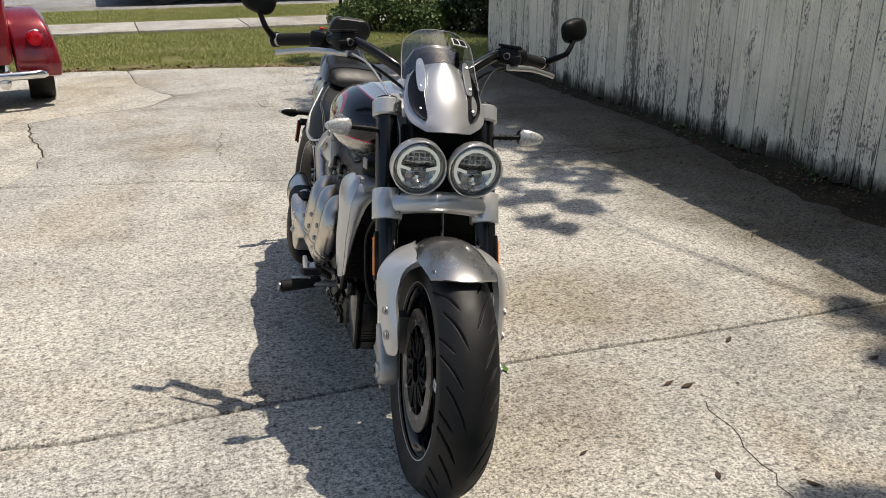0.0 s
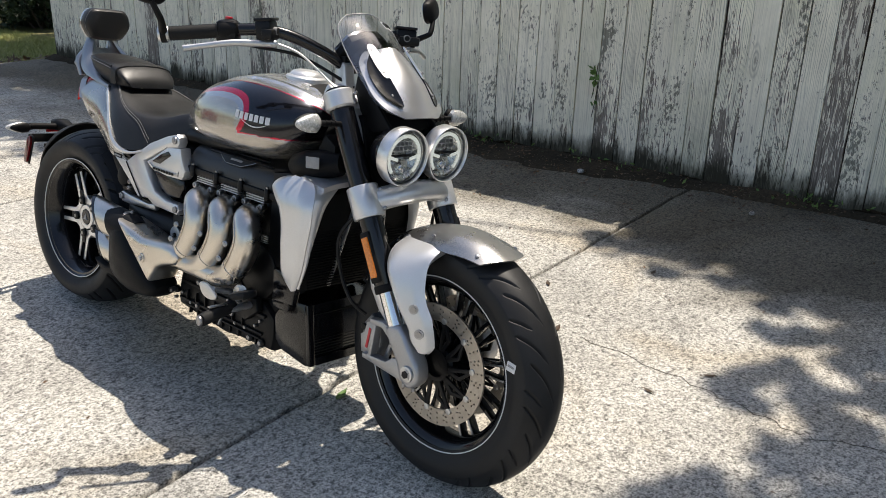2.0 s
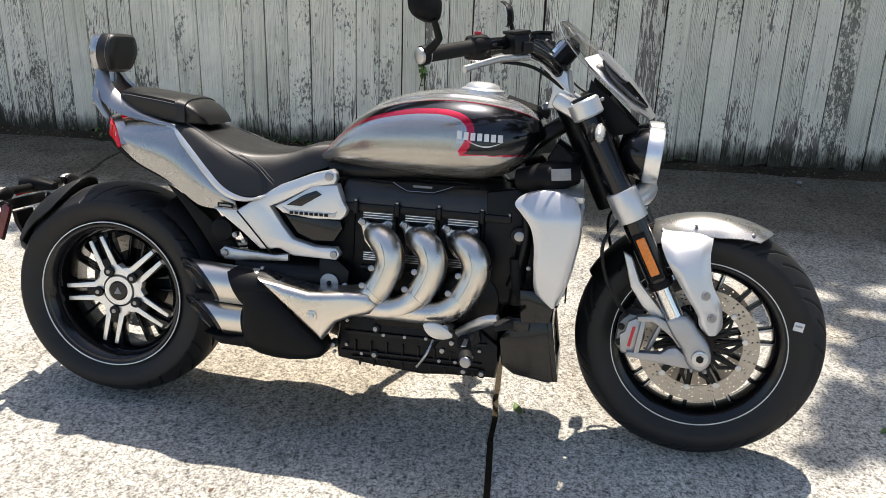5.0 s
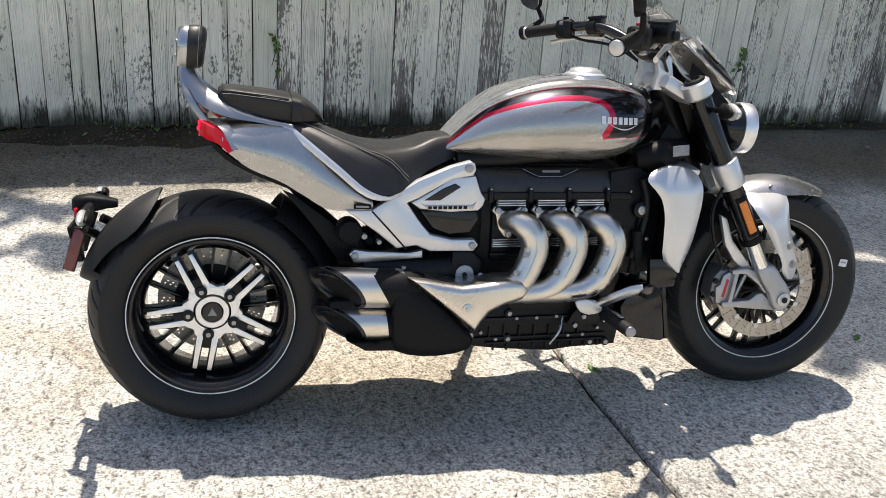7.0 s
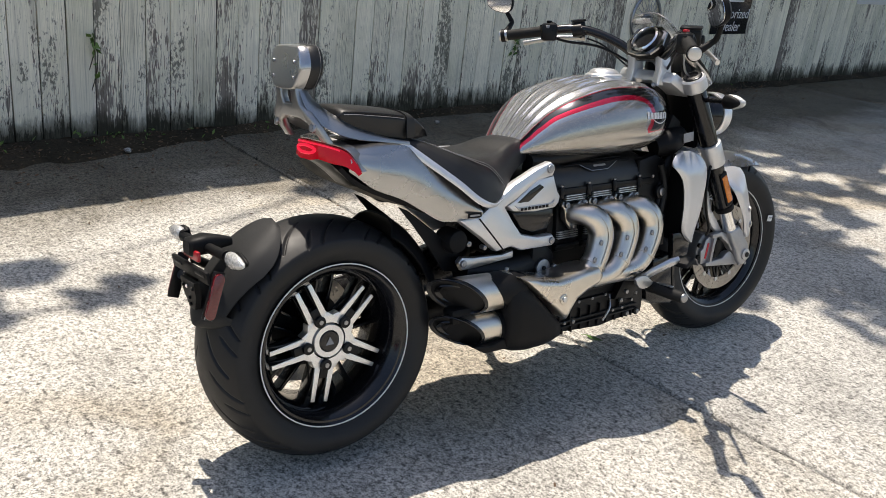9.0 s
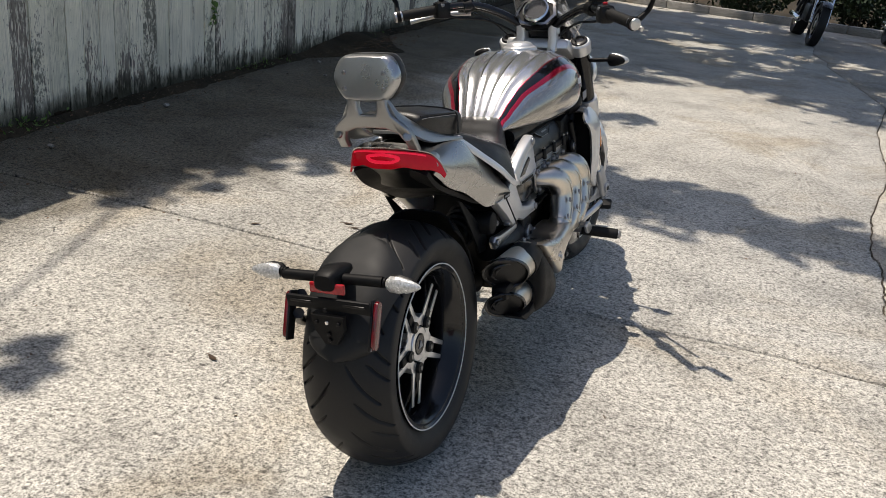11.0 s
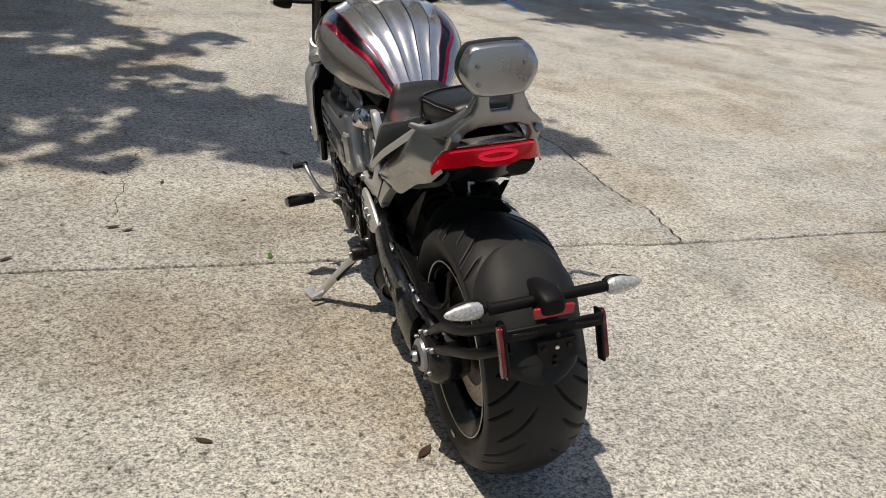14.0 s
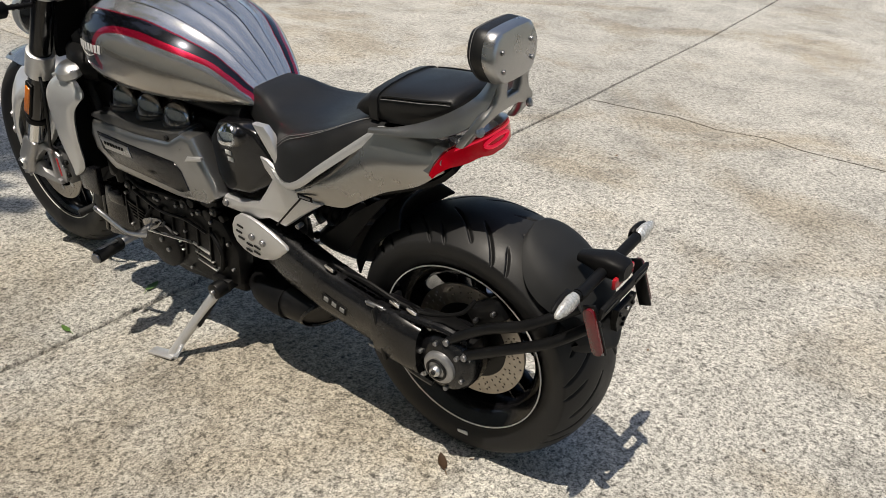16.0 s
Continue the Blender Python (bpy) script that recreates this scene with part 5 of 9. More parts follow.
def screen_pt(u, v, lift=0.0, wide=1.0):
    """u down the screen, v across it."""
    x, z = curve1([(a, b) for a, b, c in SCREEN], u), curve1([(a, c) for a, b, c in SCREEN], u)
    w = curve1([(0, 0.048), (0.04, 0.070), (0.15, 0.096), (0.45, 0.106), (0.7, 0.110), (0.85, 0.110), (0.94, 0.096), (1.0, 0.060)], u) * wide
    t = 2 * v - 1
    bow = curve1([(0, 0.018), (0.2, 0.042), (0.5, 0.055), (0.8, 0.045), (1, 0.012)], u)
    y = w * t
    return (x - bow * t * t + lift * 0.63, y, z - 0.55 * bow * t * t * 0.6 + lift * 0.77)


def fly_screen():
    g = fp("wind_screen", b_sheet(lambda u, v: screen_pt(lerp(0, 0.93, u), v), 28, 20, 0.003), M_SMOKE, bike, "small smoke-tinted wind screen")
    g.visible_shadow = False
    c = fp("headlamp_cowl", b_sheet(lambda u, v: screen_pt(lerp(0.42, 1.0, u), v, 0.007, curve1([(0, 0.48), (0.08, 0.66), (0.20, 0.83), (0.35, 0.92), (0.65, 1.0), (0.85, 1.0), (1, 1.0)], u)), 26, 20, 0.006), M_NOSEPAINT, bike, "silver-grey painted cowl over the headlamps")
    for s in (-1, 1):
        inner, outer = [(0, 0.275), (0.5, 0.272), (0.85, 0.262), (0.96, 0.275), (1, 0.300)], [(0, 0.350), (0.2, 0.415), (0.5, 0.450), (0.8, 0.430), (0.94, 0.380), (1, 0.325)]
        fp("cowl_inset", b_sheet(lambda u, v: screen_pt(lerp(0.49, 0.925, u), 0.5 + s * lerp(curve1(inner, u), curve1(outer, u), v), 0.0102 - 0.005 * math.sin(math.pi * u) ** 0.5 * math.sin(math.pi * v)), 24, 8, 0.004), M_GLOSS, c, "gloss black inset")
        fp("screen_strip_bright", b_sheet(lambda u, v: screen_pt(lerp(0.40, 0.72, u), 0.5 + s * (0.302 + 0.100 * (v - 0.5) * (0.35 + 0.65 * math.sin(math.pi * u) ** 0.4)), 0.0130), 16, 3, 0.004), M_MACHINED, c)
        for u, w in ((0.455, 0.312), (0.67, 0.312), (0.84, 0.325)):
            q = screen_pt(u, 0.5 + s * w, 0.0145 if u < 0.8 else 0.0085)
            bolt(q, (0.63, 0, 0.77), 0.006, 0.005, c, fp)
    rim = [screen_pt(u, 0.0) for u in (0.62, 0.45, 0.3, 0.15, 0.06, 0.0)] + [screen_pt(0.0, v) for v in (0.25, 0.5, 0.75)] + [screen_pt(u, 1.0) for u in (0.0, 0.06, 0.15, 0.3, 0.45, 0.62)]
    fp("screen_edge", b_tube(rim, 0.0014, 6, 4), M_GREYPRINT, g)
    tag = fp("paper_tag", b_sheet(lambda u, v: screen_pt(lerp(0.09, 0.17, u), lerp(0.70, 0.94, v), 0.002), 4, 5, 0.001), M_WHITE, g)
    for a, b in ((0.72, 0.80), (0.83, 0.92)):
        fp("print_bar", b_sheet(lambda u, v: screen_pt(lerp(0.10, 0.16, u), lerp(a, b, v), 0.0035), 3, 3, 0.001), M_PLASTIC, tag)
    fp("cowl_back", b_sheet(lambda u, v: (curve1([(0, 1.405), (0.5, 1.44), (1, 1.475)], u), lerp(-0.075, 0.075, v), curve1([(0, 0.985), (0.5, 0.945), (1, 0.90)], u)), 8, 6, 0.02), M_PLASTIC, c)
    for s in (-1, 1):
        fp("cowl_cheek", b_prof([(1.352, 1.030), (1.400, 0.990), (1.447, 0.948), (1.492, 0.905), (1.420, 0.888), (1.372, 0.935), (1.345, 0.985)], s * 0.082 - 0.006, s * 0.082 + 0.006, 0.004), M_PLASTIC, c)


fly_screen()


def front_signal(s):
    root = Vector((1.385, s * 0.135, 0.905))
    tip = Vector((1.392, s * 0.247, 0.912))
    ind = fp("front_indicator", b_rod(root, tip, 0.0072, 10), M_PLASTIC, bike, "indicator with clear lens on a black stalk")
    for k in range(3):
        p = root.lerp(tip, 0.45 + 0.14 * k)
        fp("stalk_ring", b_rod(p - Vector((0, 0.002, 0)), p + Vector((0, 0.002, 0)), 0.0092, 10), M_PLASTIC, ind)
    sec = [(0.0, 0.010, 0.014), (0.008, 0.014, 0.024), (0.030, 0.014, 0.0235), (0.052, 0.012, 0.017), (0.066, 0.008, 0.010), (0.071, 0.003, 0.004)]
    rings = [[(1.394 + 0.012 * 0 + rx * math.cos(a), s * (0.241 + d), 0.912 + rz * math.sin(a)) for a in (2 * math.pi * k / 14 for k in range(14))] for d, rx, rz in sec]
    fp("lens", b_loft(rings), M_CLEARLAMP, ind, "clear faceted lens")
    back = [[(1.386 - 0.010 + rx * 0.8 * math.cos(a), s * (0.239 + d * 0.9), 0.912 + rz * 0.95 * math.sin(a)) for a in (2 * math.pi * k / 12 for k in range(12))] for d, rx, rz in sec]
    fp("lamp_body", b_loft(back), M_PLASTIC, ind)


front_signal(-1)
front_signal(1)


def handlebar():
    half = [(1.268, 0.0, 1.035), (1.268, 0.055, 1.036), (1.245, 0.115, 1.070), (1.195, 0.185, 1.103), (1.150, 0.240, 1.112), (1.085, 0.315, 1.102), (0.995, 0.420, 1.080)]
    pts = [(x, -y, z) for x, y, z in half[:0:-1]] + half
    bar = fp("handlebar", b_tube(pts, 0.0155, 14, 6), M_GLOSS, bike, "wide swept gloss black handlebar")
    for s in (-1, 1):
        lp = lambda q: (q[0], s * q[1], q[2])
        riser = [(1.243, 0.948), (1.312, 0.948), (1.302, 0.985), (1.290, 1.042), (1.268, 1.056), (1.250, 1.040), (1.254, 0.995)]
        fp("riser", b_prof(riser, s * 0.062 - 0.017, s * 0.062 + 0.017, 0.006), M_SILVER, bar, "silver handlebar riser")
        bolt((1.268, s * 0.062, 1.055), "z", 0.007, 0.01, bar, fp)
        a, b = Vector(lp((1.076, 0.325, 1.0992))), Vector(lp((0.998, 0.4165, 1.0805)))
        rings, rr = [], []
        for k in range(30):
            rings.append(a.lerp(b, k / 29))
            rr.append(0.0175 + (0.0012 if k % 2 else 0.0) + (0.004 if k == 0 else 0))
        fp("grip", b_tube(rings, rr, 16, 0), M_GRIP, bar, "ribbed black rubber grip")
        d = (b - a).normalized()
        end = fp("bar_end", b_rod(b, b + d * 0.030, 0.0195, 20, 0.004), M_ALU, bar, "bright bar-end weight")
        fp("switch_gear", b_tube([a - d * 0.052, a - d * 0.04, a - d * 0.010, a - d * 0.001], [0.020, 0.027, 0.027, 0.021], 14, 3), M_PLASTIC, bar)
        sg = a - d * 0.028
        fp("switch_box", b_box((0.056, 0.052, 0.060), (sg.x - 0.004, sg.y, sg.z - 0.006), 0.012, (0, 0, s * -38)), M_BLACK, bar)
        fp("cable", b_tube([(sg.x, sg.y, sg.z - 0.02), (sg.x + 0.04, sg.y - s * 0.05, sg.z - 0.035), (sg.x + 0.12, sg.y - s * 0.14, sg.z - 0.05), (1.30, s * 0.05, 0.985)], 0.0045, 8, 6), M_BLACK, bar)
        for k, m_ in enumerate((M_GREYPRINT, M_REDPRINT if s > 0 else M_GREYPRINT, M_PLASTIC)):
            fp("switch", b_box((0.012, 0.016, 0.010), (sg.x - 0.024, sg.y + s * (-0.012 + 0.013 * k), sg.z + 0.013 - 0.014 * (k % 2)), 0.002), m_, bar)
        fp("switch", b_box((0.016, 0.014, 0.008), (sg.x - 0.005, sg.y, sg.z + 0.029), 0.002), M_REDPRINT if s < 0 else M_PLASTIC, bar)
        # master cylinder and reservoir
        mc = Vector(lp((1.155, 0.236, 1.108)))
        fp("lever_clamp", b_tube([mc + d * 0.012, mc - d * 0.018], 0.023, 12, 0), M_BLACK, bar)
        res = fp("fluid_reservoir", b_box((0.042, 0.060, 0.052), (mc.x + 0.022, mc.y + s * 0.014, mc.z + 0.004), 0.007, (0, -8, s * -35)), M_BLACK, bar, "square black fluid reservoir")
        fp("lid", b_box((0.047, 0.065, 0.008), (mc.x + 0.019, mc.y + s * 0.014, mc.z + 0.032), 0.003, (0, -8, s * -35)), M_BLACK, res)
        fp("sight_glass", b_rod((mc.x + 0.038, mc.y + s * 0.002, mc.z + 0.006), (mc.x + 0.046, mc.y - s * 0.003, mc.z + 0.006), 0.010, 16), M_GREYPRINT, res)
        fp("sight_glass_middle", b_rod((mc.x + 0.040, mc.y + s * 0.001, mc.z + 0.006), (mc.x + 0.0468, mc.y - s * 0.0035, mc.z + 0.006), 0.0078, 16), M_BLACK, res)
        fp("lever_body", b_box((0.03, 0.085, 0.026), (mc.x + 0.030, mc.y + s * 0.004, mc.z - 0.002), 0.006, (0, 0, s * -35)), M_BLACK, bar)
        lev = [lp(q) for q in ((1.205, 0.240, 1.082), (1.182, 0.285, 1.080), (1.150, 0.335, 1.076), (1.110, 0.395, 1.062), (1.086, 0.432, 1.052))]
        fp("lever", b_tube(lev, [0.0095, 0.009, 0.0085, 0.0075, 0.0085], 10, 6, 0.8), M_ALU, bar, "polished hand lever")
        bolt((1.192, s * 0.252, 1.090), "z", 0.006, 0.016, bar, fp, M_BLACK)
        # bar-end mirror
        m0 = b + d * 0.016
        mid = Vector((1.032, -0.462, 1.116) if s < 0 else (1.062, 0.476, 1.122))
        neck = Vector((1.022, -0.482, 1.158) if s < 0 else (1.046, 0.500, 1.165))
        arm = fp("mirror_arm", b_tube([m0 + Vector((0.006, s * 0.004, 0.004)), m0.lerp(mid, 0.85), mid.lerp(neck, 0.15), neck], [0.012, 0.0085, 0.0085, 0.007], 10, 3), M_PLASTIC, bar)
        fp("mirror_clamp", b_rod(m0 - d * 0.008, m0 + d * 0.006, 0.0225, 18), M_PLASTIC, arm)
        face = Matrix.Translation((1.000, -0.484, 1.190) if s < 0 else (1.024, 0.503, 1.194)) @ Matrix.Rotation(radians(s * 24), 4, "Z") @ Matrix.Rotation(radians(-10), 4, "Y") @ Matrix.Rotation(radians(s * 14), 4, "X")
        oval = [(0.053 * math.copysign(abs(math.cos(t)) ** 0.75, math.cos(t)), 0.038 * math.copysign(abs(math.sin(t)) ** 0.75, math.sin(t))) for t in (2 * math.pi * k / 32 for k in range(32))]
        shell = b_loft([[(x, y * f, z * f) for y, z in oval] for x, f in ((0.022, 0.45), (0.018, 0.75), (0.008, 0.97), (-0.004, 1.0), (-0.006, 0.97))])
        sh = fp("mirror_shell", moved(shell, face), M_PLASTIC, bar, "black bar-end mirror")
        fp("mirror_glass", moved(b_loft([[(x, y * f, z * f) for y, z in oval] for x, f in ((-0.0065, 0.93), (-0.0078, 0.925))]), face), M_MIRROR, sh)
        # hydraulic hose
        hose = [lp(q) for q in ((1.195, 0.225, 1.082), (1.235, 0.180, 1.060), (1.300, 0.135, 1.000), (1.365, 0.120, 0.960), (1.395, 0.105, 0.90), (1.43, 0.11, 0.80))]
        fp("hose", b_tube(hose, 0.0030, 8, 7), M_ALU if s < 0 else M_BLACK, bar)
    fp("bar_clamp", b_box((0.034, 0.15, 0.016), (1.268, 0, 1.056), 0.005), M_BLACK, bar)


handlebar()


def dial():
    c = Vector((1.262, 0.0, 1.080))
    m = Matrix.Translation(c) @ Matrix.Rotation(radians(-52), 4, "Y")
    six = [(0.058, 0.030), (0.040, 0.066), (-0.012, 0.080), (-0.052, 0.052), (-0.060, 0.0)]
    outline = six + [(x, -y) for x, y in six[::-1][1:]] + []
    outline = [(p[0], p[1]) for p in outline]
    ring = lambda f, z: [m @ Vector((x * f, y * f, z)) for x, y in outline]
    body = fp("instrument", b_loft([ring(0.7, -0.030), ring(0.98, -0.012), ring(1.0, 0.006), ring(0.94, 0.012)]), M_PLASTIC, bike, "round instrument in a black and silver surround")
    bz = b_loft([ring(0.985, 0.006), ring(0.985, 0.015), ring(0.84, 0.017), ring(0.84, 0.009)], caps=False)
    fp("surround", bz, M_DARKCHROME, body)
    up = m @ Matrix.Rotation(radians(-90), 4, "X")
    fp("bezel", moved(b_lathe([(0.040, -0.010), (0.049, -0.010), (0.049, -0.026), (0.043, -0.030), (0.039, -0.020)], n=40, closed=True), up), M_CHROME, body)
    fp("display", moved(b_lathe([(0.0, -0.016), (0.040, -0.016), (0.040, -0.010), (0.0, -0.010)], n=32), up), M_BLACK, body)
    gl = fp("glass", moved(b_lathe([(0.0, -0.024), (0.041, -0.0235)], n=32), up), M_DIAL, body)
    gl.visible_shadow = False


dial()

# front mudguard
ARC = 0.352


def guard_pt(a0, a1, half, droop, r=ARC):
    def f(u, v):
        a, t = radians(lerp(a0, a1, u)), 2 * v - 1
        w = half * (0.84 + 0.16 * math.sin(math.pi * min(1, 0.10 + u * 0.9)) ** 0.6)
        a += radians(5.0 * abs(t) ** 2 * (1 - u) ** 3)
        rr = r - droop * abs(t) ** 2.6 * (0.55 + 0.45 * min(1, u / 0.35))
        return (AXLE_F.x + rr * math.cos(a), w * t, AXLE_F.z + rr * math.sin(a))
    return f


mud = fp("front_mudguard", b_sheet(guard_pt(63, 124, 0.090, 0.044), 28, 16, 0.004), M_COWLPAINT, bike, "silver-grey front mudguard on cast legs")
fp("mudguard_rear", b_sheet(guard_pt(120, 152, 0.084, 0.040, 0.347), 14, 12, 0.004), M_PLASTIC, mud)
LEG_BACK = [(0.396, 1.712), (0.420, 1.690), (0.449, 1.682), (0.503, 1.646), (0.556, 1.610), (0.600, 1.583), (0.630, 1.571), (0.652, 1.575)]
LEG_FRONT = [(0.396, 1.738), (0.415, 1.750), (0.484, 1.737), (0.520, 1.717), (0.555, 1.706), (0.607, 1.699), (0.640, 1.703), (0.652, 1.705)]
LEG_OUT = [(0.396, 0.144), (0.42, 0.150), (0.47, 0.158), (0.55, 0.160), (0.59, 0.154), (0.62, 0.138), (0.640, 0.112), (0.652, 0.086)]
for s in (-1, 1):
    def leg_pt(u, v):
        z = lerp(0.396, 0.652, u)
        x = lerp(curve1(LEG_BACK, z), curve1(LEG_FRONT, z), v)
        lean = 0.40 * max(-0.045, min(0.05, x - 1.702 - 0.367 * (0.492 - z))) * min(1, max(0, (0.64 - z) / 0.06))
        round_ = 0.012 * max(0, abs(2 * v - 1) - 0.55) ** 1.5 / 0.30
        return (x, s * (curve1(LEG_OUT, z) - lean - round_), z)
    g = b_sheet(leg_pt, 26, 12, 0.018 * s)
    leg = fp("mudguard_leg", g, M_LEGPAINT, mud, "silver cast mudguard leg", 50)
    for q in ((1.697, 0.505), (1.719, 0.446)):
        at, way = Vector((q[0], s * (0.1615 - (0.004 if q[1] < 0.45 else 0)), q[1])), Vector((0.387, s * 0.922, 0))
        fp("boss", b_rod(at - way * 0.004, at + way * 0.0012, 0.0125, 18), M_CAST, leg)
        fp("bolt", b_rod(at, at + way * 0.004, 0.0085, 6), M_BOLT, leg)
    fp("mudguard_brace", b_prof([(1.478, 0.592), (1.502, 0.580), (1.530, 0.512), (1.606, 0.424), (1.590, 0.408), (1.540, 0.450), (1.506, 0.498)], s * 0.118 - 0.010, s * 0.118 + 0.010, 0.005), M_SILVER, mud)
    for a in (72, 97, 112):
        bolt((AXLE_F.x + 0.338 * math.cos(radians(a)), s * 0.074, AXLE_F.z + 0.338 * math.sin(radians(a))), (math.cos(radians(a)), s * 0.7, math.sin(radians(a))), 0.006, 0.006, mud, fp)
fp("brake_hose", b_tube([(1.47, -0.150, 0.70), (1.425, -0.175, 0.62), (1.44, -0.175, 0.53), (1.478, -0.165, 0.46), (1.505, -0.135, 0.425)], 0.005, 8, 8), M_BLACK)
fp("brake_hose", b_tube([(1.47, 0.150, 0.70), (1.425, 0.175, 0.62), (1.44, 0.175, 0.53), (1.478, 0.165, 0.46), (1.505, 0.135, 0.425)], 0.005, 8, 8), M_BLACK)


# ---- tank
TANK_TOP = [(0.60, 0.770), (0.635, 0.800), (0.665, 0.834), (0.71, 0.880), (0.775, 0.928), (0.84, 0.955), (0.905, 0.971), (0.99, 0.982), (1.09, 0.976), (1.165, 0.957), (1.22, 0.925), (1.25, 0.880)]
TANK_LOW = [(0.60, 0.765), (0.65, 0.758), (0.745, 0.750), (0.90, 0.742), (1.03, 0.741), (1.10, 0.748), (1.16, 0.770), (1.21, 0.815), (1.25, 0.870)]
TANK_WID = [(0.60, 0.055), (0.64, 0.092), (0.70, 0.136), (0.80, 0.190), (0.90, 0.213), (1.0, 0.219), (1.10, 0.207), (1.17, 0.176), (1.22, 0.125), (1.25, 0.055)]


def tank_pt(x, a):
    """a from 0 on the crest to pi at the keel; y is the right-hand side made positive."""
    t, b, w = curve1(TANK_TOP, x), curve1(TANK_LOW, x), curve1(TANK_WID, x)
    zc = b + 0.46 * (t - b)
    s, c = math.sin(a), math.cos(a)
    y = w * abs(s) ** 0.80
    z = zc + (t - zc) * abs(c) ** 0.92 if c >= 0 else zc - (zc - b) * abs(c) ** 0.62
    return y, z


STRIPE = [(0.602, 0.752), (0.631, 0.786), (0.659, 0.812), (0.686, 0.837), (0.733, 0.872), (0.80, 0.900), (0.88, 0.919), (0.94, 0.926), (0.996, 0.925), (1.038, 0.912), (1.057, 0.884), (1.050, 0.852), (1.032, 0.822), (1.15, 0.824), (1.30, 0.826)]


def tank():
    nx, na = 120, 96
    line = np.array([(v.x, v.y) for v in spline([(x, z, 0) for x, z in STRIPE[:13]], 6)] + STRIPE[13:])
    poly = np.vstack([line, [(1.4, 0.6), (0.4, 0.6), (0.4, 0.765)]])

    def on_side(x, z, out=0.002):
        lo, hi = 0.0, 1.9
        for _ in range(30):
            mid = (lo + hi) / 2
            if tank_pt(x, mid)[1] > z:
                lo = mid
            else:
                hi = mid
        return tank_pt(x, lo)[0] + out

    solid = np.array([(x, on_side(x, z, 0.0), z) for x, z in line])

    def signed(x, y, z):
        p = np.array((x, y, z))
        a, b = solid[:-1], solid[1:]
        t = np.clip(((p - a) * (b - a)).sum(1) / ((b - a) ** 2).sum(1), 0, 1)
        dist = np.linalg.norm(p - a - t[:, None] * (b - a), axis=1)
        k = int(dist.argmin())
        inside = False
        for (x1, z1), (x2, z2) in zip(poly, np.roll(poly, -1, 0)):
            if (z1 > z) != (z2 > z) and x < (x2 - x1) * (z - z1) / (z2 - z1) + x1:
                inside = not inside
        width = 0.0028 if k >= len(line) - 4 else curve1([(0.60, 0.0055), (0.75, 0.0075), (0.9, 0.0095), (1.05, 0.0095)], x)
        return (-1 if inside else 1) * float(dist[k]) / width

    verts, sd, fr = [], [], []
    for i in range(nx + 1):
        x = 0.60 + 0.65 * (0.5 - 0.5 * math.cos(math.pi * i / nx))
        zs = curve1(STRIPE[:9], min(x, 0.99))
        a_s = next((math.pi * k / 400 for k in range(200) if tank_pt(min(x, 0.99), math.pi * k / 400)[1] < zs), 1.2)
        for j in range(2 * na):
            a = math.pi * (j if j <= na else 2 * na - j) / na
            y, z = tank_pt(x, a)
            for f0, f1 in ((0.0, 0.135), (0.135, 0.41), (0.41, 0.685)):
                if f0 < a / a_s < f1:
                    z -= 0.0048 * math.sin(math.pi * (a / a_s - f0) / (f1 - f0)) * min(1.0, (x - 0.6) / 0.12) * min(1.0, max(0.0, 1.2 - x) / 0.12)
            verts.append((x, -y if j <= na else y, z))
            sd.append(signed(x, y, z) if a < 2.6 else -9.0)
            fr.append(min(1.0, 0.7 * a / max(0.05, a_s)) / 0.7 if a < a_s else 1.0)
    m = 2 * na
    faces = [(i * m + j, i * m + (j + 1) % m, (i + 1) * m + (j + 1) % m, (i + 1) * m + j) for i in range(nx) for j in range(m)]
    faces += [tuple(range(m))[::-1], tuple(nx * m + j for j in range(m))]
    me = mesh_from(verts, faces, M_TANK, 60)
    for name, values in (("sd", sd), ("fr", fr)):
        at = me.attributes.new(name, "FLOAT", "POINT")
        at.data.foreach_set("value", values)
    t = part("fuel_tank", me, M_TANK, bike, "teardrop tank in silver, black and grey with red coach lines")

    for s in (-1, 1):
        for k in range(7):
            x0 = 1.022 + k * 0.0172 + 0.001
            wl = 0.0120
            top, bot = (0.881 - 0.0007 * k), (0.862 - 0.0007 * k)
            if k == 0:
                top += 0.002
            plate = b_sheet(lambda u, v: (lerp(x0, x0 + wl, u), s * on_side(lerp(x0, x0 + wl, u), lerp(bot, top, v)), lerp(bot, top, v)), 2, 2, 0.001)
            bp("emblem_block", plate, M_WHITE, t, "white plain emblem block")
        swoosh = b_sheet(lambda u, v: (lerp(1.050, 1.140, u), s * on_side(lerp(1.050, 1.140, u), 0.860 - 0.012 * math.sin(math.pi * u) - 0.0025 * v), 0.860 - 0.012 * math.sin(math.pi * u) - 0.0035 * v * math.sin(math.pi * u) - 0.0005), 14, 1, 0.001)
        bp("emblem_arc", swoosh, M_WHITE, t)
    cx = 1.056
    cap = bp("filler_cap", moved(b_lathe([(0.0, -0.025), (0.016, -0.0245), (0.030, -0.0225), (0.040, -0.0185), (0.046, -0.013), (0.049, -0.008), (0.055, -0.0065), (0.059, -0.003), (0.060, 0.004), (0.060, 0.012)], n=48), Matrix.Translation((cx, 0, 0.978)) @ Matrix.Rotation(radians(2), 4, "Y") @ Matrix.Rotation(radians(-90), 4, "X")), M_SILVER, t, "silver filler cap")
    bp("cap_flap", b_box((0.022, 0.014, 0.007), (cx - 0.060, 0, 0.979), 0.003), M_ALU, cap)
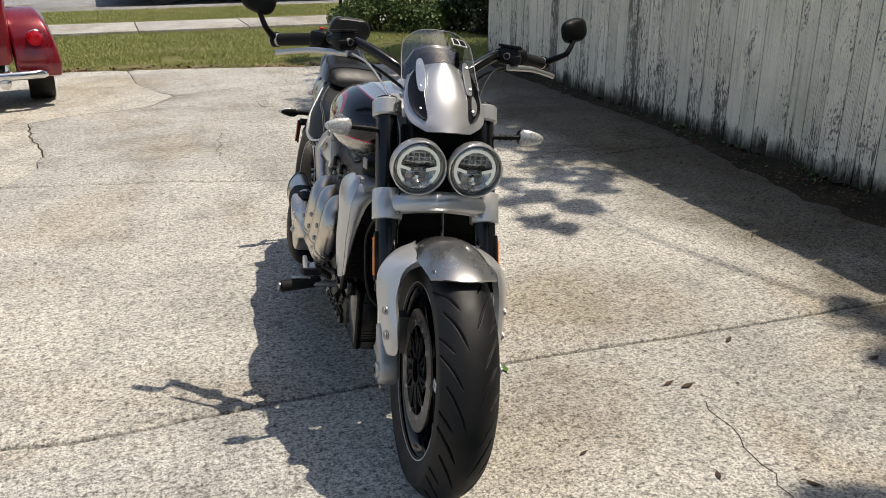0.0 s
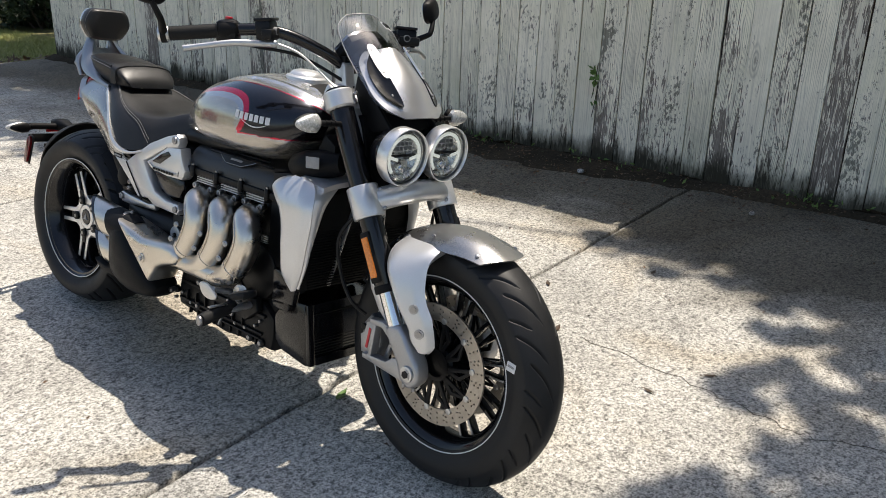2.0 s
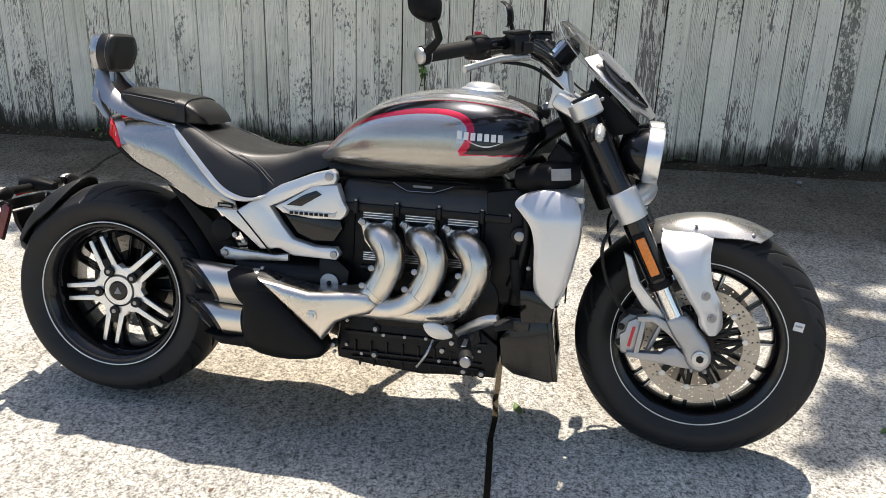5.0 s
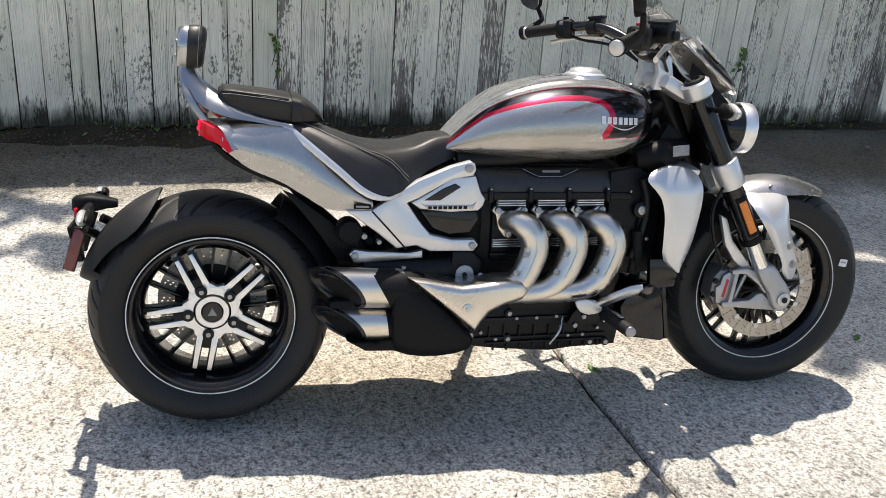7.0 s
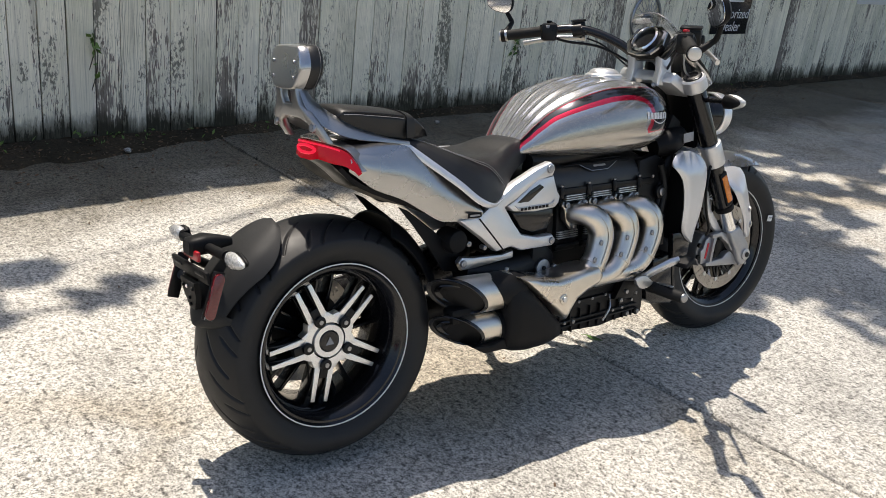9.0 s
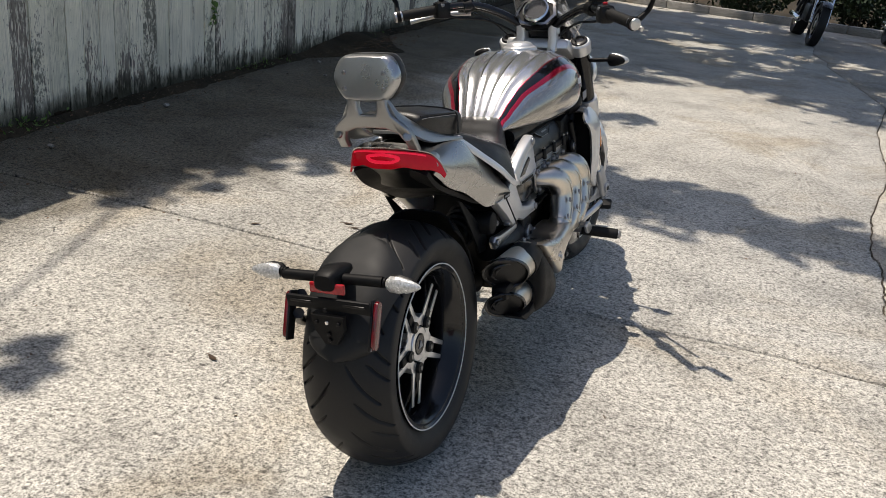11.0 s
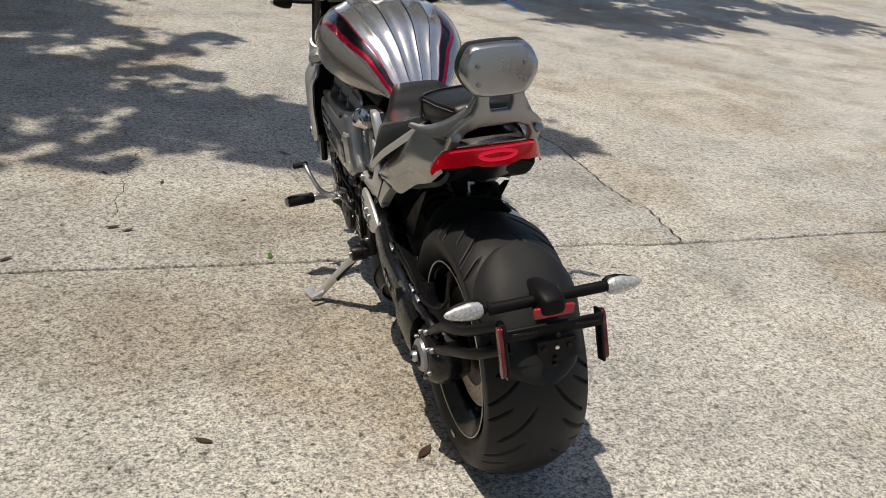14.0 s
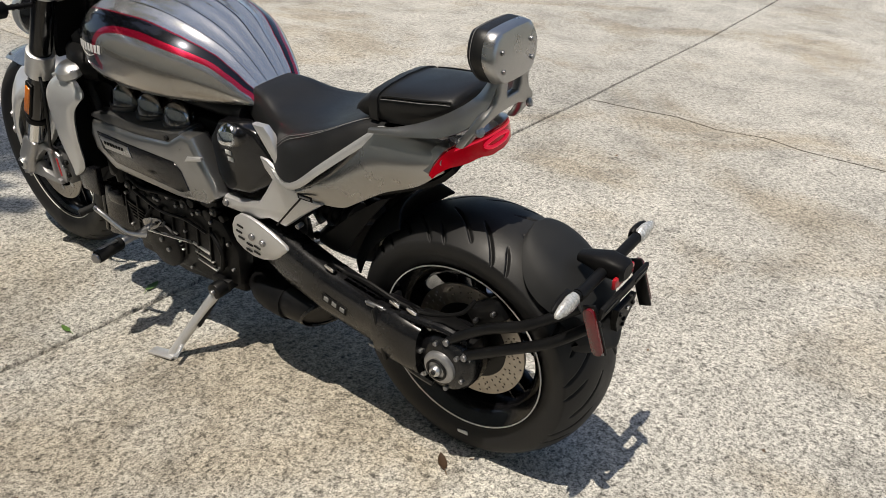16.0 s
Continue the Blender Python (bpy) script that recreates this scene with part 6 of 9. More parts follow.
    bp("tank_tail", b_sheet(lambda u, v: (lerp(1.13, 1.245, u), lerp(-0.07, 0.07, v) * (1 - 0.35 * u), lerp(0.972, 0.938, u) - 0.012 * (2 * v - 1) ** 2), 8, 8, 0.012), M_PLASTIC, t)
    for s in (-1, 1):
        bolt((1.232, s * 0.060, 0.948), (0.4, s * 0.8, 0.6), 0.010, 0.010, t)
    return t


tank()


# ---- seat, tail, back rest
def body_loft(xs, top, low, wid, power=0.55, n=28, crown=0.0, low_w=0.9, zp=0.55):
    rings = []
    for x in xs:
        t, b, w = curve1(top, x), curve1(low, x), curve1(wid, x)
        ring = []
        for k in range(n):
            a = 2 * math.pi * k / n
            s, c = math.sin(a), math.cos(a)
            yy = w * math.copysign(abs(s) ** power, s)
            f = 0.5 + 0.5 * math.copysign(abs(c) ** zp, c)
            z = lerp(b, t, f) - crown * (abs(yy) / w) ** 2 * f
            ring.append((x, yy * (1 if c > 0 else low_w), z))
        rings.append(ring)
    return b_loft(rings)


def seats():
    # centre line falls to the sides: the flanks are panels of their own
    tops = [(0.20, 0.848), (0.26, 0.836), (0.34, 0.806), (0.41, 0.786), (0.47, 0.780), (0.535, 0.785), (0.60, 0.806), (0.66, 0.812)]
    lows = [(0.20, 0.838), (0.27, 0.782), (0.33, 0.733), (0.39, 0.684), (0.45, 0.664), (0.51, 0.678), (0.57, 0.717), (0.66, 0.752)]
    wide = [(0.20, 0.108), (0.27, 0.146), (0.34, 0.182), (0.40, 0.194), (0.46, 0.181), (0.52, 0.150), (0.58, 0.114), (0.66, 0.080)]
    rings = []
    xs = [0.197 + 0.463 * k / 40 for k in range(41)]
    for x in xs:
        t, b, w = curve1(tops, x), curve1(lows, x), curve1(wide, x)
        ring, n = [], 17
        for k in range(n):
            u = -1 + 2 * k / (n - 1)
            au = abs(u)
            y = w * math.copysign(min(1.0, (au ** 0.9) * 1.03), u)
            drop = 0.10 * au**2 if au < 0.7 else 0.049 + 0.951 * ((au - 0.7) / 0.3) ** 1.5
            ring.append((x, y, t - (t - b) * drop))
        ring += [(x, 0.75 * w * q, b + 0.004) for q in (1, 0.3, -0.3, -1)]
        rings.append(ring)
    seat = bp("rider_seat", b_loft(rings), M_LEATHER, bike, "black stitched vinyl rider seat", 50)
    for s in (-1, 1):
        def seam(off):
            pts = []
            for x in [0.215 + 0.30 * k / 24 for k in range(25)]:
                t, b, w = curve1(tops, x), curve1(lows, x), curve1(wide, x)
                au = curve1([(0.2, 0.62), (0.30, 0.70), (0.40, 0.74), (0.46, 0.80), (0.52, 0.97)], x) + off
                drop = 0.10 * au**2 if au < 0.7 else 0.049 + 0.951 * ((au - 0.7) / 0.3) ** 1.5
                pts.append((x, s * (w * min(1.0, (au ** 0.9) * 1.03) + 0.001), t - (t - b) * drop + 0.0012))
            return pts
        for off in (-0.012, 0.012):
            bp("stitching", b_tube(seam(off), 0.0008, 5, 0), M_STITCH, seat)
        trim = [(x, s * (curve1(wide, x) + 0.002), curve1(lows, x) - 0.010) for x in [0.190 + 0.345 * k / 30 for k in range(31)]]
        wide_at = lambda x: curve1([(0.19, 0.0085), (0.24, 0.0085), (0.40, 0.0075), (0.46, 0.0055), (0.535, 0.004)], x)
        bp("seat_trim", b_sheet(lambda u, v: (lerp(0.186, 0.535, u) - (v - 0.5) * 0.010, s * (curve1(wide, lerp(0.186, 0.535, u)) + 0.004 + 0.003 * math.sin(math.pi * v)), curve1(lows, lerp(0.186, 0.535, u)) - 0.008 - (v - 0.5) * 2 * wide_at(lerp(0.186, 0.535, u))), 40, 5, 0.008 * s), M_SILVER, bike, "flat silver trim strip along the seat edge", 50)
    tp = [(0.028, 0.921), (0.04, 0.930), (0.10, 0.927), (0.217, 0.912), (0.255, 0.898), (0.29, 0.868), (0.298, 0.852)]
    lw = [(0.028, 0.885), (0.09, 0.855), (0.145, 0.839), (0.217, 0.832), (0.298, 0.840)]
    wd = [(0.028, 0.074), (0.045, 0.086), (0.10, 0.100), (0.20, 0.105), (0.27, 0.098), (0.298, 0.080)]
    pil = bp("pillion_seat", body_loft([0.028 + 0.27 * k / 26 for k in range(27)], tp, lw, wd, 0.34, 44, 0.010, 0.92, 0.30), M_LEATHER, bike, "black stitched pillion pad with a strap", 60)

    def around(x, out, n=24):
        t, b, w = curve1(tp, x) + out, curve1(lw, x), curve1(wd, x) + out
        pts = []
        for k in range(n + 1):
            a = -math.pi / 2 * 1.15 + math.pi * 1.15 * k / n
            s_, c_ = math.sin(a), math.cos(a)
            yy = w * math.copysign(abs(s_) ** 0.34, s_)
            f = 0.5 + 0.5 * math.copysign(abs(c_) ** 0.30, c_)
            pts.append((x, yy, lerp(b, t, f) - 0.010 * (abs(yy) / w) ** 2 * f))
        return pts

    strap = b_loft([around(x, o) for x, o in ((0.212, 0.0005), (0.213, 0.004), (0.237, 0.004), (0.238, 0.0005))], caps=False, closed=False)
    bp("strap", strap, M_LEATHER, pil)
    for s in (-1, 1):
        pts = []
        for x in [0.04 + 0.165 * k / 16 for k in range(17)]:
            w, t = curve1(wd, x), curve1(tp, x)
            pts.append((x, s * (w + 0.0005), t - 0.019))
        bp("stitching", b_tube(pts, 0.0009, 5, 0), M_STITCH, pil)
        bp("piping", b_tube([(x, y - s * 0.004, z + 0.006) for x, y, z in pts], 0.0024, 8, 0), M_LEATHER, pil)


seats()


def back_rest():
    six = [(-0.040, 0.970), (-0.066, 0.984), (-0.086, 1.026), (-0.066, 1.070), (-0.030, 1.077), (0.030, 1.077), (0.066, 1.070), (0.086, 1.026), (0.066, 0.984), (0.040, 0.970)]
    line = [(v.x, v.y) for v in spline([(y, z, 0) for y, z in six], 4, True)]
    cz = 1.024
    ring = lambda x, f, k=0.0: [(x - k * (z - cz) * 0 + 0.18 * (cz - z) * -0.5, y * f, cz + (z - cz) * f) for y, z in line]
    plate = bp("back_rest", b_loft([ring(-0.070, 0.80), ring(-0.069, 0.90), ring(-0.064, 0.965), ring(-0.050, 1.0), ring(-0.044, 1.0)]), M_PLATE, bike, "pillion back rest with brushed metal back and black pad")
    bp("pad", b_loft([ring(-0.046, 0.97), ring(-0.042, 1.0), ring(-0.024, 1.01), ring(-0.010, 0.97), ring(-0.003, 0.86), ring(-0.001, 0.55)]), M_LEATHER, plate)
    bp("stitching", b_tube([Vector(p) for p in ring(-0.017, 1.002)] + [Vector(ring(-0.017, 1.002)[0])], 0.0008, 5, 0), M_STITCH, plate)
    for y in (-0.052, 0.052):
        for z in (1.000, 1.037):
            bolt((-0.071 + 0.09 * (z - cz) , y, z), "x", 0.0065, 0.006, plate)
    half = [(0.0, 0.903), (0.040, 0.902), (0.070, 0.890), (0.080, 0.868), (0.082, 0.846), (0.108, 0.844), (0.107, 0.880), (0.100, 0.902), (0.084, 0.918), (0.062, 0.936), (0.054, 0.956), (0.053, 0.992), (0.024, 0.992), (0.025, 0.952), (0.020, 0.938)]
    arch = b_prof(half + [(-y, z) for y, z in half[:0:-1]], -0.011, 0.011, 0.006, 0, 3)
    arch.transform(Matrix.Rotation(radians(90), 4, "Z"))
    for v in arch.verts:
        v.co.x += curve1([(0.845, -0.006), (0.87, -0.024), (0.90, -0.042), (0.94, -0.055), (0.995, -0.059)], v.co.z)
    rail = bp("grab_rail", arch, M_RAIL, bike, "cast metal grab rail carrying the back rest")
    for s in (-1, 1):
        inner = [(-0.034, 0.036, 0.978), (-0.014, 0.056, 0.940), (0.030, 0.080, 0.905), (0.085, 0.098, 0.876), (0.150, 0.110, 0.852), (0.215, 0.117, 0.838)]
        outer = [(-0.060, 0.052, 0.972), (-0.050, 0.078, 0.922), (-0.016, 0.100, 0.884), (0.045, 0.117, 0.856), (0.130, 0.126, 0.842), (0.215, 0.130, 0.829)]
        edge_a, edge_b = spline(inner, 5), spline(outer, 5)
        def arm_pt(u, v):
            q = edge_a[round(u * 25)].lerp(edge_b[round(u * 25)], v)
            lift = 0.004 * math.sin(math.pi * v)
            return (q.x, s * (q.y + lift), q.z + lift)

        bp("rail_arm", b_sheet(arm_pt, 25, 6, 0.010 * s), M_RAIL, rail, "", 60)
        bolt((-0.046, s * 0.094, 0.884), (-0.9, s * 0.25, 0.3), 0.014, 0.010, rail)
    plate.location.y = rail.location.y = 0.011
    bp("print_bar", b_box((0.004, 0.075, 0.009), (0.022, 0.006, 0.880), 0.001), M_GREYPRINT, bike)


back_rest()


def tail():
    up = [(0.0, 0.830), (0.10, 0.838), (0.207, 0.826), (0.272, 0.780), (0.39, 0.682), (0.418, 0.655)]
    dn = [(0.0, 0.800), (0.055, 0.760), (0.101, 0.726), (0.185, 0.690), (0.243, 0.655), (0.302, 0.622), (0.418, 0.620)]
    wd = [(0.0, 0.122), (0.06, 0.136), (0.15, 0.148), (0.25, 0.161), (0.35, 0.177), (0.418, 0.184)]
    first = None
    for s in (-1, 1):
        def f(u, v):
            x = lerp(0.036, 0.416, u)
            t, b, w = curve1(up, x), curve1(dn, x), curve1(wd, x)
            z = lerp(t, b, v)
            bulge = 0.012 * math.sin(math.pi * min(1, v * 1.05)) - 0.032 * (1 - v) ** 2.2 * (1 - 0.7 * u) - 0.006 * v**3
            return (x, s * (w - 0.014 + bulge), z)
        ob = bp("tail_panel", b_sheet(f, 30, 14, 0.006 * s), M_COWLPAINT, bike, "silver-grey painted tail panel", 55)
        first = first or ob
        bp("warning_label", b_box((0.046, 0.002, 0.013), (0.388, s * 0.1785, 0.634), 0.0005, (0, 2, 0)), M_PLASTIC, ob)
        bp("print_bar", b_box((0.034, 0.0015, 0.005), (0.388, s * 0.180, 0.634), 0, (0, 2, 0)), M_GREYPRINT, ob)
    bp("tail_deck", b_sheet(lambda u, v: (lerp(0.006, 0.22, u), (2 * v - 1) * (curve1(wd, lerp(0, 0.22, u)) - 0.015 - 0.032 * (1 - 0.7 * max(0.0, lerp(-0.042, 0.184, u)) / 0.38)), curve1([(0, 0.842), (0.3, 0.844), (1, 0.828)], u) - 0.003 - 0.008 * (2 * v - 1) ** 4), 12, 12, 0.004), M_COWLPAINT)
    bp("under_tray", b_sheet(lambda u, v: (lerp(0.020, 0.46, u), (2 * v - 1) * curve1([(0, 0.105), (0.4, 0.115), (1, 0.12)], u), curve1([(0, 0.785), (0.1, 0.745), (0.4, 0.685), (0.65, 0.640), (1, 0.60)], u) + 0.02 * (1 - (2 * v - 1) ** 2)), 16, 10, 0.012), M_PLASTIC)
    def lamp_pt(u, v, lift=0.0):
        t = abs(2 * u - 1)
        top = curve1([(0, 0.843), (0.4, 0.840), (0.7, 0.832), (0.85, 0.819), (0.95, 0.793), (1, 0.770)], t)
        deep = curve1([(0, 0.046), (0.2, 0.045), (0.42, 0.038), (0.6, 0.040), (0.75, 0.038), (0.9, 0.026), (1, 0.006)], t)
        return (-0.014 + 0.074 * t**2.6 - lift - 0.012 * v + 0.004 * v * v, (2 * u - 1) * 0.131, top - v * deep)
    lamp = bp("tail_lamp", b_sheet(lamp_pt, 44, 6, -0.004), M_TAIL, bike, "wide wrap-round red tail lamp, lit", 60)
    oval = [(2 * math.pi * k / 40) for k in range(41)]
    bp("lit_strip", b_tube([Vector(lamp_pt(0.5 + 0.165 * math.cos(q), 0.44 + 0.20 * math.sin(q), 0.005)) for q in oval], 0.0042, 8, 0), M_TAILGLOW, lamp)
    bp("lit_edge", b_sheet(lambda u, v: lamp_pt(lerp(0.04, 0.96, u), 0.03 + 0.10 * v, 0.0045), 40, 1, -0.001), M_TAILGLOW, lamp)
    bp("lamp_shade", b_sheet(lambda u, v: (lamp_pt(lerp(0.02, 0.98, u), 1)[0] + 0.004 + 0.10 * v**0.8, lamp_pt(lerp(0.02, 0.98, u), 1)[1] * (1 - 0.10 * v), lerp(lamp_pt(lerp(0.02, 0.98, u), 1)[2], 0.722, v)), 30, 6, 0.004), M_BLACK, lamp)
    bp("tail_brow", b_sheet(lambda u, v: (lamp_pt(u, 0)[0] + 0.026 * v - 0.001, lamp_pt(u, 0)[1] * (1 - 0.05 * v), lamp_pt(u, 0)[2] + 0.003 + 0.008 * v * (1 - abs(2 * u - 1) ** 3)), 40, 5, 0.004), M_COWLPAINT, lamp)


tail()


# ---- frame plates, side covers
PLATE_OUT = [(0.345, 0.622), (0.415, 0.622), (0.465, 0.654), (0.539, 0.700), (0.630, 0.738), (0.682, 0.752), (0.694, 0.744), (0.698, 0.728), (0.690, 0.712), (0.631, 0.702), (0.541, 0.652), (0.511, 0.639), (0.543, 0.593), (0.576, 0.553), (0.639, 0.537), (0.700, 0.537), (0.713, 0.520), (0.700, 0.503), (0.577, 0.505), (0.538, 0.522), (0.484, 0.515), (0.430, 0.560)]


def frame_side(s):
    outline = PLATE_OUT if s < 0 else PLATE_OUT[:3] + [(0.520, 0.688), (0.545, 0.690), (0.532, 0.662)] + PLATE_OUT[11:]
    pl = bp("frame_plate", b_prof(outline, s * 0.148 - 0.017, s * 0.148 + 0.017, 0.007), M_SILVER, bike, "silver cast frame plate")
    bp("plate_groove", b_tube([(0.416, s * 0.1655, 0.618), (0.46, s * 0.1655, 0.570), (0.512, s * 0.1655, 0.512)], 0.0025, 6, 3), M_BLACK, pl)
    bolt((0.694, s * 0.166, 0.520), "y", 0.0125, 0.010, pl)
    if s < 0:
        bolt((0.676, s * 0.166, 0.733), "y", 0.015, 0.008, pl)
    bolt((0.436, s * 0.160, 0.535), "y", 0.008, 0.02, pl)
    bp("frame_tube", b_tube([(0.66, s * 0.09, 0.745), (0.90, s * 0.10, 0.758), (1.12, s * 0.09, 0.80), (1.28, s * 0.04, 0.90)], 0.022, 12, 5), M_BLACK)
    bp("down_tube", b_tube([(1.33, s * 0.05, 0.82), (1.26, s * 0.12, 0.73), (1.215, s * 0.135, 0.62), (1.195, s * 0.13, 0.42)], 0.020, 12, 5), M_BLACK)
    bp("rear_frame", b_tube([(0.62, s * 0.12, 0.70), (0.45, s * 0.12, 0.66), (0.28, s * 0.09, 0.70), (0.10, s * 0.08, 0.77)], 0.016, 10, 4), M_BLACK)


frame_side(-1)
frame_side(1)
cov = bp("side_cover", b_prof([(0.520, 0.640), (0.552, 0.656), (0.632, 0.706), (0.698, 0.712), (0.706, 0.690), (0.716, 0.664), (0.728, 0.648), (0.722, 0.628), (0.708, 0.615), (0.628, 0.612), (0.545, 0.622)], -0.162, -0.120, 0.008), M_SILVER, bike, "silver side cover over a gloss black panel")
bp("black_inset", b_prof([(0.556, 0.646), (0.606, 0.678), (0.640, 0.692), (0.656, 0.682), (0.600, 0.646)], -0.1645, -0.160, 0.001), M_GLOSS, cov)
bp("name_field", b_prof([(0.545, 0.640), (0.560, 0.633), (0.690, 0.632), (0.700, 0.640), (0.694, 0.622), (0.568, 0.620)], -0.1650, -0.160, 0.001), M_PLATE, cov)
for k in range(8):
    bp("print_bar", b_box((0.010, 0.0015, 0.008), (0.572 + 0.014 * k, -0.1655, 0.6265), 0, (0, 0, 0)), M_PLASTIC, cov)
bp("lower_panel", b_prof([(0.545, 0.618), (0.708, 0.612), (0.714, 0.590), (0.690, 0.552), (0.630, 0.548), (0.585, 0.566)], -0.152, -0.115, 0.008), M_GLOSS, bike, "gloss black lower side panel")
lcov = bp("side_cover", b_prof([(0.478, 0.652), (0.505, 0.690), (0.560, 0.745), (0.620, 0.752), (0.690, 0.742), (0.728, 0.69), (0.72, 0.59), (0.690, 0.552), (0.60, 0.566), (0.530, 0.612)], 0.106, 0.158, 0.012, 0, 3), M_GLOSS, bike, "gloss black side cover with two white labels")
for x, z in ((0.662, 0.667), (0.657, 0.649)):
    bp("paper_tag", b_box((0.020, 0.002, 0.011), (x, 0.1590, z), 0.0005), M_WHITE, lcov)
bp("cover_strip", b_prof([(0.560, 0.770), (0.520, 0.772), (0.500, 0.752), (0.486, 0.715), (0.474, 0.662), (0.496, 0.682), (0.528, 0.725)], 0.140, 0.1615, 0.005), M_SILVER, lcov, "silver strip beside the seat")
capb = bp("oil_cap", moved(b_lathe([(0.0, 0.026), (0.018, 0.025), (0.027, 0.018), (0.029, 0.006), (0.026, -0.02)], n=28), Matrix.Translation((0.632, 0.168, 0.724)) @ Matrix.Rotation(radians(30), 4, "X")), M_CHROME, bike, "bright domed oil filler cap")


# ---- engine
def engine():
    core = bp("engine_block", join(b_box((0.44, 0.20, 0.30), (0.925, 0.0, 0.55), 0.02), b_box((0.46, 0.25, 0.14), (0.93, 0, 0.335), 0.02)), M_CRINKLE, bike, "black three-cylinder engine block")
    # upper cover on the right
    sec = [(-0.020, 0.742), (-0.070, 0.740), (-0.098, 0.731), (-0.118, 0.716), (-0.130, 0.696), (-0.136, 0.672), (-0.137, 0.650), (-0.020, 0.645)]
    rings = []
    for x, k in ((0.702, 0.80), (0.706, 0.92), (0.716, 0.985), (0.735, 1.0), (1.095, 1.0), (1.135, 0.985), (1.158, 0.90), (1.164, 0.78)):
        rings.append([(x, y * (0.3 + 0.7 * k), 0.645 + (z - 0.645) * k) for y, z in sec])
    head = bp("cam_cover", b_loft(rings), M_CAMCOVER, core, "ribbed satin black cam cover", 50)
    bp("cover_flange", b_prof([(0.700, 0.664), (1.170, 0.661), (1.172, 0.644), (1.160, 0.640), (0.712, 0.643), (0.700, 0.650)], -0.145, -0.03, 0.004), M_BLACK, head)
    for x in (0.747, 0.862, 0.976, 1.093):
        bp("cover_boss", b_cyl(0.0085, 0.034, (x, -0.146, 0.653), "z", 12, 0.003), M_BLACK, head)
        bolt((x, -0.146, 0.672), (0, -0.25, 1), 0.0062, 0.008, head)
    bolt((1.166, -0.140, 0.664), (0, -0.25, 1), 0.006, 0.008, head)
    for y, z, x0, x1 in ((-0.100, 0.7335, 0.775, 1.045), (-0.112, 0.7245, 0.780, 1.075), (-0.090, 0.7395, 0.79, 1.03)):
        bp("cover_rib", b_box((x1 - x0, 0.006, 0.005), ((x0 + x1) / 2, y, z), 0.0015, (-40, 0, 0)), M_BLACK, head)
    tilt = Matrix.Translation((0.925, -0.1235, 0.7125)) @ Matrix.Rotation(radians(-34), 4, "X")
    plate = bp("emblem_plate", moved(b_prof([(-0.082, 0.013), (0.082, 0.013), (0.062, 0.002), (0.030, -0.012), (-0.040, -0.012), (-0.066, 0.002)], -0.004, 0.004, 0.001), tilt), M_BLACK, head, "dark emblem plate with a thin bright edge")
    bp("plate_edge", moved(b_tube([(x, -0.0045, z) for x, z in ((-0.082, 0.012), (-0.066, 0.002), (-0.040, -0.011), (0.030, -0.011), (0.062, 0.002), (0.082, 0.012))], 0.0011, 5, 0), tilt), M_BOLT, plate)
    bp("print_bar", moved(b_box((0.052, 0.0015, 0.006), (0.0, -0.0048, 0.004), 0), tilt), M_GREYPRINT, plate)
    for c in range(3):
        x = 0.809 + 0.1165 * c
        for k in range(3):
            bp("fin", b_box((0.081, 0.02, 0.0026), (x, -0.136, 0.6400 - 0.0068 * k), 0.0006), M_MACHINED, core)
        for k in range(4):
            bp("fin", b_box((0.084, 0.02, 0.0026), (x - 0.001, -0.113, 0.524 - 0.0065 * k), 0.0006), M_MACHINED if c == 0 else M_PLATE, core)
        bp("barrel", b_box((0.094, 0.05, 0.17), (x, -0.090, 0.545), 0.012), M_CRINKLE, core)
        bp("barrel_rib", b_box((0.10, 0.02, 0.010), (x, -0.114, 0.482), 0.003), M_BLACK, core)
        for s in (-1, 1):
            bolt((x - 0.003 + s * 0.0375, -0.146, 0.614), "y", 0.0115, 0.018, core)
        bolt((x - 0.007, -0.146, 0.546), "y", 0.0115, 0.018, core)
    bp("air_box", b_box((0.24, 0.22, 0.22), (0.62, 0, 0.595), 0.02), M_PLASTIC, core)
    bp("front_panel", b_prof([(1.10, 0.42), (1.10, 0.72), (1.18, 0.735), (1.25, 0.70), (1.262, 0.60), (1.255, 0.42)], -0.138, -0.10, 0.010), M_CRINKLE, core)
    bp("front_panel", b_prof([(1.10, 0.42), (1.10, 0.72), (1.18, 0.735), (1.25, 0.70), (1.262, 0.60), (1.255, 0.42)], 0.10, 0.138, 0.010), M_CRINKLE, core)
    bp("coolant_pipe", b_tube([(1.20, -0.142, 0.70), (1.215, -0.150, 0.63), (1.205, -0.150, 0.55), (1.18, -0.140, 0.47)], 0.013, 12, 6), M_BLACK, core)
    bp("bolt_cup", b_cyl(0.024, 0.014, (1.196, -0.150, 0.612), "y", 24, 0.004), M_BLACK, core)
    bolt((1.196, -0.158, 0.612), "y", 0.0175, 0.008, core)
    bolt((1.226, -0.143, 0.525), "y", 0.008, 0.010, core)
    # right crankcase
    low = [(0.70, 0.262), (0.706, 0.216), (0.80, 0.203), (0.95, 0.190), (1.02, 0.197), (1.157, 0.201), (1.164, 0.25), (1.160, 0.30), (1.10, 0.345), (0.76, 0.352), (0.71, 0.32)]
    sump = bp("crankcase", b_prof(low, -0.145, 0.145, 0.016), M_CRINKLE, core)
    for k in range(7):
        bp("sump_fin", b_box((0.004, 0.012, 0.03), (0.76 + 0.045 * k, -0.148, 0.262), 0.001), M_BLACK, sump)
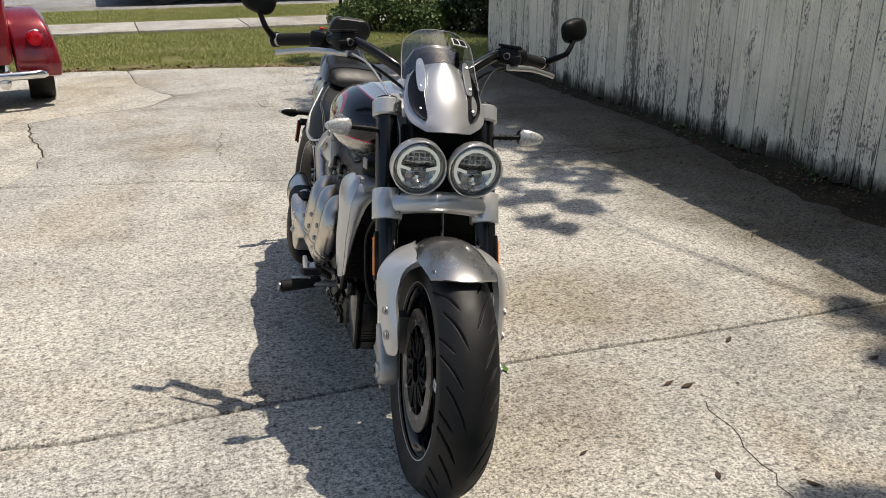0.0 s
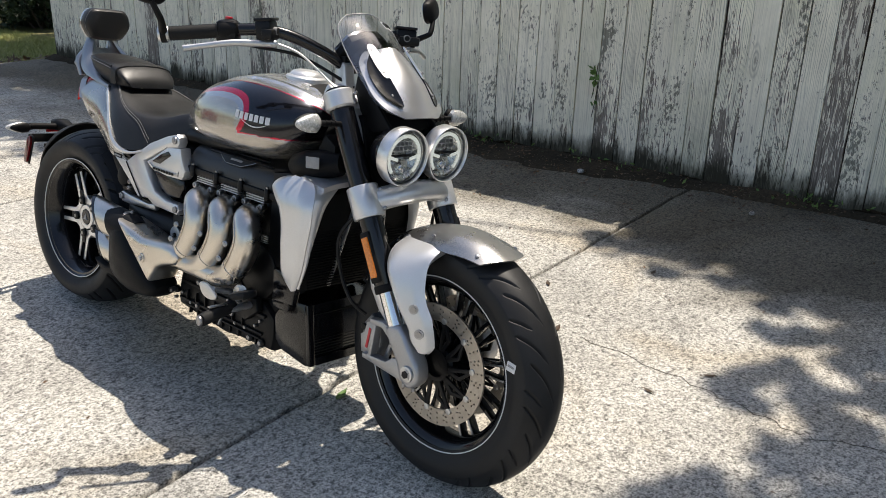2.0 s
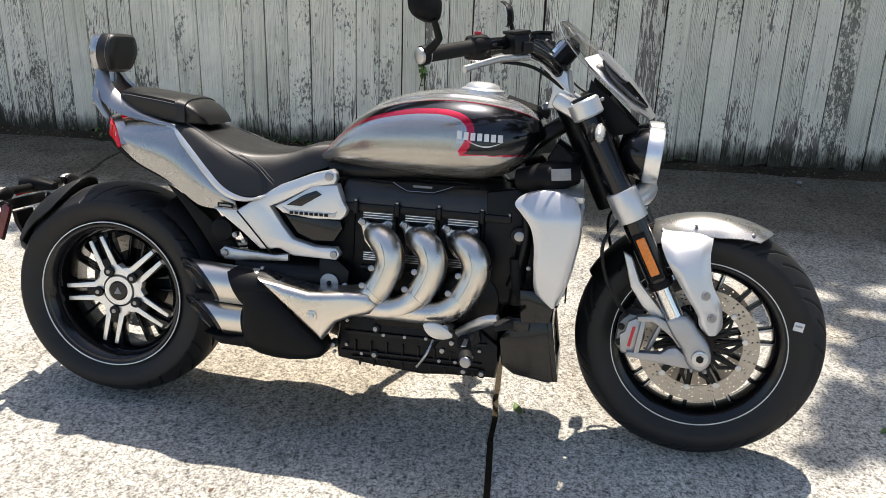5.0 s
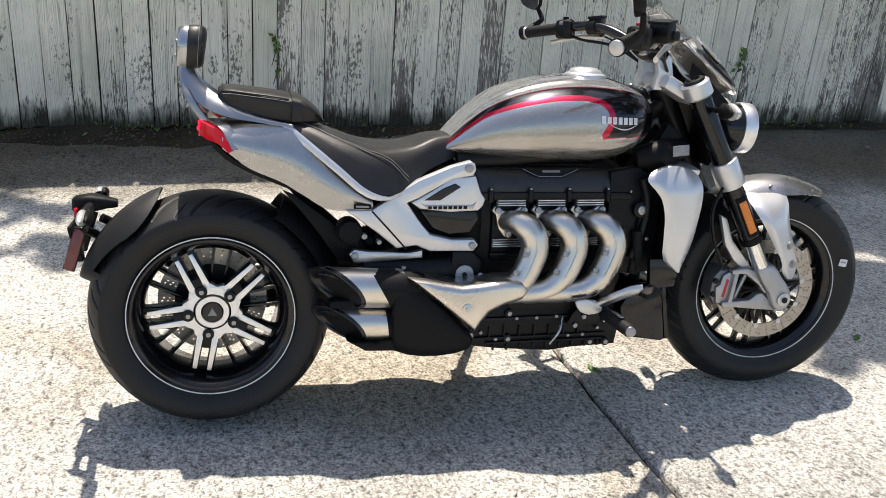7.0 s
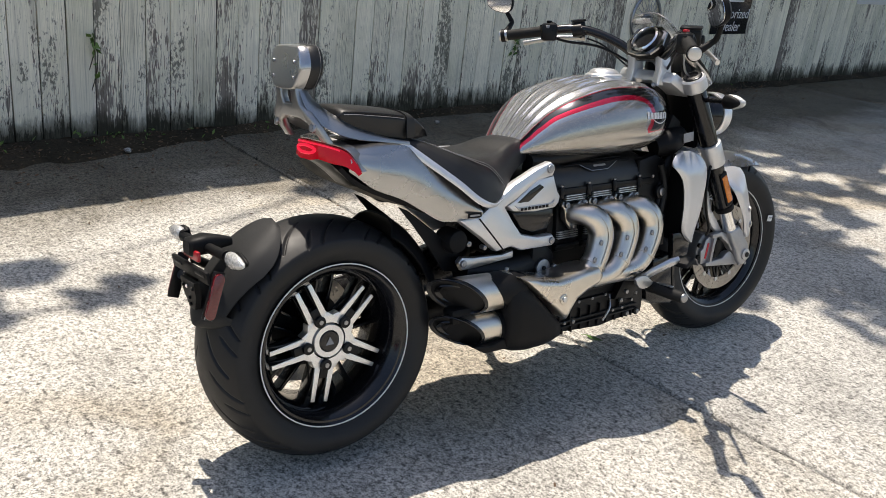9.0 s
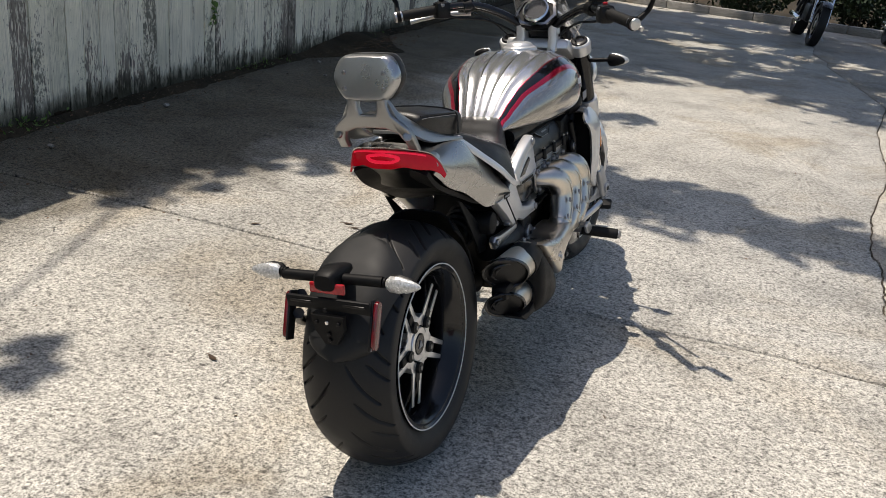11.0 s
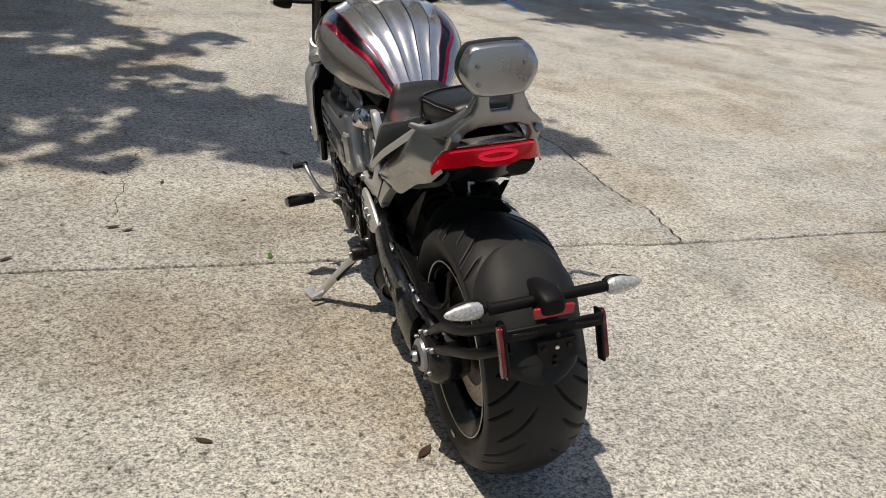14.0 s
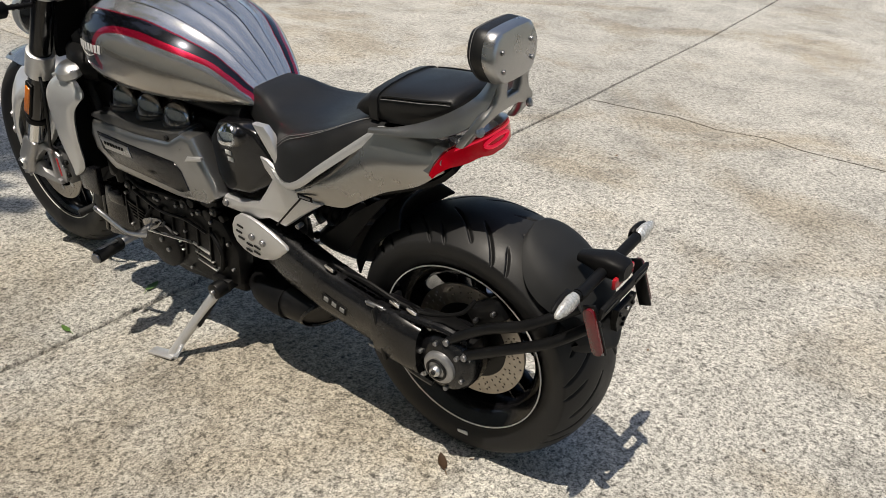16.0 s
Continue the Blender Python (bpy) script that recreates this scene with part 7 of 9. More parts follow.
    bp("sump_ledge", b_box((0.40, 0.014, 0.010), (0.93, -0.148, 0.300), 0.003), M_BLACK, sump)
    bp("sump_ledge", b_box((0.40, 0.012, 0.008), (0.92, -0.147, 0.243), 0.003), M_BLACK, sump)
    bp("gear_cover", b_prof([(0.80, 0.36), (0.84, 0.385), (0.99, 0.39), (1.03, 0.36), (1.02, 0.325), (0.82, 0.322)], -0.150, -0.10, 0.008), M_CRINKLE, sump)
    for x, z in ((0.735, 0.333), (0.735, 0.262), (0.78, 0.240), (0.84, 0.300), (0.90, 0.300), (0.96, 0.302), (1.0, 0.242), (1.045, 0.243), (0.700, 0.236), (1.09, 0.262), (1.11, 0.282)):
        bolt((x, -0.150, z), "y", 0.0062, 0.012, sump)
    for x, z in ((0.817, 0.316), (0.816, 0.240), (1.069, 0.219), (1.119, 0.217), (0.70, 0.262)):
        bp("bolt_seat", b_cyl(0.0125, 0.012, (x, -0.148, z), "y", 18, 0.002), M_BLACK, sump)
        bolt((x, -0.155, z), "y", 0.0085, 0.008, sump)
    for k in range(9):
        bp("sump_fin", b_box((0.005, 0.012, 0.018), (0.775 + 0.040 * k, -0.146, 0.214), 0.001), M_BLACK, sump)
    bp("sump_ledge", b_box((0.36, 0.012, 0.006), (0.93, -0.147, 0.228), 0.002), M_BLACK, sump)
    bp("clutch_cover", b_cyl(0.085, 0.05, (1.07, -0.12, 0.42), "y", 36, 0.012), M_CRINKLE, core)
    bp("side_housing", b_prof([(0.64, 0.40), (0.70, 0.385), (0.73, 0.41), (0.735, 0.47), (0.70, 0.50), (0.645, 0.50)], -0.142, -0.06, 0.012), M_BLACK, core)
    pv = bp("swing_pivot", b_cyl(0.027, 0.014, (0.680, -0.146, 0.435), "y", 28, 0.003), M_BOLT, core, "bright swing-arm pivot cap")
    bolt((0.680, -0.155, 0.435), "y", 0.008, 0.006, pv, bp, M_BLACK)
    bolt((0.726, -0.150, 0.430), "y", 0.012, 0.012, core)
    bp("front_cover", b_box((0.05, 0.20, 0.30), (1.155, 0, 0.55), 0.015), M_BLACK, core)
    bp("sump_guard", b_tube([(0.98, -0.152, 0.30), (0.965, -0.17, 0.262), (0.94, -0.165, 0.222)], 0.004, 8), M_PLATE, core)
    # left side
    lc = [(0.70, 0.25), (0.78, 0.222), (1.02, 0.222), (1.16, 0.25), (1.18, 0.34), (1.15, 0.42), (0.98, 0.45), (0.74, 0.44), (0.69, 0.36)]
    case = bp("left_case", b_prof(lc, 0.10, 0.158, 0.014), M_CRINKLE, core, "black finned left engine case")
    for gx, gz in ((1.115, 0.372), (0.975, 0.345), (0.840, 0.325)):
        for k in range(5):
            bp("case_fin", b_box((0.075, 0.010, 0.0045), (gx - 0.004 * k, 0.160, gz - 0.012 * k), 0.001, (0, -12, 0)), M_PLATE if gx < 1.0 and k % 2 == 0 else M_BLACK, case)
    for k in range(14):
        x, z = 0.735 + 0.031 * k, 0.452 + 0.012 * math.sin(k * 1.9) - 0.0012 * k
        bp("case_boss", b_cyl(0.011 + 0.003 * (k % 3), 0.020, (x, 0.150, z), "y", 14, 0.003), M_BLACK, case)
        if k % 2:
            bolt((x, 0.162, z), "y", 0.0075, 0.008, case)
    for k in range(9):
        bp("case_rib", b_box((0.006, 0.010, 0.10 + 0.03 * (k % 2)), (0.745 + 0.052 * k, 0.160, 0.345), 0.002, (0, -8, 0)), M_BLACK, case)
    for x, z, w_, h_ in ((0.79, 0.478, 0.07, 0.04), (0.88, 0.484, 0.05, 0.05), (0.99, 0.482, 0.08, 0.036), (1.09, 0.476, 0.05, 0.05)):
        bp("sensor_housing", b_box((w_, 0.045, h_), (x, 0.130, z), 0.008, (0, -6, 0)), M_BLACK, case)
    for pts in (((1.14, 0.150, 0.46), (1.06, 0.168, 0.452), (0.97, 0.165, 0.460), (0.88, 0.150, 0.452)), ((0.78, 0.166, 0.40), (0.74, 0.172, 0.35), (0.755, 0.168, 0.29)), ((1.02, 0.168, 0.40), (1.05, 0.176, 0.36), (1.04, 0.17, 0.31))):
        bp("case_hose", b_tube(pts, 0.006, 8, 5), M_PLASTIC, case)
    bp("case_cover", b_cyl(0.072, 0.03, (1.00, 0.158, 0.285), "y", 36, 0.008), M_CRINKLE, case)
    for x, z in ((1.15, 0.405), (1.07, 0.418), (1.0, 0.428), (0.92, 0.434), (0.85, 0.432), (0.78, 0.428), (0.72, 0.38), (0.715, 0.30), (0.80, 0.244), (0.90, 0.240), (1.05, 0.242), (1.15, 0.30), (0.90, 0.36), (1.05, 0.34)):
        bolt((x, 0.161, z), "y", 0.0065, 0.010, case)
    bp("case_cable", b_tube([(1.10, 0.165, 0.43), (0.98, 0.172, 0.405), (0.88, 0.170, 0.41), (0.80, 0.165, 0.39)], 0.005, 8, 5), M_BLACK, case)
    bp("starter", b_cyl(0.035, 0.12, (0.84, 0.11, 0.475), "x", 20, 0.006), M_BLACK, core)


engine()


def intake():
    body = [(1.190, 0.636), (1.205, 0.595), (1.192, 0.545), (1.120, 0.500), (0.860, 0.494), (0.735, 0.508), (0.700, 0.535), (0.705, 0.575), (0.760, 0.690), (0.80, 0.692), (0.86, 0.655), (1.0, 0.640), (1.12, 0.640)]
    c = bp("intake_cover", b_prof(body, 0.125, 0.196, 0.016, 0, 3), M_COVER, bike, "silver intake cover with a black slot")
    slot = [(1.165, 0.610), (1.150, 0.560), (1.10, 0.530), (0.83, 0.520), (0.795, 0.535), (0.815, 0.585), (0.84, 0.606), (1.02, 0.606)]
    bp("slot_panel", b_prof(slot, 0.190, 0.1985, 0.002), M_GLOSS, c)
    bp("name_field", b_prof([(1.155, 0.600), (1.03, 0.596), (1.02, 0.566), (1.135, 0.566)], 0.196, 0.2005, 0.001), M_PLATE, c)
    for k in range(7):
        bp("print_bar", b_box((0.008, 0.0015, 0.009), (1.055 + 0.0125 * k, 0.2010, 0.584), 0), M_PLASTIC, c)
    upper = [(1.20, 0.640), (1.19, 0.655), (1.10, 0.672), (0.98, 0.672), (0.85, 0.680), (0.815, 0.690), (0.800, 0.665), (0.87, 0.640), (1.05, 0.632)]
    bp("upper_ledge", b_prof(upper, 0.105, 0.187, 0.010), M_LEDGE, c)
    bolt((0.862, 0.188, 0.664), "y", 0.009, 0.010, c, bp, M_BLACK)
    for k in range(3):
        x = 0.880 + 0.112 * k
        d = bp("intake_trumpet", b_loft([[(x + r * math.cos(a), 0.118 + r * 0.9 * math.sin(a) + 0.02 * (z - 0.66), z) for a in (2 * math.pi * q / 24 for q in range(24))] for z, r in ((0.640, 0.050), (0.672, 0.050), (0.700, 0.048), (0.722, 0.040), (0.736, 0.025), (0.741, 0.008))]), M_DARKCHROME, c, "domed dark metal intake trumpet")
        bp("trumpet_band", b_loft([[(x + r * math.cos(a), 0.117 + r * 0.9 * math.sin(a), z) for a in (2 * math.pi * q / 24 for q in range(24))] for z, r in ((0.660, 0.050), (0.662, 0.056), (0.684, 0.055), (0.687, 0.050))]), M_LEDGE, d)
    rib = [(0.79, 0.622), (0.725, 0.640), (0.722, 0.650), (0.775, 0.640)]
    bp("rear_rib", b_prof(rib, 0.190, 0.202, 0.003), M_SILVER, c)


intake()


# ---- exhaust
def pipes():
    for k in range(3):
        x = 0.798 + 0.1155 * k
        path = [(x - 0.004, -0.116, 0.578), (x + 0.006, -0.150, 0.584), (x + 0.030, -0.184, 0.582), (x + 0.054, -0.200, 0.560), (x + 0.064, -0.206, 0.525), (x + 0.054, -0.209, 0.485), (x + 0.034, -0.212, 0.446), (x + 0.006, -0.213, 0.415)]
        tail_ = [(x - 0.040, -0.212, 0.396), (x - 0.10, -0.211, 0.394), (x - 0.17, -0.210, 0.396)] if k else [(x - 0.05, -0.212, 0.402)]
        p = bp("header_pipe", b_tube(path + tail_, [0.027, 0.030, 0.0365, 0.039, 0.039, 0.0385, 0.037, 0.0345] + [0.031] * len(tail_), 22, 7), M_STEEL, bike, "brushed steel header pipe")
        bp("flange", join(b_prof([(x - 0.046, 0.612), (x - 0.038, 0.624), (x - 0.026, 0.622), (x - 0.014, 0.612), (x + 0.020, 0.612), (x + 0.036, 0.622), (x + 0.048, 0.624), (x + 0.056, 0.612), (x + 0.050, 0.602), (x + 0.034, 0.580), (x + 0.018, 0.545), (x - 0.004, 0.536), (x - 0.024, 0.560), (x - 0.034, 0.600)], -0.144, -0.130, 0.004)), M_STEEL, p)
        bp("joint_ring", b_tube([(x + 0.030, -0.2122, 0.440), (x + 0.024, -0.2124, 0.433)], 0.0385, 22, 0), M_STEEL, p)
        bp("weld_seam", b_tube([(x + 0.020, -0.219, 0.590), (x + 0.044, -0.237, 0.571), (x + 0.056, -0.2455, 0.528), (x + 0.045, -0.248, 0.487), (x + 0.024, -0.2495, 0.444)], 0.0016, 6, 5), M_STEEL, p)
        bolt((x + 0.022, -0.2475, 0.512), (0.25, -1, 0.1), 0.0105, 0.006, p, bp, M_BOLT)
        bolt((x - 0.002, -0.2475, 0.463), (0.25, -1, 0.1), 0.0105, 0.006, p, bp, M_BOLT)
    sh = [(0.503, 0.455), (0.58, 0.441), (0.650, 0.428), (0.70, 0.432), (0.760, 0.440), (0.815, 0.440), (0.840, 0.410), (0.820, 0.385), (0.770, 0.370), (0.730, 0.352), (0.706, 0.322), (0.690, 0.298), (0.672, 0.312), (0.60, 0.372)]
    col = bp("collector", b_prof(sh, -0.258, -0.140, 0.034, 0, 5), M_STEEL, bike, "brushed steel exhaust collector", 60)
    bp("seal_disc", b_cyl(0.016, 0.008, (0.664, -0.257, 0.368), "y", 20, 0.002), M_STEEL, col)
    bolt((0.664, -0.262, 0.368), "y", 0.010, 0.008, col, bp, M_ALU)
    shell = ((0.466, 0.352, 0.098, -0.190, 0.056), (0.472, 0.350, 0.108, -0.190, 0.063), (0.510, 0.340, 0.112, -0.190, 0.067), (0.550, 0.323, 0.101, -0.190, 0.068), (0.595, 0.301, 0.079, -0.190, 0.067), (0.640, 0.281, 0.055, -0.188, 0.062), (0.678, 0.266, 0.030, -0.186, 0.052), (0.692, 0.262, 0.012, -0.186, 0.036))
    bx = bp("silencer", b_loft([[(x, yc + hw * math.copysign(abs(math.sin(a)) ** 0.72, math.sin(a)), zc + hh * math.copysign(abs(math.cos(a)) ** 0.72, math.cos(a))) for a in (2 * math.pi * k / 32 for k in range(32))] for x, zc, hh, yc, hw in shell]), M_PLASTIC, bike, "matt black silencer box with two bright slash-cut tips", 60)

    def tip(cx, cy, cz, r, top_x, bot_x, base_x, lift, parent, s=-1):
        n = 32
        def ring(rad, t, inset=0.0):
            out = []
            for q in range(n):
                a = 2 * math.pi * q / n
                h = math.cos(a)
                side = math.sin(a)
                x_end = lerp(bot_x, top_x, 0.5 - 0.5 * (s * 0.80 * side - 0.60 * h)) + inset
                x = lerp(base_x, x_end, t)
                out.append((x, cy + rad * side * 0.92, cz + lift * (base_x - x) + rad * h))
            return out
        rings = [ring(r * 0.96, 0.0), ring(r, 0.02), ring(r, 0.35), ring(r * 1.02, 0.8), ring(r * 1.02, 0.90), ring(r * 0.93, 0.90), ring(r * 0.90, 0.8), ring(r * 0.88, 0.4), ring(r * 0.80, 0.35)]
        t = bp("exhaust_tip", b_loft(rings), M_STEEL if s < 0 else M_BLACK, parent, "slash-cut tip with a black mouth")
        bp("mouth", b_loft([ring(r * 0.90, 0.97, 0.004), ring(r * 0.70, 0.86, 0.004), ring(r * 0.66, 0.80, 0.01), ring(r * 0.45, 0.85, 0.0), ring(r * 0.36, 0.80), ring(r * 0.34, 0.5)]), M_BLACK, t)
        bp("mouth_rim", b_loft([ring(r * 0.97, 0.88), ring(r * 1.03, 0.895), ring(r * 1.03, 0.985), ring(r * 0.99, 1.0), ring(r * 0.90, 0.975), ring(r * 0.86, 0.86)], caps=False), M_SATIN, t)
        bp("mouth_ring", b_loft([ring(r * 0.66, 0.84), ring(r * 0.68, 0.93), ring(r * 0.61, 0.94), ring(r * 0.58, 0.84)]), M_GLOSS, t)
    tip(0.3, -0.196, 0.413, 0.0535, 0.246, 0.380, 0.500, 0.05, bx)
    tip(0.3, -0.188, 0.312, 0.0465, 0.258, 0.384, 0.500, 0.05, bx)
    def sleeve(cy, cz, r, back, slant):
        ring = lambda x0, k, f: [(x0 - k * math.cos(a), cy + r * f * 0.93 * math.sin(a), cz + 0.05 * (0.5 - x0) + r * f * math.cos(a)) for a in (2 * math.pi * q / 32 for q in range(32))]
        bp("silencer_sleeve", b_loft([ring(back, slant, 0.99), ring(back, slant, 1.05), ring(back + 0.03, slant * 0.7, 1.07), ring(0.515, 0.0, 1.02), ring(0.545, -0.01, 0.80)]), M_PLASTIC, bx, "", 60)
    sleeve(-0.196, 0.411, 0.0535, 0.438, 0.030)
    sleeve(-0.188, 0.310, 0.0465, 0.455, 0.006)
    bp("tip_filler", b_box((0.20, 0.050, 0.046), (0.400, -0.178, 0.364), 0.012), M_PLASTIC, bx)
    bp("tip_tray", b_prof([(0.345, 0.282), (0.395, 0.252), (0.490, 0.248), (0.500, 0.290), (0.420, 0.272)], -0.232, -0.150, 0.006), M_PLASTIC, bx)
    bolt((0.500, -0.190, 0.468), "z", 0.008, 0.010, bx)
    bolt((0.700, -0.165, 0.262), "y", 0.010, 0.02, bx)
    bp("silencer_foot", b_cyl(0.014, 0.03, (0.60, -0.18, 0.240), "z", 14, 0.003), M_ALU, bx)
    # left-hand outlet under the swing arm
    lb = bp("left_silencer", b_tube([(0.72, 0.06, 0.235), (0.62, 0.12, 0.250), (0.52, 0.138, 0.260)], [0.045, 0.050, 0.050], 20, 5), M_PLASTIC, bike, "black left silencer with a slash-cut tip")
    tip(0.4, 0.140, 0.262, 0.046, 0.350, 0.450, 0.530, 0.06, lb, 1)


pipes()


# ---- radiator
SHROUD_BACK = [(0.440, 1.294), (0.474, 1.252), (0.54, 1.242), (0.605, 1.238), (0.653, 1.224), (0.684, 1.199), (0.704, 1.182), (0.722, 1.190), (0.736, 1.215), (0.7445, 1.248)]
SHROUD_FRONT = [(0.440, 1.304), (0.517, 1.330), (0.58, 1.342), (0.633, 1.350), (0.69, 1.350), (0.718, 1.338), (0.736, 1.316), (0.7445, 1.285)]


def radiator():
    core = bp("radiator", b_box((0.045, 0.40, 0.275), (1.305, 0, 0.575), 0.006, (0, 6, 0)), M_CORE, bike, "black radiator in silver shrouds")
    for k in range(34):
        bp("radiator_fin", b_box((0.004, 0.38, 0.0028), (1.330 + 0.0, 0, 0.452 + 0.0076 * k), 0, (0, 6, 0)), M_CORE, core)
    for s in (-1, 1):
        def skin(u, v):
            z = lerp(0.440, 0.7445, math.sin(0.5 * math.pi * u) ** 0.9 if u > 0 else 0.0)
            g = max(0.0, (z - 0.665) / 0.08)
            lip = max(0.0, (v - 0.72) / 0.28)
            return (lerp(curve1(SHROUD_BACK, z), curve1(SHROUD_FRONT, z), v), s * (0.226 - 0.034 * g**1.8 - 0.012 * lip**2 - 0.010 * max(0.0, (0.2 - v) / 0.2) ** 2 - 0.010 * max(0.0, (0.56 - z) / 0.12)), z)

        def face(u, v):
            z = lerp(0.446, 0.732, math.sin(0.5 * math.pi * u) ** 0.9 if u > 0 else 0.0)
            g = max(0.0, (z - 0.665) / 0.08)
            y0 = 0.213 - 0.034 * g**1.8 - 0.010 * max(0.0, (0.56 - z) / 0.12)
            w = curve1([(0.44, 0.008), (0.55, 0.022), (0.65, 0.040), (0.70, 0.066), (0.742, 0.12)], z)
            return (curve1(SHROUD_FRONT, z) + 0.001 + 0.008 * math.sin(math.pi * v) - 0.006 * v, s * (y0 - w * v), z)

        sh = bp("shroud", b_sheet(skin, 34, 14, 0.010 * s), M_SILVER, core, "silver painted radiator shroud", 60)
        bp("shroud_face", b_sheet(face, 30, 8, 0.008 * s), M_SILVER, sh, "", 60)
        bp("shroud_skirt", b_prof([(1.250, 0.480), (1.304, 0.448), (1.296, 0.395), (1.218, 0.390), (1.210, 0.480)], s * 0.195 - 0.012, s * 0.195 + 0.012, 0.006), M_GLOSS, core)
        bp("shroud_edge", b_tube([(1.340, s * 0.192, 0.70), (1.342, s * 0.194, 0.63), (1.322, s * 0.194, 0.545), (1.300, s * 0.192, 0.45)], 0.008, 8, 4), M_BLACK, core)
        bp("core_trim", b_box((0.012, 0.006, 0.26), (1.338, s * 0.078, 0.57), 0.002, (s * 10, 8, 0)), M_PLATE, core)
    arch = b_sheet(lambda u, v: (lerp(1.255, 1.352, v), lerp(-0.178, 0.178, u), 0.738 - 0.012 * abs(2 * u - 1) ** 4 - 0.010 * v), 24, 6, 0.014)
    bp("shroud_arch", arch, M_SILVER, core)
    bp("air_duct", b_tube([(1.18, -0.12, 0.755), (1.25, -0.13, 0.768), (1.33, -0.10, 0.785)], [0.03, 0.042, 0.03], 16, 5), M_PLASTIC, core)
    bp("air_duct", b_tube([(1.18, 0.12, 0.755), (1.25, 0.13, 0.768), (1.33, 0.10, 0.785)], [0.03, 0.042, 0.03], 16, 5), M_PLASTIC, core)
    bp("duct_label", b_box((0.05, 0.002, 0.030), (1.292, -0.172, 0.785), 0.0005, (0, -6, 0)), M_GREYPRINT, core)
    grille = bp("side_grille", b_prof([(1.245, 0.80), (1.275, 0.855), (1.315, 0.83), (1.318, 0.795)], -0.118, -0.08, 0.003), M_PLASTIC, bike)
    bp("side_grille", b_prof([(1.245, 0.80), (1.275, 0.855), (1.315, 0.83), (1.318, 0.795)], 0.08, 0.118, 0.003), M_PLASTIC, bike)
    capr = bp("coolant_cap", moved(b_lathe([(0.0, 0.024), (0.028, 0.022), (0.040, 0.012), (0.043, -0.006), (0.036, -0.012)], n=30), Matrix.Translation((1.262, 0.172, 0.756)) @ Matrix.Rotation(radians(75), 4, "X")), M_ALU, core, "bright domed cap")
    low = [(1.160, 0.320), (1.172, 0.245), (1.205, 0.222), (1.304, 0.206), (1.318, 0.214), (1.300, 0.340), (1.286, 0.385), (1.215, 0.388), (1.180, 0.350)]
    oil = bp("oil_cooler", b_prof(low, -0.148, 0.148, 0.010), M_GLOSS, bike, "black lower cooler box")
    for y0, y1, z0, z1 in ((-0.150, -0.128, 0.214, 0.386), (0.128, 0.150, 0.214, 0.386), (-0.128, 0.128, 0.214, 0.236), (-0.128, 0.128, 0.362, 0.386)):
        bp("cooler_frame", b_prof([(lerp(1.314, 1.286, (z0 - 0.214) / 0.172), z0), (lerp(1.328, 1.300, (z0 - 0.214) / 0.172), z0), (lerp(1.328, 1.300, (z1 - 0.214) / 0.172), z1), (lerp(1.314, 1.286, (z1 - 0.214) / 0.172), z1)], y0, y1, 0.004), M_GLOSS, oil)
    for k in range(16):
        bp("cooler_fin", b_box((0.004, 0.256, 0.003), (1.317 - 0.163 * (0.024 + 0.008 * k), 0, 0.240 + 0.008 * k), 0), M_CORE, oil)
    for s in (-1, 1):
        bp("cooler_cheek", b_box((0.075, 0.030, 0.045), (1.205, s * 0.155, 0.372), 0.012, (0, 0, 0)), M_GLOSS, oil)
        bp("hose", b_tube([(1.22, s * 0.10, 0.40), (1.20, s * 0.145, 0.47), (1.19, s * 0.15, 0.55)], 0.016, 12, 5), M_GRIP, core)


radiator()


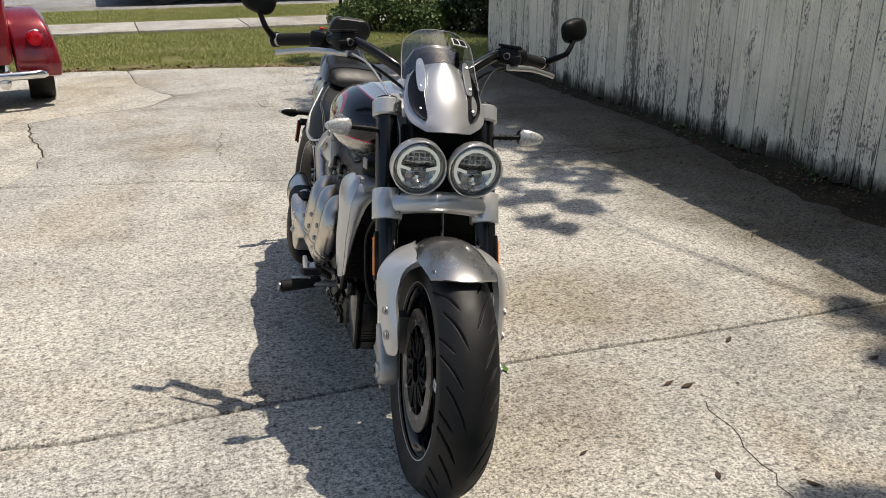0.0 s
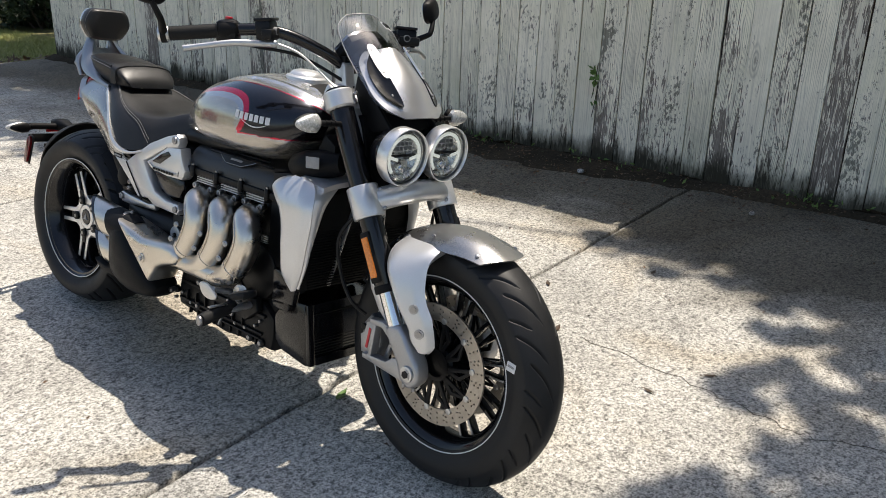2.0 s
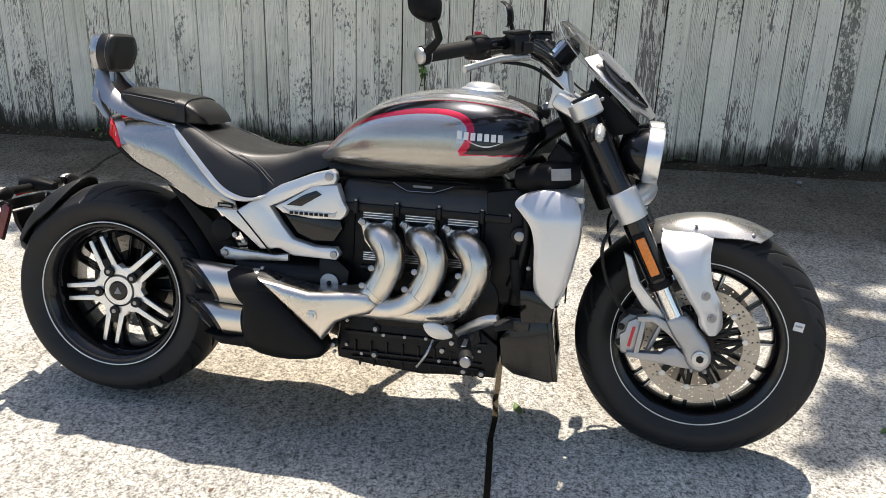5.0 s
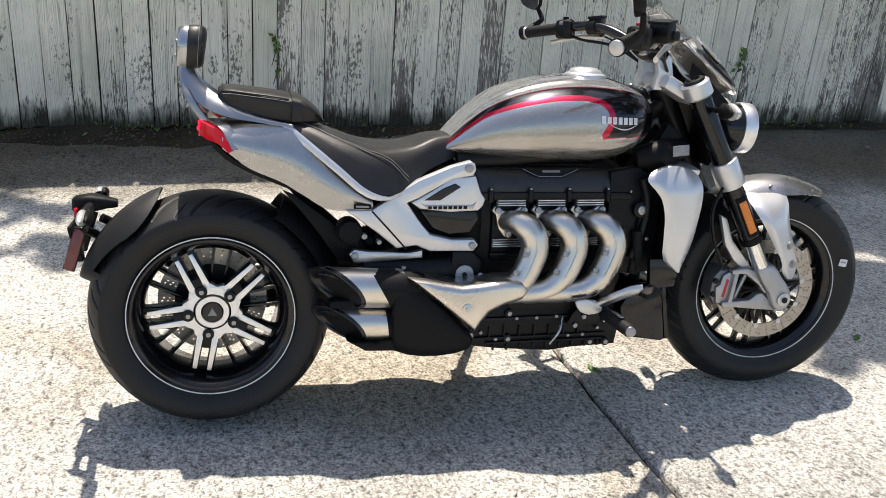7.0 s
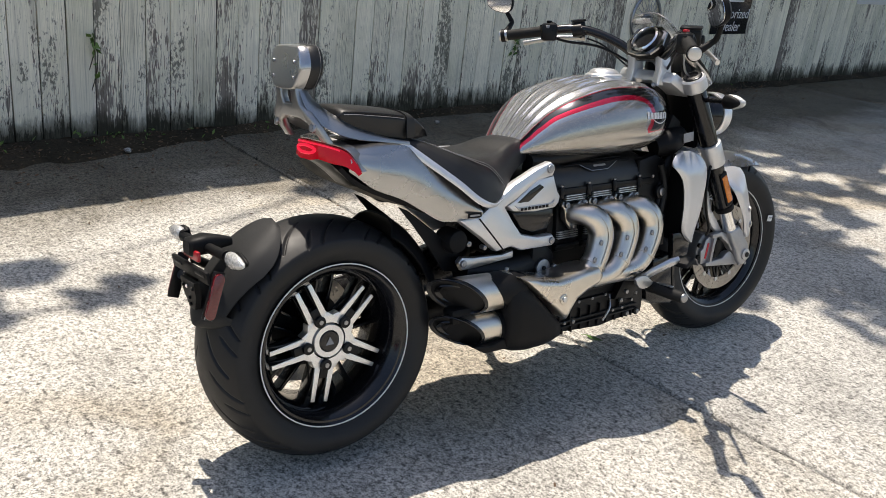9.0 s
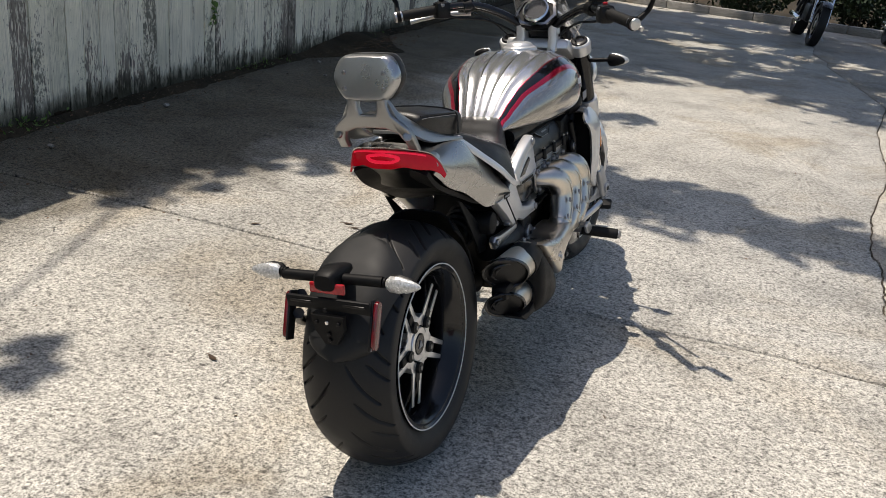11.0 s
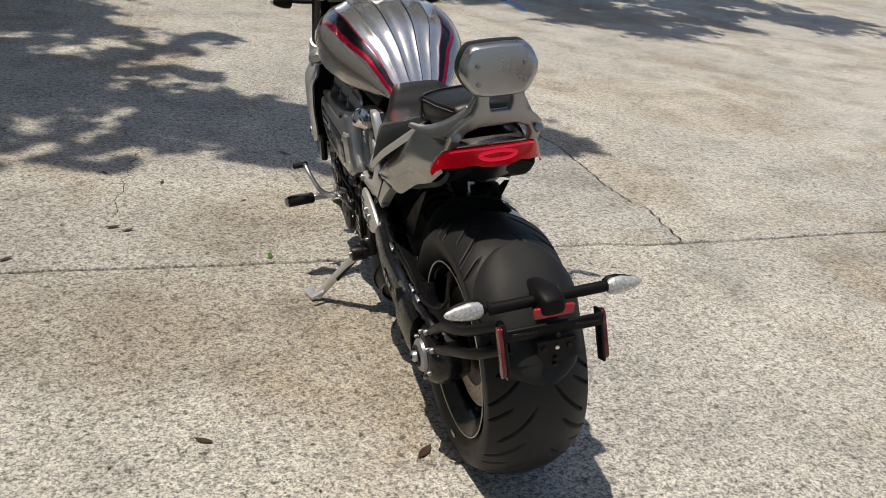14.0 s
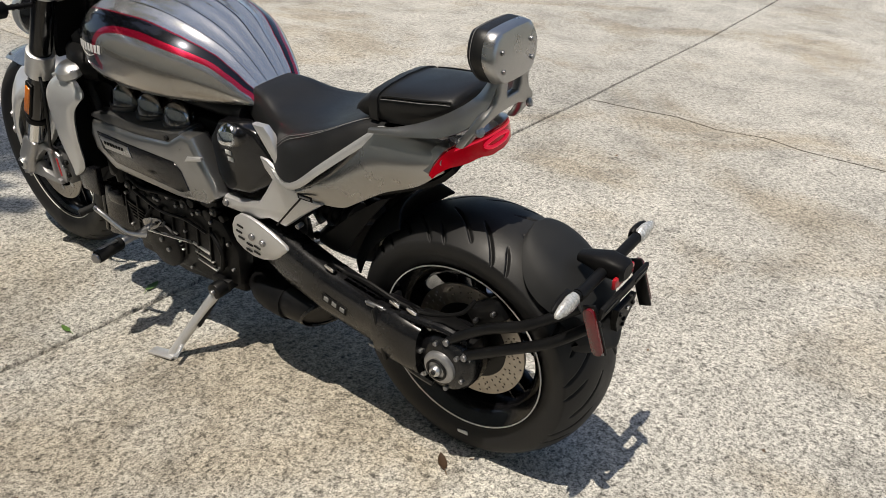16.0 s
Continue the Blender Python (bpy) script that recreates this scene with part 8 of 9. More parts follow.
# ---- swing arm, final drive, rear shock, rear guard
def rear_end():
    arm = bp("swing_arm", b_loft([[(x, y + w * math.copysign(abs(math.sin(a)) ** 0.7, math.sin(a)), z + h * math.copysign(abs(math.cos(a)) ** 0.7, math.cos(a))) for a in (2 * math.pi * k / 24 for k in range(24))] for x, y, z, w, h in ((0.66, 0.105, 0.435, 0.040, 0.055), (0.58, 0.120, 0.430, 0.042, 0.068), (0.50, 0.135, 0.412, 0.044, 0.072), (0.36, 0.146, 0.380, 0.046, 0.068), (0.20, 0.148, 0.350, 0.046, 0.062), (0.185, 0.150, 0.346, 0.054, 0.074), (0.10, 0.150, 0.336, 0.054, 0.074), (0.06, 0.150, 0.33, 0.05, 0.070))]), M_SATIN, bike, "thick black shaft-drive swing arm", 60)
    bp("arm_rib", b_tube([(0.52, 0.155, 0.470), (0.40, 0.165, 0.440), (0.26, 0.172, 0.402), (0.12, 0.178, 0.372)], 0.011, 8, 5), M_BLACK, arm)
    bp("arm_joint", b_box((0.012, 0.105, 0.140), (0.168, 0.150, 0.346), 0.006, (0, 12, 0)), M_BLACK, arm)
    for z in (0.410, 0.288):
        bolt((0.190, 0.180, z), "x", 0.008, 0.05, arm)
    sh = bp("heel_shield", b_prof([(0.668, 0.470), (0.660, 0.420), (0.600, 0.395), (0.530, 0.408), (0.478, 0.448), (0.478, 0.470), (0.560, 0.505), (0.632, 0.512)], 0.168, 0.180, 0.005, 2), M_SILVER, bike, "white-silver slotted heel shield")
    for x, z in ((0.594, 0.458), (0.556, 0.452)):
        bolt((x, 0.182, z), "y", 0.0115, 0.010, sh)
    for x, z in ((0.635, 0.475), (0.642, 0.457), (0.636, 0.440), (0.608, 0.430), (0.612, 0.412), (0.580, 0.430), (0.583, 0.413)):
        bp("slot", b_box((0.022, 0.003, 0.006), (x, 0.1805, z), 0.001, (0, -8, 0)), M_BLACK, sh)
    lab = bp("warning_label", b_box((0.078, 0.002, 0.022), (0.312, 0.1935, 0.372), 0.0005, (0, -14, 0)), M_PLASTIC, arm)
    for k in range(3):
        bp("print_bar", b_box((0.014, 0.0015, 0.012), (0.336 - 0.025 * k, 0.195, 0.378 - 0.006 * k), 0, (0, -14, 0)), M_GREYPRINT, lab)
    fd = bp("final_drive", b_lathe([(0.0, 0.185), (0.048, 0.185), (0.066, 0.178), (0.078, 0.160), (0.080, 0.120), (0.070, 0.085), (0.0, 0.08)], AXLE_R, 40), M_SATIN, bike, "black final drive housing with a bright hub cover")
    bp("hub_cover", b_lathe([(0.0, 0.198), (0.030, 0.199), (0.036, 0.198), (0.041, 0.193), (0.042, 0.180)], AXLE_R, 40), M_CAST, fd)
    bp("hub_ring", b_lathe([(0.022, 0.197), (0.022, 0.2035), (0.027, 0.2035), (0.027, 0.197)], AXLE_R, 40), M_BLACK, fd)
    bp("hub_bolt", b_lathe([(0.0, 0.213), (0.011, 0.213), (0.014, 0.208), (0.014, 0.196)], AXLE_R, 24), M_ALU, fd)
    bolt(AXLE_R + Vector((0, 0.215, 0)), "y", 0.007, 0.004, fd, bp, M_BLACK)
    for a in range(6):
        bolt((0.060 * math.cos(a * 1.047 + 0.3), 0.183, 0.323 + 0.060 * math.sin(a * 1.047 + 0.3)), "y", 0.007, 0.012, fd)
    for x, y, z in ((0.235, 0.182, 0.395), (0.150, 0.196, 0.372), (0.128, 0.190, 0.300), (0.085, 0.172, 0.398), (0.040, 0.168, 0.405), (-0.020, 0.165, 0.402), (-0.062, 0.162, 0.355)):
        bolt((x, y, z), "y", 0.0075, 0.010, fd)
    bp("drive_rib", b_tube([(0.150, 0.165, 0.405), (0.080, 0.170, 0.412), (0.0, 0.165, 0.414), (-0.055, 0.155, 0.395)], 0.010, 8, 5), M_SATIN, fd)
    bp("drive_rib", b_tube([(0.150, 0.175, 0.300), (0.085, 0.180, 0.272), (0.030, 0.172, 0.252)], 0.011, 8, 5), M_SATIN, fd)
    bp("drive_boss", b_cyl(0.020, 0.030, (0.110, 0.186, 0.345), "y", 20, 0.004), M_SATIN, fd)
    bp("drive_web", b_prof([(0.10, 0.40), (0.02, 0.412), (-0.06, 0.385), (-0.075, 0.33), (0.0, 0.25), (0.09, 0.28)], 0.10, 0.158, 0.012), M_BLACK, fd)
    bp("brake_caliper", b_box((0.10, 0.05, 0.055), (-0.075, 0.095, 0.455), 0.012, (0, 35, 0)), M_BLACK, bike, "black rear brake caliper")
    for q in ((-0.10, 0.475), (-0.055, 0.44)):
        bolt((q[0], 0.124, q[1]), "y", 0.007, 0.012, fd)
    bp("brake_hose", b_tube([(0.30, 0.165, 0.455), (0.22, 0.165, 0.455), (0.13, 0.160, 0.430), (0.05, 0.158, 0.432), (-0.03, 0.148, 0.462), (-0.06, 0.135, 0.50)], 0.0050, 8, 7), M_PLASTIC)
    bp("sensor_lead", b_tube([(0.34, 0.150, 0.450), (0.20, 0.148, 0.425), (0.08, 0.160, 0.405), (0.0, 0.165, 0.41)], 0.004, 8, 6), M_BLACK)
    for x, z in ((0.34, 0.452), (0.14, 0.430), (0.09, 0.428)):
        bp("hose_clip", b_box((0.03, 0.014, 0.012), (x, 0.166, z), 0.003, (0, -14, 0)), M_CHROME)
    # right-hand link and arm
    link = [(0.358, 0.498), (0.372, 0.512), (0.41, 0.506), (0.52, 0.500), (0.56, 0.506), (0.56, 0.484), (0.42, 0.474), (0.372, 0.474)]
    lk = bp("shock_link", b_prof(link, -0.150, -0.128, 0.006), M_ALU, bike)
    bolt((0.374, -0.152, 0.494), "y", 0.013, 0.010, lk)
    bp("right_arm", b_tube([(0.68, -0.09, 0.44), (0.52, -0.105, 0.44), (0.40, -0.105, 0.46)], [0.05, 0.05, 0.035], 16, 5), M_BLACK)
    bp("shock_reservoir", b_cyl(0.034, 0.075, (0.362, -0.110, 0.556), "y", 24, 0.012), M_PLASTIC, bike)
    bp("shock", b_tube([(0.40, 0.0, 0.49), (0.52, 0, 0.52), (0.62, 0, 0.56)], 0.045, 16, 3), M_BLACK)
    for k in range(7):
        bp("spring_coil", moved(b_lathe([(0.047, -0.005), (0.054, 0), (0.047, 0.005), (0.042, 0)], n=24, closed=True), Matrix.Translation((0.42 + 0.027 * k, 0, 0.493 + 0.0095 * k)) @ Matrix.Rotation(radians(-110), 4, "Y") @ Matrix.Rotation(radians(90), 4, "X")), M_BLACK)
    bolt((0.40, -0.135, 0.545), "y", 0.010, 0.02)
    # black guards round the tyre
    gr = 0.350

    def arcp(a0, a1, half, r, dome=0.0):
        def f(u, v):
            a, t = radians(lerp(a0, a1, u)), 2 * v - 1
            w = half * (math.sqrt(max(0.0, 1 - (1 - min(1, u / dome)) ** 2)) * (1 - 0.22 * max(0.0, u - 0.5) / 0.5) if dome else 1.0)
            rr = r - (0.012 * t * t + 0.038 * abs(t) ** 5) * (w / half) ** 2
            return (rr * math.cos(a), max(w, 0.004) * t, AXLE_R.z + rr * math.sin(a))
        return f

    g = bp("rear_mudguard", b_sheet(arcp(110, 156, 0.114, gr, 0.42), 28, 14, 0.004), M_GUARD, bike, "short matt black rear mudguard hugging the tyre")
    lowtip = bp("mudguard_lip", b_sheet(lambda u, v: (AXLE_R.x + (gr - 0.012 * (2 * v - 1) ** 2 - 0.038 * abs(2 * v - 1) ** 5) * math.cos(radians(156 + 8 * u)), (2 * v - 1) * 0.089 * math.sqrt(max(0.0, 1 - (u * 0.98) ** 2)), 0.323 + (gr - 0.012 * (2 * v - 1) ** 2 - 0.038 * abs(2 * v - 1) ** 5) * math.sin(radians(156 + 8 * u))), 8, 14, 0.004), M_GUARD, g)
    for s in (-1, 1):
        bp("hugger_side", b_prof([(0.185, 0.668), (0.215, 0.655), (0.30, 0.590), (0.40, 0.500), (0.385, 0.462), (0.335, 0.470), (0.285, 0.545), (0.235, 0.610)], s * 0.108 - 0.003, s * 0.108 + 0.003, 0.002), M_PLASTIC, bike)
    bp("front_hugger", b_sheet(arcp(18, 58, 0.105, 0.362), 16, 8, 0.005), M_PLASTIC, bike, "black inner hugger ahead of the rear tyre")
    for pts in (((-0.012, 0.165, 0.392), (-0.10, 0.158, 0.455), (-0.20, 0.140, 0.500), (-0.29, 0.095, 0.555)), ((-0.060, 0.165, 0.370), (-0.15, 0.155, 0.420), (-0.25, 0.130, 0.470), (-0.33, 0.080, 0.525))):
        bp("guard_strut", b_tube(pts, 0.0125, 12, 6), M_BLACK, g)
        bolt((pts[0][0], 0.176, pts[0][2]), "y", 0.010, 0.014, g)
    bar = bp("plate_carrier", b_rod((-0.300, -0.128, 0.612), (-0.300, 0.128, 0.606), 0.0125, 16), M_PLASTIC, bike, "black number-plate carrier, no plate fitted")
    bp("carrier_head", b_loft([[(x, w * math.copysign(abs(math.cos(a)) ** 0.6, math.cos(a)), 0.612 + dz + h * math.copysign(abs(math.sin(a)) ** 0.6, math.sin(a))) for a in (2 * math.pi * k / 20 for k in range(20))] for x, w, h, dz in ((-0.345, 0.020, 0.016, 0.0), (-0.338, 0.027, 0.022, 0.0), (-0.30, 0.030, 0.024, 0.004), (-0.26, 0.022, 0.015, 0.004), (-0.235, 0.016, 0.010, 0.002))]), M_PLASTIC, bar)
    bp("centre_reflector", b_box((0.010, 0.090, 0.026), (-0.333, -0.004, 0.596), 0.006), M_CLEARRED, bar, "bright red centre reflector")
    hold = bp("plate_holder", b_box((0.010, 0.215, 0.032), (-0.338, -0.006, 0.560), 0.004, (0, -10, 0)), M_PLASTIC, bar)
    for s in (-1, 1):
        bp("slot", b_box((0.004, 0.055, 0.007), (-0.344, s * 0.068 - 0.006, 0.563), 0.002, (0, -10, 0)), M_BLACK, hold)
        rf = bp("reflector_bracket", b_box((0.030, 0.007, 0.116), (-0.330, s * 0.106 - 0.006, 0.518), 0.004, (0, 18, 0)), M_BLACK, bar)
        bp("side_reflector", moved(b_prof([(0.013 * math.cos(q), math.copysign(0.042, math.sin(q)) + 0.013 * math.sin(q)) for q in (2 * math.pi * (k + 0.5) / 20 for k in range(20))], -0.005, 0.005, 0.002), pose(-0.330, s * 0.114 - 0.006, 0.518, 0, 18, 0)), M_REDREFLEX, rf, "long red reflector")
        bp("bracket_edge", b_box((0.003, 0.005, 0.108), (-0.339, s * 0.109 - 0.006, 0.518), 0.001, (0, 18, 0)), M_GREYPRINT, rf)
    low = b_loft([[(-0.352 + 0.14 * (0.55 - z) + dx, y - 0.006, z) for y, z in ((-0.042, 0.535), (0.042, 0.535), (0.038, 0.500), (0.016, 0.462), (-0.016, 0.462), (-0.038, 0.500))] for dx in (0.014, 0.0)])
    pad = bp("plate_backing", low, M_PLASTIC, bar)
    for y, z in ((-0.034, 0.518), (0.022, 0.518), (-0.006, 0.520), (-0.006, 0.490), (-0.006, 0.474), (-0.006, 0.552)):
        bolt((-0.354 + 0.14 * (0.55 - z), y, z), "x", 0.006, 0.006, bar, bp, M_CHROME if z == 0.520 else M_BLACK)
    for s in (-1, 1):
        root, tipv = Vector((-0.298, s * 0.118, 0.610)), Vector((-0.296, s * 0.150, 0.610))
        ind = bp("rear_indicator", b_rod(root, tipv, 0.009, 10), M_PLASTIC, bike, "rear indicator with clear lens")
        for k in range(3):
            p = root.lerp(tipv, 0.2 + 0.25 * k)
            bp("stalk_ring", b_rod(p - Vector((0, 0.0025, 0)), p + Vector((0, 0.0025, 0)), 0.012, 10), M_PLASTIC, ind)
        sec = [(0.0, 0.010, 0.012), (0.008, 0.013, 0.019), (0.030, 0.013, 0.0205), (0.055, 0.011, 0.015), (0.074, 0.007, 0.008), (0.080, 0.003, 0.003)]
        bp("lens", b_loft([[(-0.300 + rx * math.cos(a), s * (0.138 + d), 0.609 + rz * math.sin(a)) for a in (2 * math.pi * k / 14 for k in range(14))] for d, rx, rz in sec]), M_CLEARLAMP, ind)
        bp("lamp_body", b_loft([[(-0.286 + rx * 0.8 * math.cos(a), s * (0.136 + d * 0.9), 0.609 + rz * 0.95 * math.sin(a)) for a in (2 * math.pi * k / 12 for k in range(12))] for d, rx, rz in sec]), M_PLASTIC, ind)


rear_end()


# ---- foot controls and stand
def feet():
    for s in (-1, 1):
        x, z = (1.085, 0.328) if s < 0 else (1.05, 0.325)
        root, tipv = (Vector((x - 0.012, -0.222, z + 0.004)), Vector((x + 0.012, -0.350, z - 0.010))) if s < 0 else (Vector((x, 0.272, z)), Vector((x - 0.015, 0.362, z + 0.002)))
        hang = bp("peg_hanger", b_prof([(x - 0.10, 0.285), (x - 0.06, 0.345), (x + 0.02, 0.352), (x + 0.03, 0.315), (x - 0.02, 0.275)], s * 0.158 - 0.014, s * 0.158 + 0.014, 0.006), M_BLACK, bike, "footrest with rubber-topped peg")
        bp("peg_mount", b_rod((x, s * 0.16, z), (x, s * 0.288, z), 0.011, 12, 0.002), M_CAST, hang)
        pg = bp("peg", b_rod(root, tipv, 0.0185, 16, 0.005), M_GRIP, hang)
        bp("peg_end", b_rod(tipv - Vector((0, s * 0.002, 0)), tipv + Vector((-0.002, s * 0.008, 0)), 0.0150, 16, 0.004), M_BOLT, pg)
        bp("peg_inlay", b_box((0.012, 0.06, 0.004), ((root.x + tipv.x) / 2, (root.y + tipv.y) / 2, z + 0.0185), 0.001), M_PLATE, pg)
        bp("heel_plate", b_prof([(0.968, 0.376), (0.985, 0.384), (1.014, 0.382), (1.049, 0.358), (1.040, 0.346), (1.010, 0.341), (0.983, 0.351)] if s < 0 else [(x - 0.11, 0.395), (x - 0.085, 0.402), (x - 0.03, 0.382), (x - 0.02, 0.365), (x - 0.04, 0.348), (x - 0.075, 0.362)], s * (0.262 if s < 0 else 0.200) - 0.005, s * (0.262 if s < 0 else 0.200) + 0.005, 0.003, 2), M_ALU if s < 0 else M_DARKCHROME, hang)
        bp("plate_stem", b_rod((x - 0.055, s * 0.150, 0.345), (x - 0.060, s * (0.260 if s < 0 else 0.198), 0.372), 0.009, 10), M_CAST, hang)
        for q in (-0.05, -0.075):
            bolt((x + q, s * 0.175, 0.305 + (q + 0.05)), "y", 0.009, 0.010, hang)
    br = bp("brake_pedal", b_tube([(1.055, -0.190, 0.340), (1.090, -0.225, 0.372), (1.135, -0.256, 0.402), (1.165, -0.268, 0.412)], [0.014, 0.015, 0.016, 0.014], 12, 6, 0.75), M_ALU, bike, "bright brake pedal")
    bp("pad", b_box((0.052, 0.058, 0.020), (1.180, -0.276, 0.404), 0.007, (0, -14, 8)), M_GRIP, br)
    ge = bp("gear_lever", b_tube([(1.035, 0.20, 0.322), (1.055, 0.245, 0.345), (1.095, 0.272, 0.395), (1.128, 0.280, 0.418)], [0.010, 0.008, 0.0075, 0.008], 10, 6), M_ALU, bike, "bright gear lever")
    bp("toe_peg", b_rod((1.130, 0.272, 0.418), (1.146, 0.318, 0.410), 0.0105, 12, 0.002), M_GRIP, ge)
    bp("gear_rod", b_rod((1.03, 0.19, 0.335), (0.86, 0.175, 0.345), 0.005, 8), M_CHROME, ge)
    foot = Vector((0.845, 0.322, 0.053))
    top = Vector((0.760, 0.182, 0.235))
    st = bp("side_stand", b_tube([top, top.lerp(foot, 0.5), foot], [0.015, 0.014, 0.0125], 12, 4), M_LEGPAINT, bike, "pale metal side stand, down")
    bp("stand_foot", b_box((0.085, 0.036, 0.008), (0.868, 0.332, 0.0535), 0.003, (8.5, 3, 10)), M_LEGPAINT, st)
    bp("stand_toe", b_rod((0.820, 0.30, 0.082), (0.795, 0.345, 0.078), 0.006, 8), M_LEGPAINT, st)
    bp("stand_pivot", b_cyl(0.024, 0.05, top, "y", 20, 0.004), M_BLACK, st)
    bolt(top + Vector((0, 0.028, 0)), "y", 0.010, 0.010, st)
    bp("stand_spring", b_rod(top + Vector((-0.01, -0.015, 0.01)), top.lerp(foot, 0.55) + Vector((-0.018, -0.004, 0)), 0.006, 8), M_BLACK, st)
    bp("stand_bracket", b_box((0.07, 0.06, 0.03), (0.765, 0.145, 0.245), 0.006), M_BLACK, st)


feet()


# ---------------------------------------------------------------- trees behind the fence, whose shade falls on the slabs
def tree(base, clumps, seed, leaf=0.12, per=950):
    """Trunk, limbs and a ragged crown of leaf clumps. clumps: (x, y, z, radius)."""
    t = tagged(empty("tree", Matrix()), "broad leafy tree standing beyond the boards, throwing dappled shade", "tree")
    r = np.random.default_rng(seed)
    fork = Vector((base[0] - 0.15, base[1], 4.2))
    part("trunk", b_tube([(*base, -0.1), (base[0] + 0.04, base[1] - 0.05, 1.2), (base[0] - 0.06, base[1] + 0.04, 2.8), fork], [0.27, 0.2, 0.17, 0.14], 12, 5), M_BARK, t)
    todo = sorted((Vector(c[:3]) for c in clumps), key=lambda p: (p - fork).length)
    linked = [todo[0] + Vector((0, 0, 0.1))]
    part("limb", b_tube([fork, fork.lerp(todo[0], 0.5) + Vector((0.2, 0, 0.3)), todo[0]], [0.11, 0.07, 0.03], 8, 4), M_BARK, t)
    for p in todo[1:]:
        q = min(linked, key=lambda m_: (m_ - p).length)
        part("branch", b_tube([q, q.lerp(p, 0.5) + Vector((0, 0, 0.10)), p], [0.016, 0.012, 0.006], 5, 3), M_BARK, t)
        linked.append(p)
    pts = []
    for x, y, z, rad in clumps:
        k = int(per * max(0.2, (rad / 0.5) ** 2) / 6)
        for _ in range(6):
            # a spray of leaves along a twig
            at = np.array((x, y, z)) + r.normal(size=3) * rad * (0.48, 0.48, 0.3)
            way = r.normal(size=3) * (1, 1, 0.35)
            way /= np.linalg.norm(way)
            pts.append(at + r.normal(size=(k, 1)) * way * rad * 0.34 + r.normal(size=(k, 3)) * rad * (0.15, 0.15, 0.10))
    part("crown", leaves_mesh(np.concatenate(pts), leaf, M_LEAF, False, seed + 1, 0.6), M_LEAF, t)


def over(gx, gy, rad, h):
    """A clump at height h whose shade falls at (gx, gy)."""
    return (gx + 0.3655 * h, gy - 0.04 * h, h, rad)


rt = random.Random(17)
shade = []
for k in range(110):
    y = rt.uniform(-8.0, 2.6)
    x0 = curve1([(-8, 1.6), (-2.0, 1.7), (-1.4, 1.7), (-0.5, 2.35), (0.4, 2.45), (1.2, 2.50), (1.9, 2.90), (2.3, 3.30), (2.75, 3.5)], y)
    x = rt.uniform(x0, 4.2)
    gap = noise.noise((x * 1.1, y * 0.9, 2.0)) > 0.36 and x < 3.2
    if not gap:
        shade.append(over(x, y, rt.uniform(0.24, 0.42) if x < x0 + 0.5 else rt.uniform(0.35, 0.6), rt.uniform(6.0, 8.5)))
for k in range(46):
    x = rt.uniform(-0.35, 2.3)
    y = rt.uniform(curve1([(-0.4, 1.5), (0.1, 1.05), (0.8, 0.75), (2.7, 0.65)], x), curve1([(-0.4, 1.62), (0.9, 1.66), (1.15, 1.78), (1.5, 1.5), (1.8, 1.3), (2.3, 1.25)], x))
    shade.append(over(x, y, rt.uniform(0.13, 0.25), rt.uniform(6.0, 8.5)))
shade += [over(x, y, rad, 7.0) for x, y, rad in ((-0.45, 1.62, 0.10), (1.5, 0.3, 0.14), (1.9, -0.3, 0.2), (1.3, -0.9, 0.22), (2.72, 4.32, 0.10), (1.02, 1.10, 0.20), (1.18, 1.58, 0.18), (1.04, 1.38, 0.20), (0.82, 0.86, 0.13), (1.22, 0.92, 0.20), (0.95, 1.25, 0.15))]
# sprays at the ragged north edge of the shade
shade += [over(x, y, rad, 7.0) for x, y, rad in ((1.32, 1.80, 0.13), (1.5, 1.74, 0.09), (1.18, 1.80, 0.13), (1.36, 1.60, 0.12), (1.83, 1.62, 0.10), (1.92, 1.47, 0.11), (2.08, 1.87, 0.06), (2.02, 1.82, 0.05), (2.25, 1.82, 0.06), (2.30, 1.72, 0.06), (2.22, 1.65, 0.07), (2.1, 1.59, 0.07))]
shade += [over(x, y, rad, 7.0) for x, y, rad in ((2.6, 1.86, 0.06), (2.65, 1.75, 0.07), (2.68, 1.62, 0.09), (2.56, 1.53, 0.08), (2.35, 1.44, 0.08), (2.62, 1.38, 0.12), (2.26, 1.30, 0.12), (1.93, 1.33, 0.10), (2.95, 1.90, 0.12), (3.1, 2.08, 0.14), (2.9, 2.42, 0.06), (3.1, 2.60, 0.09), (3.12, 2.8, 0.08), (2.85, 1.32, 0.18), (1.42, 1.45, 0.12), (1.7, 1.38, 0.12))]
rx = random.Random(41)
for k in range(18):
    y = rx.uniform(-1.2, 1.95)
    shade.append(over(rx.uniform(2.75 if y < 1.5 else 3.05, 4.1), y, rx.uniform(0.26, 0.42), rx.uniform(6.0, 8.5)))
for k in range(20):
    shade.append(over(rx.uniform(3.0, 3.8), rx.uniform(0.7, 2.0), rx.uniform(0.18, 0.30), rx.uniform(6.0, 8.5)))
shade += [over(x, y, rad, 7.2) for x, y, rad in ((1.86, -0.80, 0.26), (1.60, -0.40, 0.20), (2.0, -0.20, 0.24), (2.25, 0.45, 0.28), (1.75, 0.15, 0.20), (2.3, -0.6, 0.26), (2.1, 0.15, 0.2), (1.45, -0.75, 0.18))]
for k in range(30):
    shade.append(over(rx.uniform(2.95, 4.1), rx.uniform(-1.6, 1.5), rx.uniform(0.3, 0.46), rx.uniform(6.0, 8.5)))
